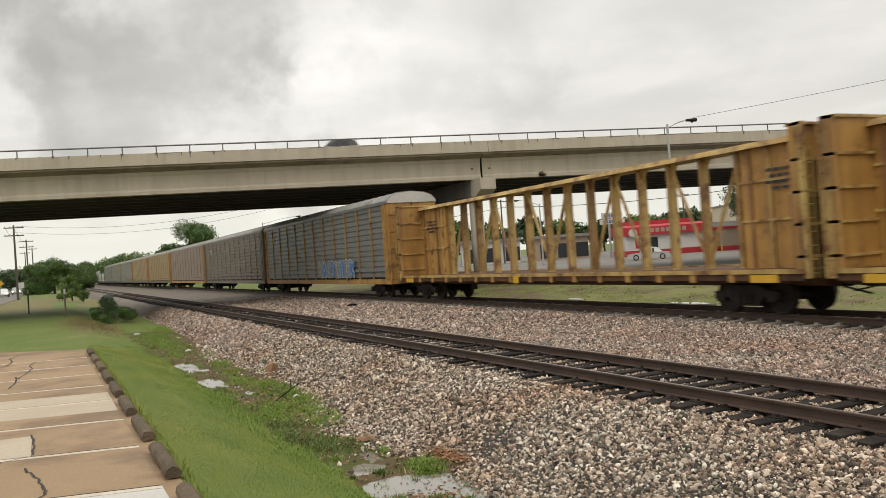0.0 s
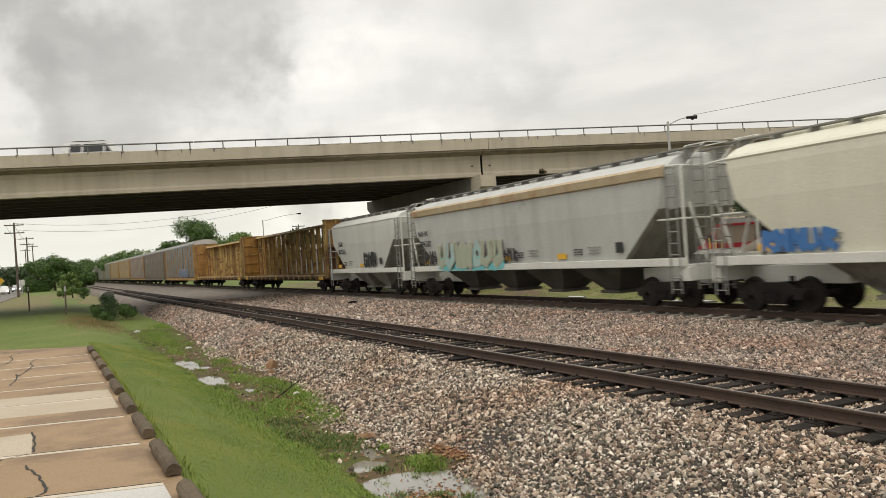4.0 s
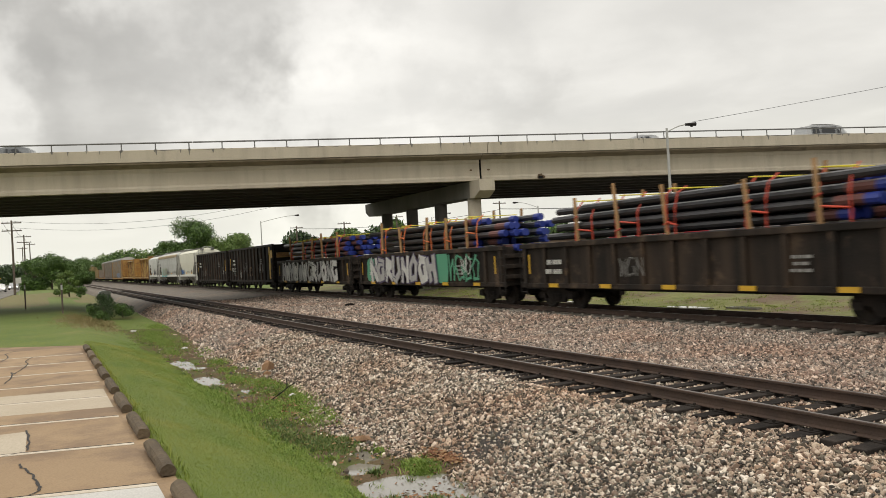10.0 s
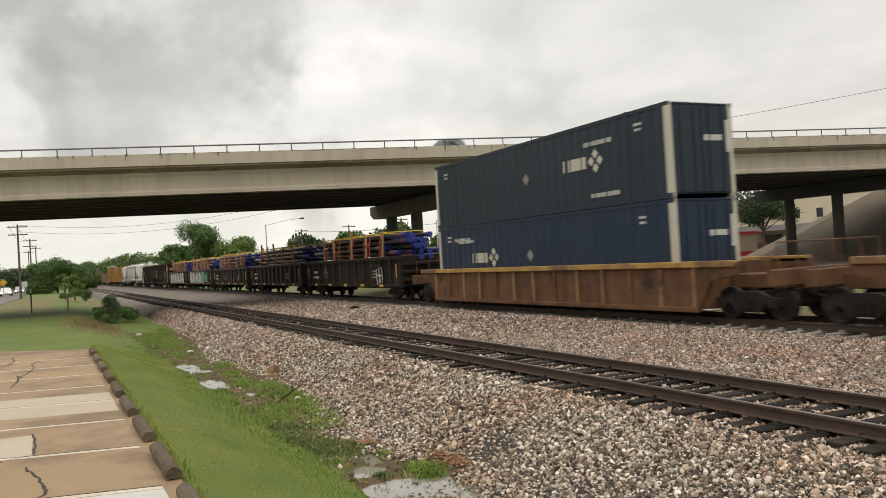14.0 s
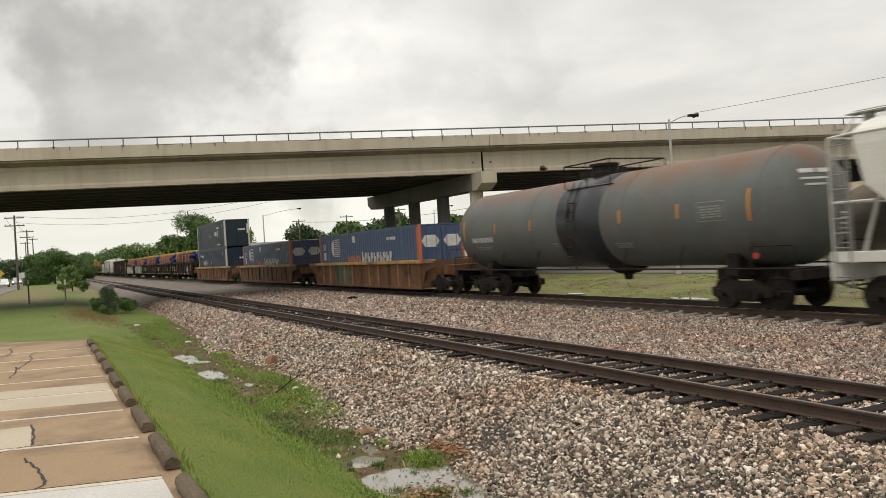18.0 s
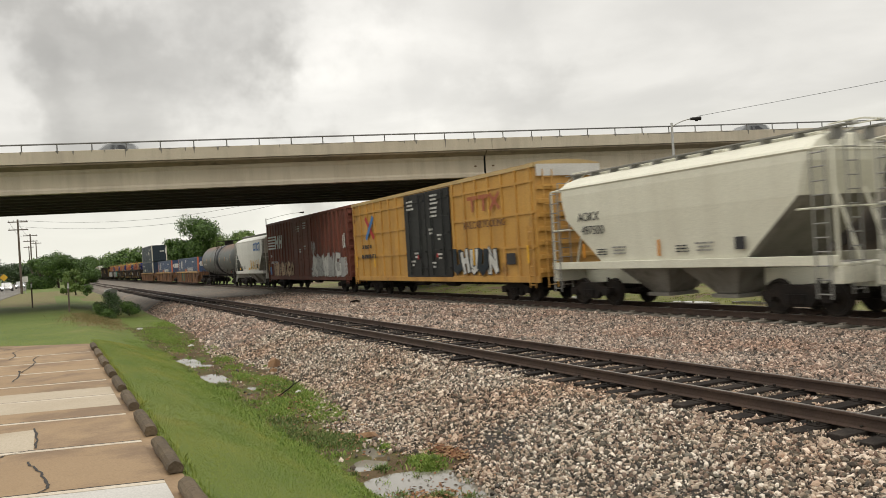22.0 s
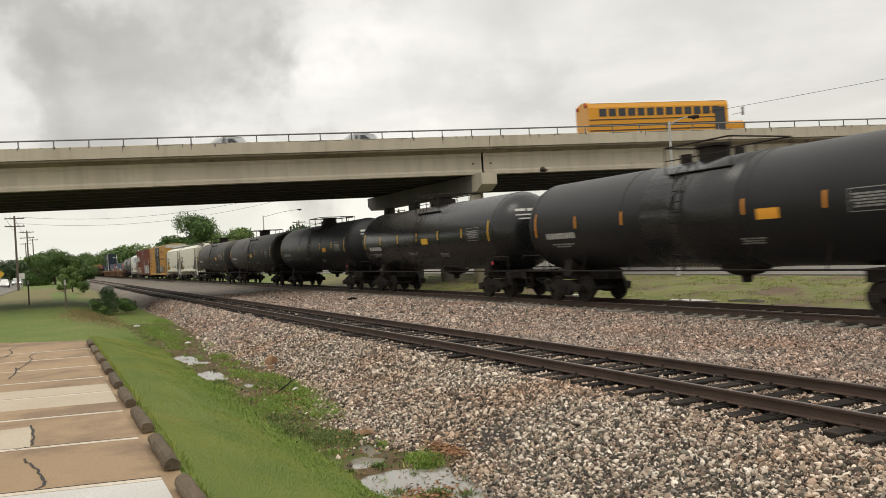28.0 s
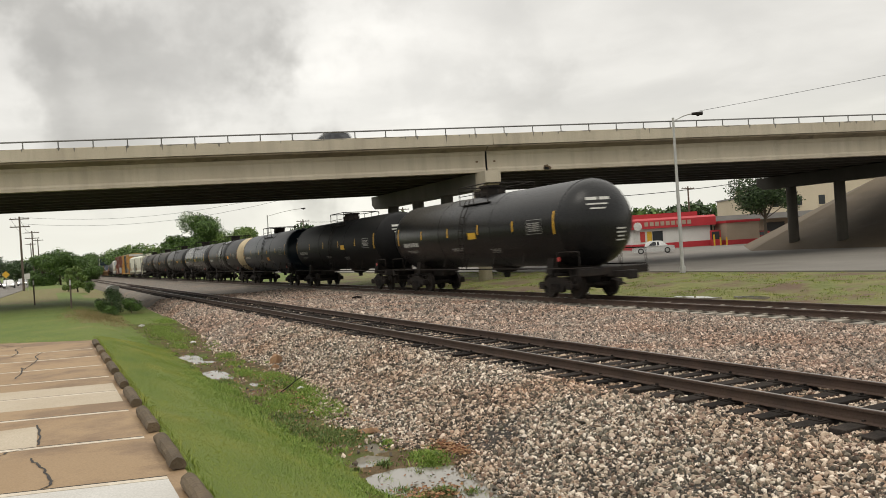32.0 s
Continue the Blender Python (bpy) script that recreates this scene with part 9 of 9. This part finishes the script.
    box(bm, 9.5, 46, 0, 16, 0, 9.6)
    part("wall", bm, M["beige_wall"], b)
    bm = new_bm()
    box(bm, 5.8, 9.4, 2, 16, 0, 7.6)
    part("wing_wall", bm, M["beige_wall"], b)
    bm = new_bm()
    box(bm, 5.6, 9.6, 1.8, 16.1, 7.6, 7.85)
    part("wing_roof", bm, M["flat_roof"], b)
    bm = new_bm()
    box(bm, 9.35, 46.15, -0.15, 16.15, 9.6, 10.0)
    part("roof", bm, M["flat_roof"], b)
    for i in range(2, 11):
        for z in (2.2, 5.6):
            bm = new_bm()
            box(bm, 2.0 + i * 4.0, 3.1 + i * 4.0, -0.04, 0.03, z, z + 1.6)
            w = part("window", bm, M["window"], b)
            bm = new_bm()
            box(bm, 1.85 + i * 4.0, 3.25 + i * 4.0, -0.14, -0.02, z - 0.14, z)
            part("sill", bm, M["beige_wall"], w)
    p = facing("billboard", "pale blue and white shop sign on a tall post", "sign", 77.6, 101.3, -0.1)
    bm = new_bm()
    rod(bm, (1.4, 0, 0), (1.4, 0, 5.4), 0.18, 8)
    part("post", bm, M["galv"], p)
    bm = new_bm()
    box(bm, 0, 3.8, -0.2, 0.2, 5.2, 6.0)
    box(bm, 0.3, 3.4, -0.2, 0.2, 6.1, 7.0)
    part("panel", bm, M["white_mark"], p)
    bm = new_bm()
    for i in range(7):
        box(bm, 0.5 + i * 0.42, 0.8 + i * 0.42, -0.23, -0.2, 5.35, 5.8)
        box(bm, 0.6 + i * 0.38, 0.85 + i * 0.38, -0.23, -0.2, 6.3, 6.75)
    part("sign_letters", bm, M["blue_mark"], p)
    g = facing("warehouse", "low green-roofed building behind the tracks", "building", 34, 150, -0.2, -15)
    bm = new_bm()
    box(bm, 0, 14, 0, 10, 0, 4.6)
    part("wall", bm, M["flat_roof"], g)
    bm = new_bm()
    prism(bm, [(-0.5, 4.6), (5, 5.6), (10.5, 4.6)], -0.4, 14.4, "x")
    part("roof", bm, M["concrete_dark"], g)
    for i, (x, y, w_) in enumerate(((50, 128, 12), (64, 122, 10), (75, 116, 9))):
        b2 = facing("shop_row", "low pale storefront across the road", "building", x, y, -0.1, group="storefronts across the road")
        bm = new_bm()
        box(bm, 0, w_, 0, 8, 0, 3.8)
        part("wall", bm, M["white_wall"] if i % 2 else M["tan_wall"], b2)
        bm = new_bm()
        box(bm, -0.3, w_ + 0.3, -0.6, 8.2, 3.8, 4.3)
        part("roof", bm, M["flat_roof"], b2)
        for k in range(3):
            bm = new_bm()
            box(bm, 0.8 + k * w_ / 3, 0.4 + (k + 0.85) * w_ / 3, -0.05, 0.02, 0.4, 2.8)
            part("window", bm, M["window"], b2)


build_buildings()

# ---- vehicles ----
M["glass"] = plain("tinted_glass", (0.02, 0.022, 0.025), 0.08)
M["tyre"] = plain("tyre_rubber", (0.018, 0.018, 0.018), 0.85)
M["headlight"] = plain("lit_headlight", (1.0, 0.97, 0.9), 0.2, glow=6.0)
M["bus_yellow"] = surface("bus_yellow", (0.74, 0.33, 0.015), (0.68, 0.29, 0.015), 0.5, 20, 0.4, bump=0.02)


def car_paint(name, c):
    return surface(name, c, tuple(v * 0.92 for v in c), 0.5, 20, 0.28, 0.2, 0.02)


PAINT = {k: car_paint("paint_" + k, c) for k, c in dict(white=(0.72, 0.72, 0.71), silver=(0.42, 0.43, 0.44), dark=(0.05, 0.055, 0.06), grey=(0.18, 0.19, 0.195), red=(0.35, 0.03, 0.03)).items()}


def vehicle(name, label, paint, length, height, wide=1.85, tall_back=False, lights=False, group=""):
    """A road vehicle pointing along its own +x, wheels on zero."""
    v = thing(name, label, "car", group)
    l, w, belt = length / 2, wide / 2, height * 0.58
    tail = -l + (0.15 if tall_back else 0.75)
    body = [(-l, 0.35), (-l + 0.02, belt - 0.05), (-l + 0.25, belt), (l - 1.25, belt), (l - 0.2, belt * 0.86), (l, belt * 0.62), (l, 0.32), (l - 0.3, 0.22), (-l + 0.3, 0.22)]
    bm = new_bm()
    loft(bm, [[(x, s * w * k, z) for x, z in body] for s, k in ((-1, 0.93), (-1, 1.0), (1, 1.0), (1, 0.93))])
    bmesh.ops.recalc_face_normals(bm, faces=bm.faces[:])
    part("body", bm, paint, v)
    cab = [(tail, belt), (tail + (0.2 if tall_back else 0.65), height - 0.06), (tail + (0.5 if tall_back else 1.1), height), (l * 0.12, height - 0.02), (l * 0.30, height - 0.1), (l - 1.35, belt)]
    bm = new_bm()
    loft(bm, [[(x, s * w * (k if z > belt else kb), z) for x, z in cab] for s, k, kb in ((-1, 0.76, 0.94), (1, 0.76, 0.94))])
    bmesh.ops.recalc_face_normals(bm, faces=bm.faces[:])
    part("roof", bm, paint, v)
    for s in (-1, 1):
        xs = [tail + 0.45, (tail + l - 1.6) / 2 - 0.35, l * 0.05 + 0.1, l - 1.75] if tall_back else [tail + 0.9, (tail + l - 1.5) / 2, l - 1.75]
        for a, b_ in zip(xs, xs[1:]):
            bm = new_bm()
            z0, z1 = belt + 0.05, height - 0.14

            def yy(z):
                return s * (w * (0.94 + (0.76 - 0.94) * (z - belt) / (height - belt)) + 0.012)
            last = b_ == xs[-1]
            q = [(a + 0.04, z0), (b_ - 0.04, z0), (b_ - (0.55 if last else 0.04), z1), (a + 0.1, z1)]
            lo = [bm.verts.new((x, yy(z), z)) for x, z in q]
            hi = [bm.verts.new((x, yy(z) - s * 0.03, z)) for x, z in q]
            bm.faces.new(lo)
            bm.faces.new(hi[::-1])
            for i in range(4):
                bm.faces.new((lo[i], hi[i], hi[(i + 1) % 4], lo[(i + 1) % 4]))
            bmesh.ops.recalc_face_normals(bm, faces=bm.faces[:])
            part("window", bm, M["glass"], v)
        for x in (-l + 0.85, l - 0.95):
            bm = new_bm()
            rod(bm, (x, s * (w - 0.2), 0.33), (x, s * (w + 0.01), 0.33), 0.33, 14)
            wh = part("wheel", bm, M["tyre"], v)
            bm = new_bm()
            rod(bm, (x, s * (w + 0.01), 0.33), (x, s * (w + 0.02), 0.33), 0.21, 12)
            part("rim", bm, M["galv"], wh)
        bm = new_bm()
        box(bm, l - 0.16, l + 0.01, min(s * 0.5, s * 0.82), max(s * 0.5, s * 0.82), belt * 0.66, belt * 0.82)
        part("headlight", bm, M["headlight"] if lights else M["white_mark"], v)
        bm = new_bm()
        box(bm, -l - 0.012, -l + 0.06, min(s * 0.6, s * 0.88), max(s * 0.6, s * 0.88), belt * 0.72, belt * 0.92)
        part("tail_light", bm, M["red_mark"], v)
    if tall_back:
        bm = new_bm()
        for s in (-1, 1):
            rod(bm, (tail + 0.6, s * w * 0.66, height + 0.05), (l * 0.1, s * w * 0.66, height + 0.05), 0.025, 5)
        part("roof_rail", bm, M["dark"], v)
    return v


def school_bus():
    v = thing("school_bus", "yellow school bus with black stripes and a white roof", "bus")
    bm = new_bm()
    prof = [(-1.2, 0.55), (-1.22, 2.75), (-1.1, 3.05), (-0.7, 3.2), (0, 3.26), (0.7, 3.2), (1.1, 3.05), (1.22, 2.75), (1.2, 0.55)]
    prism(bm, [(a, b_) for a, b_ in prof], -6.1, 4.6, "x")
    part("body", bm, M["bus_yellow"], v)
    bm = new_bm()
    prism(bm, [(-1.11, 3.07), (-0.7, 3.22), (0, 3.28), (0.7, 3.22), (1.11, 3.07)], -5.9, 4.5, "x")
    part("roof", bm, M["white_wall"], v)
    bm = new_bm()
    prism(bm, [(-1.05, 0.6), (-1.08, 1.35), (-0.7, 1.62), (0.7, 1.62), (1.08, 1.35), (1.05, 0.6)], 4.6, 6.0, "x")
    part("bonnet", bm, M["bus_yellow"], v)
    for s in (-1, 1):
        for i in range(13):
            bm = new_bm()
            x = -5.3 + i * 0.72
            box(bm, x, x + 0.54, min(s * 1.20, s * 1.235), max(s * 1.20, s * 1.235), 2.12, 2.66)
            part("window", bm, M["glass"], v)
        for z in (1.86, 1.5, 1.1):
            bm = new_bm()
            box(bm, -6.08, 4.3, min(s * 1.2, s * 1.24), max(s * 1.2, s * 1.24), z, z + 0.06)
            part("stripe", bm, M["black_mark"], v)
        for x in (-3.4, 4.6):
            bm = new_bm()
            rod(bm, (x, s * 0.8, 0.5), (x, s * 1.23, 0.5), 0.5, 16)
            part("wheel", bm, M["tyre"], v)
        bm = new_bm()
        rod(bm, (4.9, s * 1.2, 2.0), (5.6, s * 1.5, 2.1), 0.025, 5)
        box(bm, 5.55, 5.62, min(s * 1.4, s * 1.65), max(s * 1.4, s * 1.65), 1.9, 2.5)
        part("mirror", bm, M["galv"], v)
    bm = new_bm()
    box(bm, 3.55, 4.35, -1.245, -1.2, 0.7, 2.6)
    part("door", bm, M["glass"], v)
    for y in (-0.8, 0.8):
        bm = new_bm()
        rod(bm, (-6.05, y, 2.95), (-6.2, y, 2.95), 0.14, 10)
        part("warning_light", bm, M["red_mark"], v)
    bm = new_bm()
    box(bm, 4.55, 4.62, -1.0, 1.0, 1.75, 2.7)
    part("windscreen", bm, M["glass"], v)
    return v


def deck_rows(passing, speed, lane):
    rows = []
    turn = math.degrees(math.atan2(ALONG.y, ALONG.x))
    for t in (0, 8, 16, 24, 32):
        x, y, z = deck(speed * (t - passing) + 2.2, lane, 8.785)
        rows.append((t, pose(x, y, z, 0, 0, turn)))
    return rows


CROSSING = []


def build_traffic():
    g = "vehicles crossing the overpass"
    for passing, speed, lane, kind, paint, label in (
            (0.50, 21.5, 3.0, "sedan", "dark", "dark sedan driving over the overpass"),
            (5.30, 20.0, 2.6, "suv", "white", "white sport utility vehicle driving over the overpass"),
            (6.57, 19.5, 2.6, "suv", "white", "white sport utility vehicle driving over the overpass"),
            (6.43, 19.5, 6.2, "sedan", "grey", "grey sedan driving over the overpass"),
            (6.90, 20.0, 6.2, "sedan", "dark", "dark sedan driving over the overpass"),
            (8.71, 19.8, 2.6, "suv", "silver", "silver minivan driving over the overpass"),
            (9.43, 20.2, 4.2, "sedan", "silver", "silver sedan driving over the overpass"),
            (11.55, 20.0, 3.2, "sedan", "grey", "grey sedan driving over the overpass"),
            (13.42, 21.8, 3.0, "sedan", "dark", "dark sedan driving over the overpass"),
            (14.17, 21.8, 3.0, "sedan", "grey", "grey sedan driving over the overpass"),
            (20.26, 22.0, 2.8, "suv", "silver", "silver estate car driving over the overpass"),
            (21.05, 20.2, 3.0, "sedan", "grey", "grey hatchback driving over the overpass"),
            (23.12, 22.4, 3.2, "sedan", "grey", "grey sedan driving over the overpass"),
            (28.93, 19.5, 3.2, "sedan", "silver", "silver sedan driving over the overpass"),
            (28.49, 19.5, 3.2, "sedan", "silver", "silver sedan driving over the overpass"),
            (32.55, 21.0, 3.0, "sedan", "dark", "dark sedan driving over the overpass")):
        v = vehicle(kind, label, PAINT[paint], 4.9 if kind == "suv" else 4.7, 1.66 if kind == "suv" else 1.47, tall_back=kind == "suv", group=g)
        CROSSING.append((v, passing, speed, lane))
    CROSSING.append((school_bus(), 27.289, 17.3, 3.2))
    for x, y, turn, paint, label, lights in ((-6.5, 165, -90, "white", "white car with headlights on in the street", True), (-7.2, 178, -90, "silver", "silver car with headlights on in the street", True), (-9.5, 184, -90, "dark", "dark car with headlights on in the street", True), (-5.0, 190, -90, "silver", "silver car with headlights on in the street", True)):
        v = vehicle("sedan", label, PAINT[paint], 4.6, 1.45, lights=lights)
        v.matrix_basis = pose(x, y, 0.0, 0, 0, turn)
    v = vehicle("sedan", "white sedan at the roadside before the restaurant", PAINT["white"], 4.7, 1.45)
    v.matrix_basis = pose(62.0, 72.4, -0.012, 0, 0, 140)
    v = vehicle("suv", "white pickup-like car parked beside the kiosk", PAINT["white"], 4.8, 1.7, tall_back=True)
    v.matrix_basis = pose(93, 80, -0.012, 0, 0, -40)
    v = vehicle("suv", "red car parked beside the kiosk", PAINT["red"], 4.8, 1.7, tall_back=True)
    v.matrix_basis = pose(92.5, 84.5, -0.012, 0, 0, -30)


build_traffic()


def motions():
    for ob, y in MOVERS:
        walk(ob, train_rows(y))
    for ob, passing, speed, lane in CROSSING:
        walk(ob, deck_rows(passing, speed, lane))


motions()
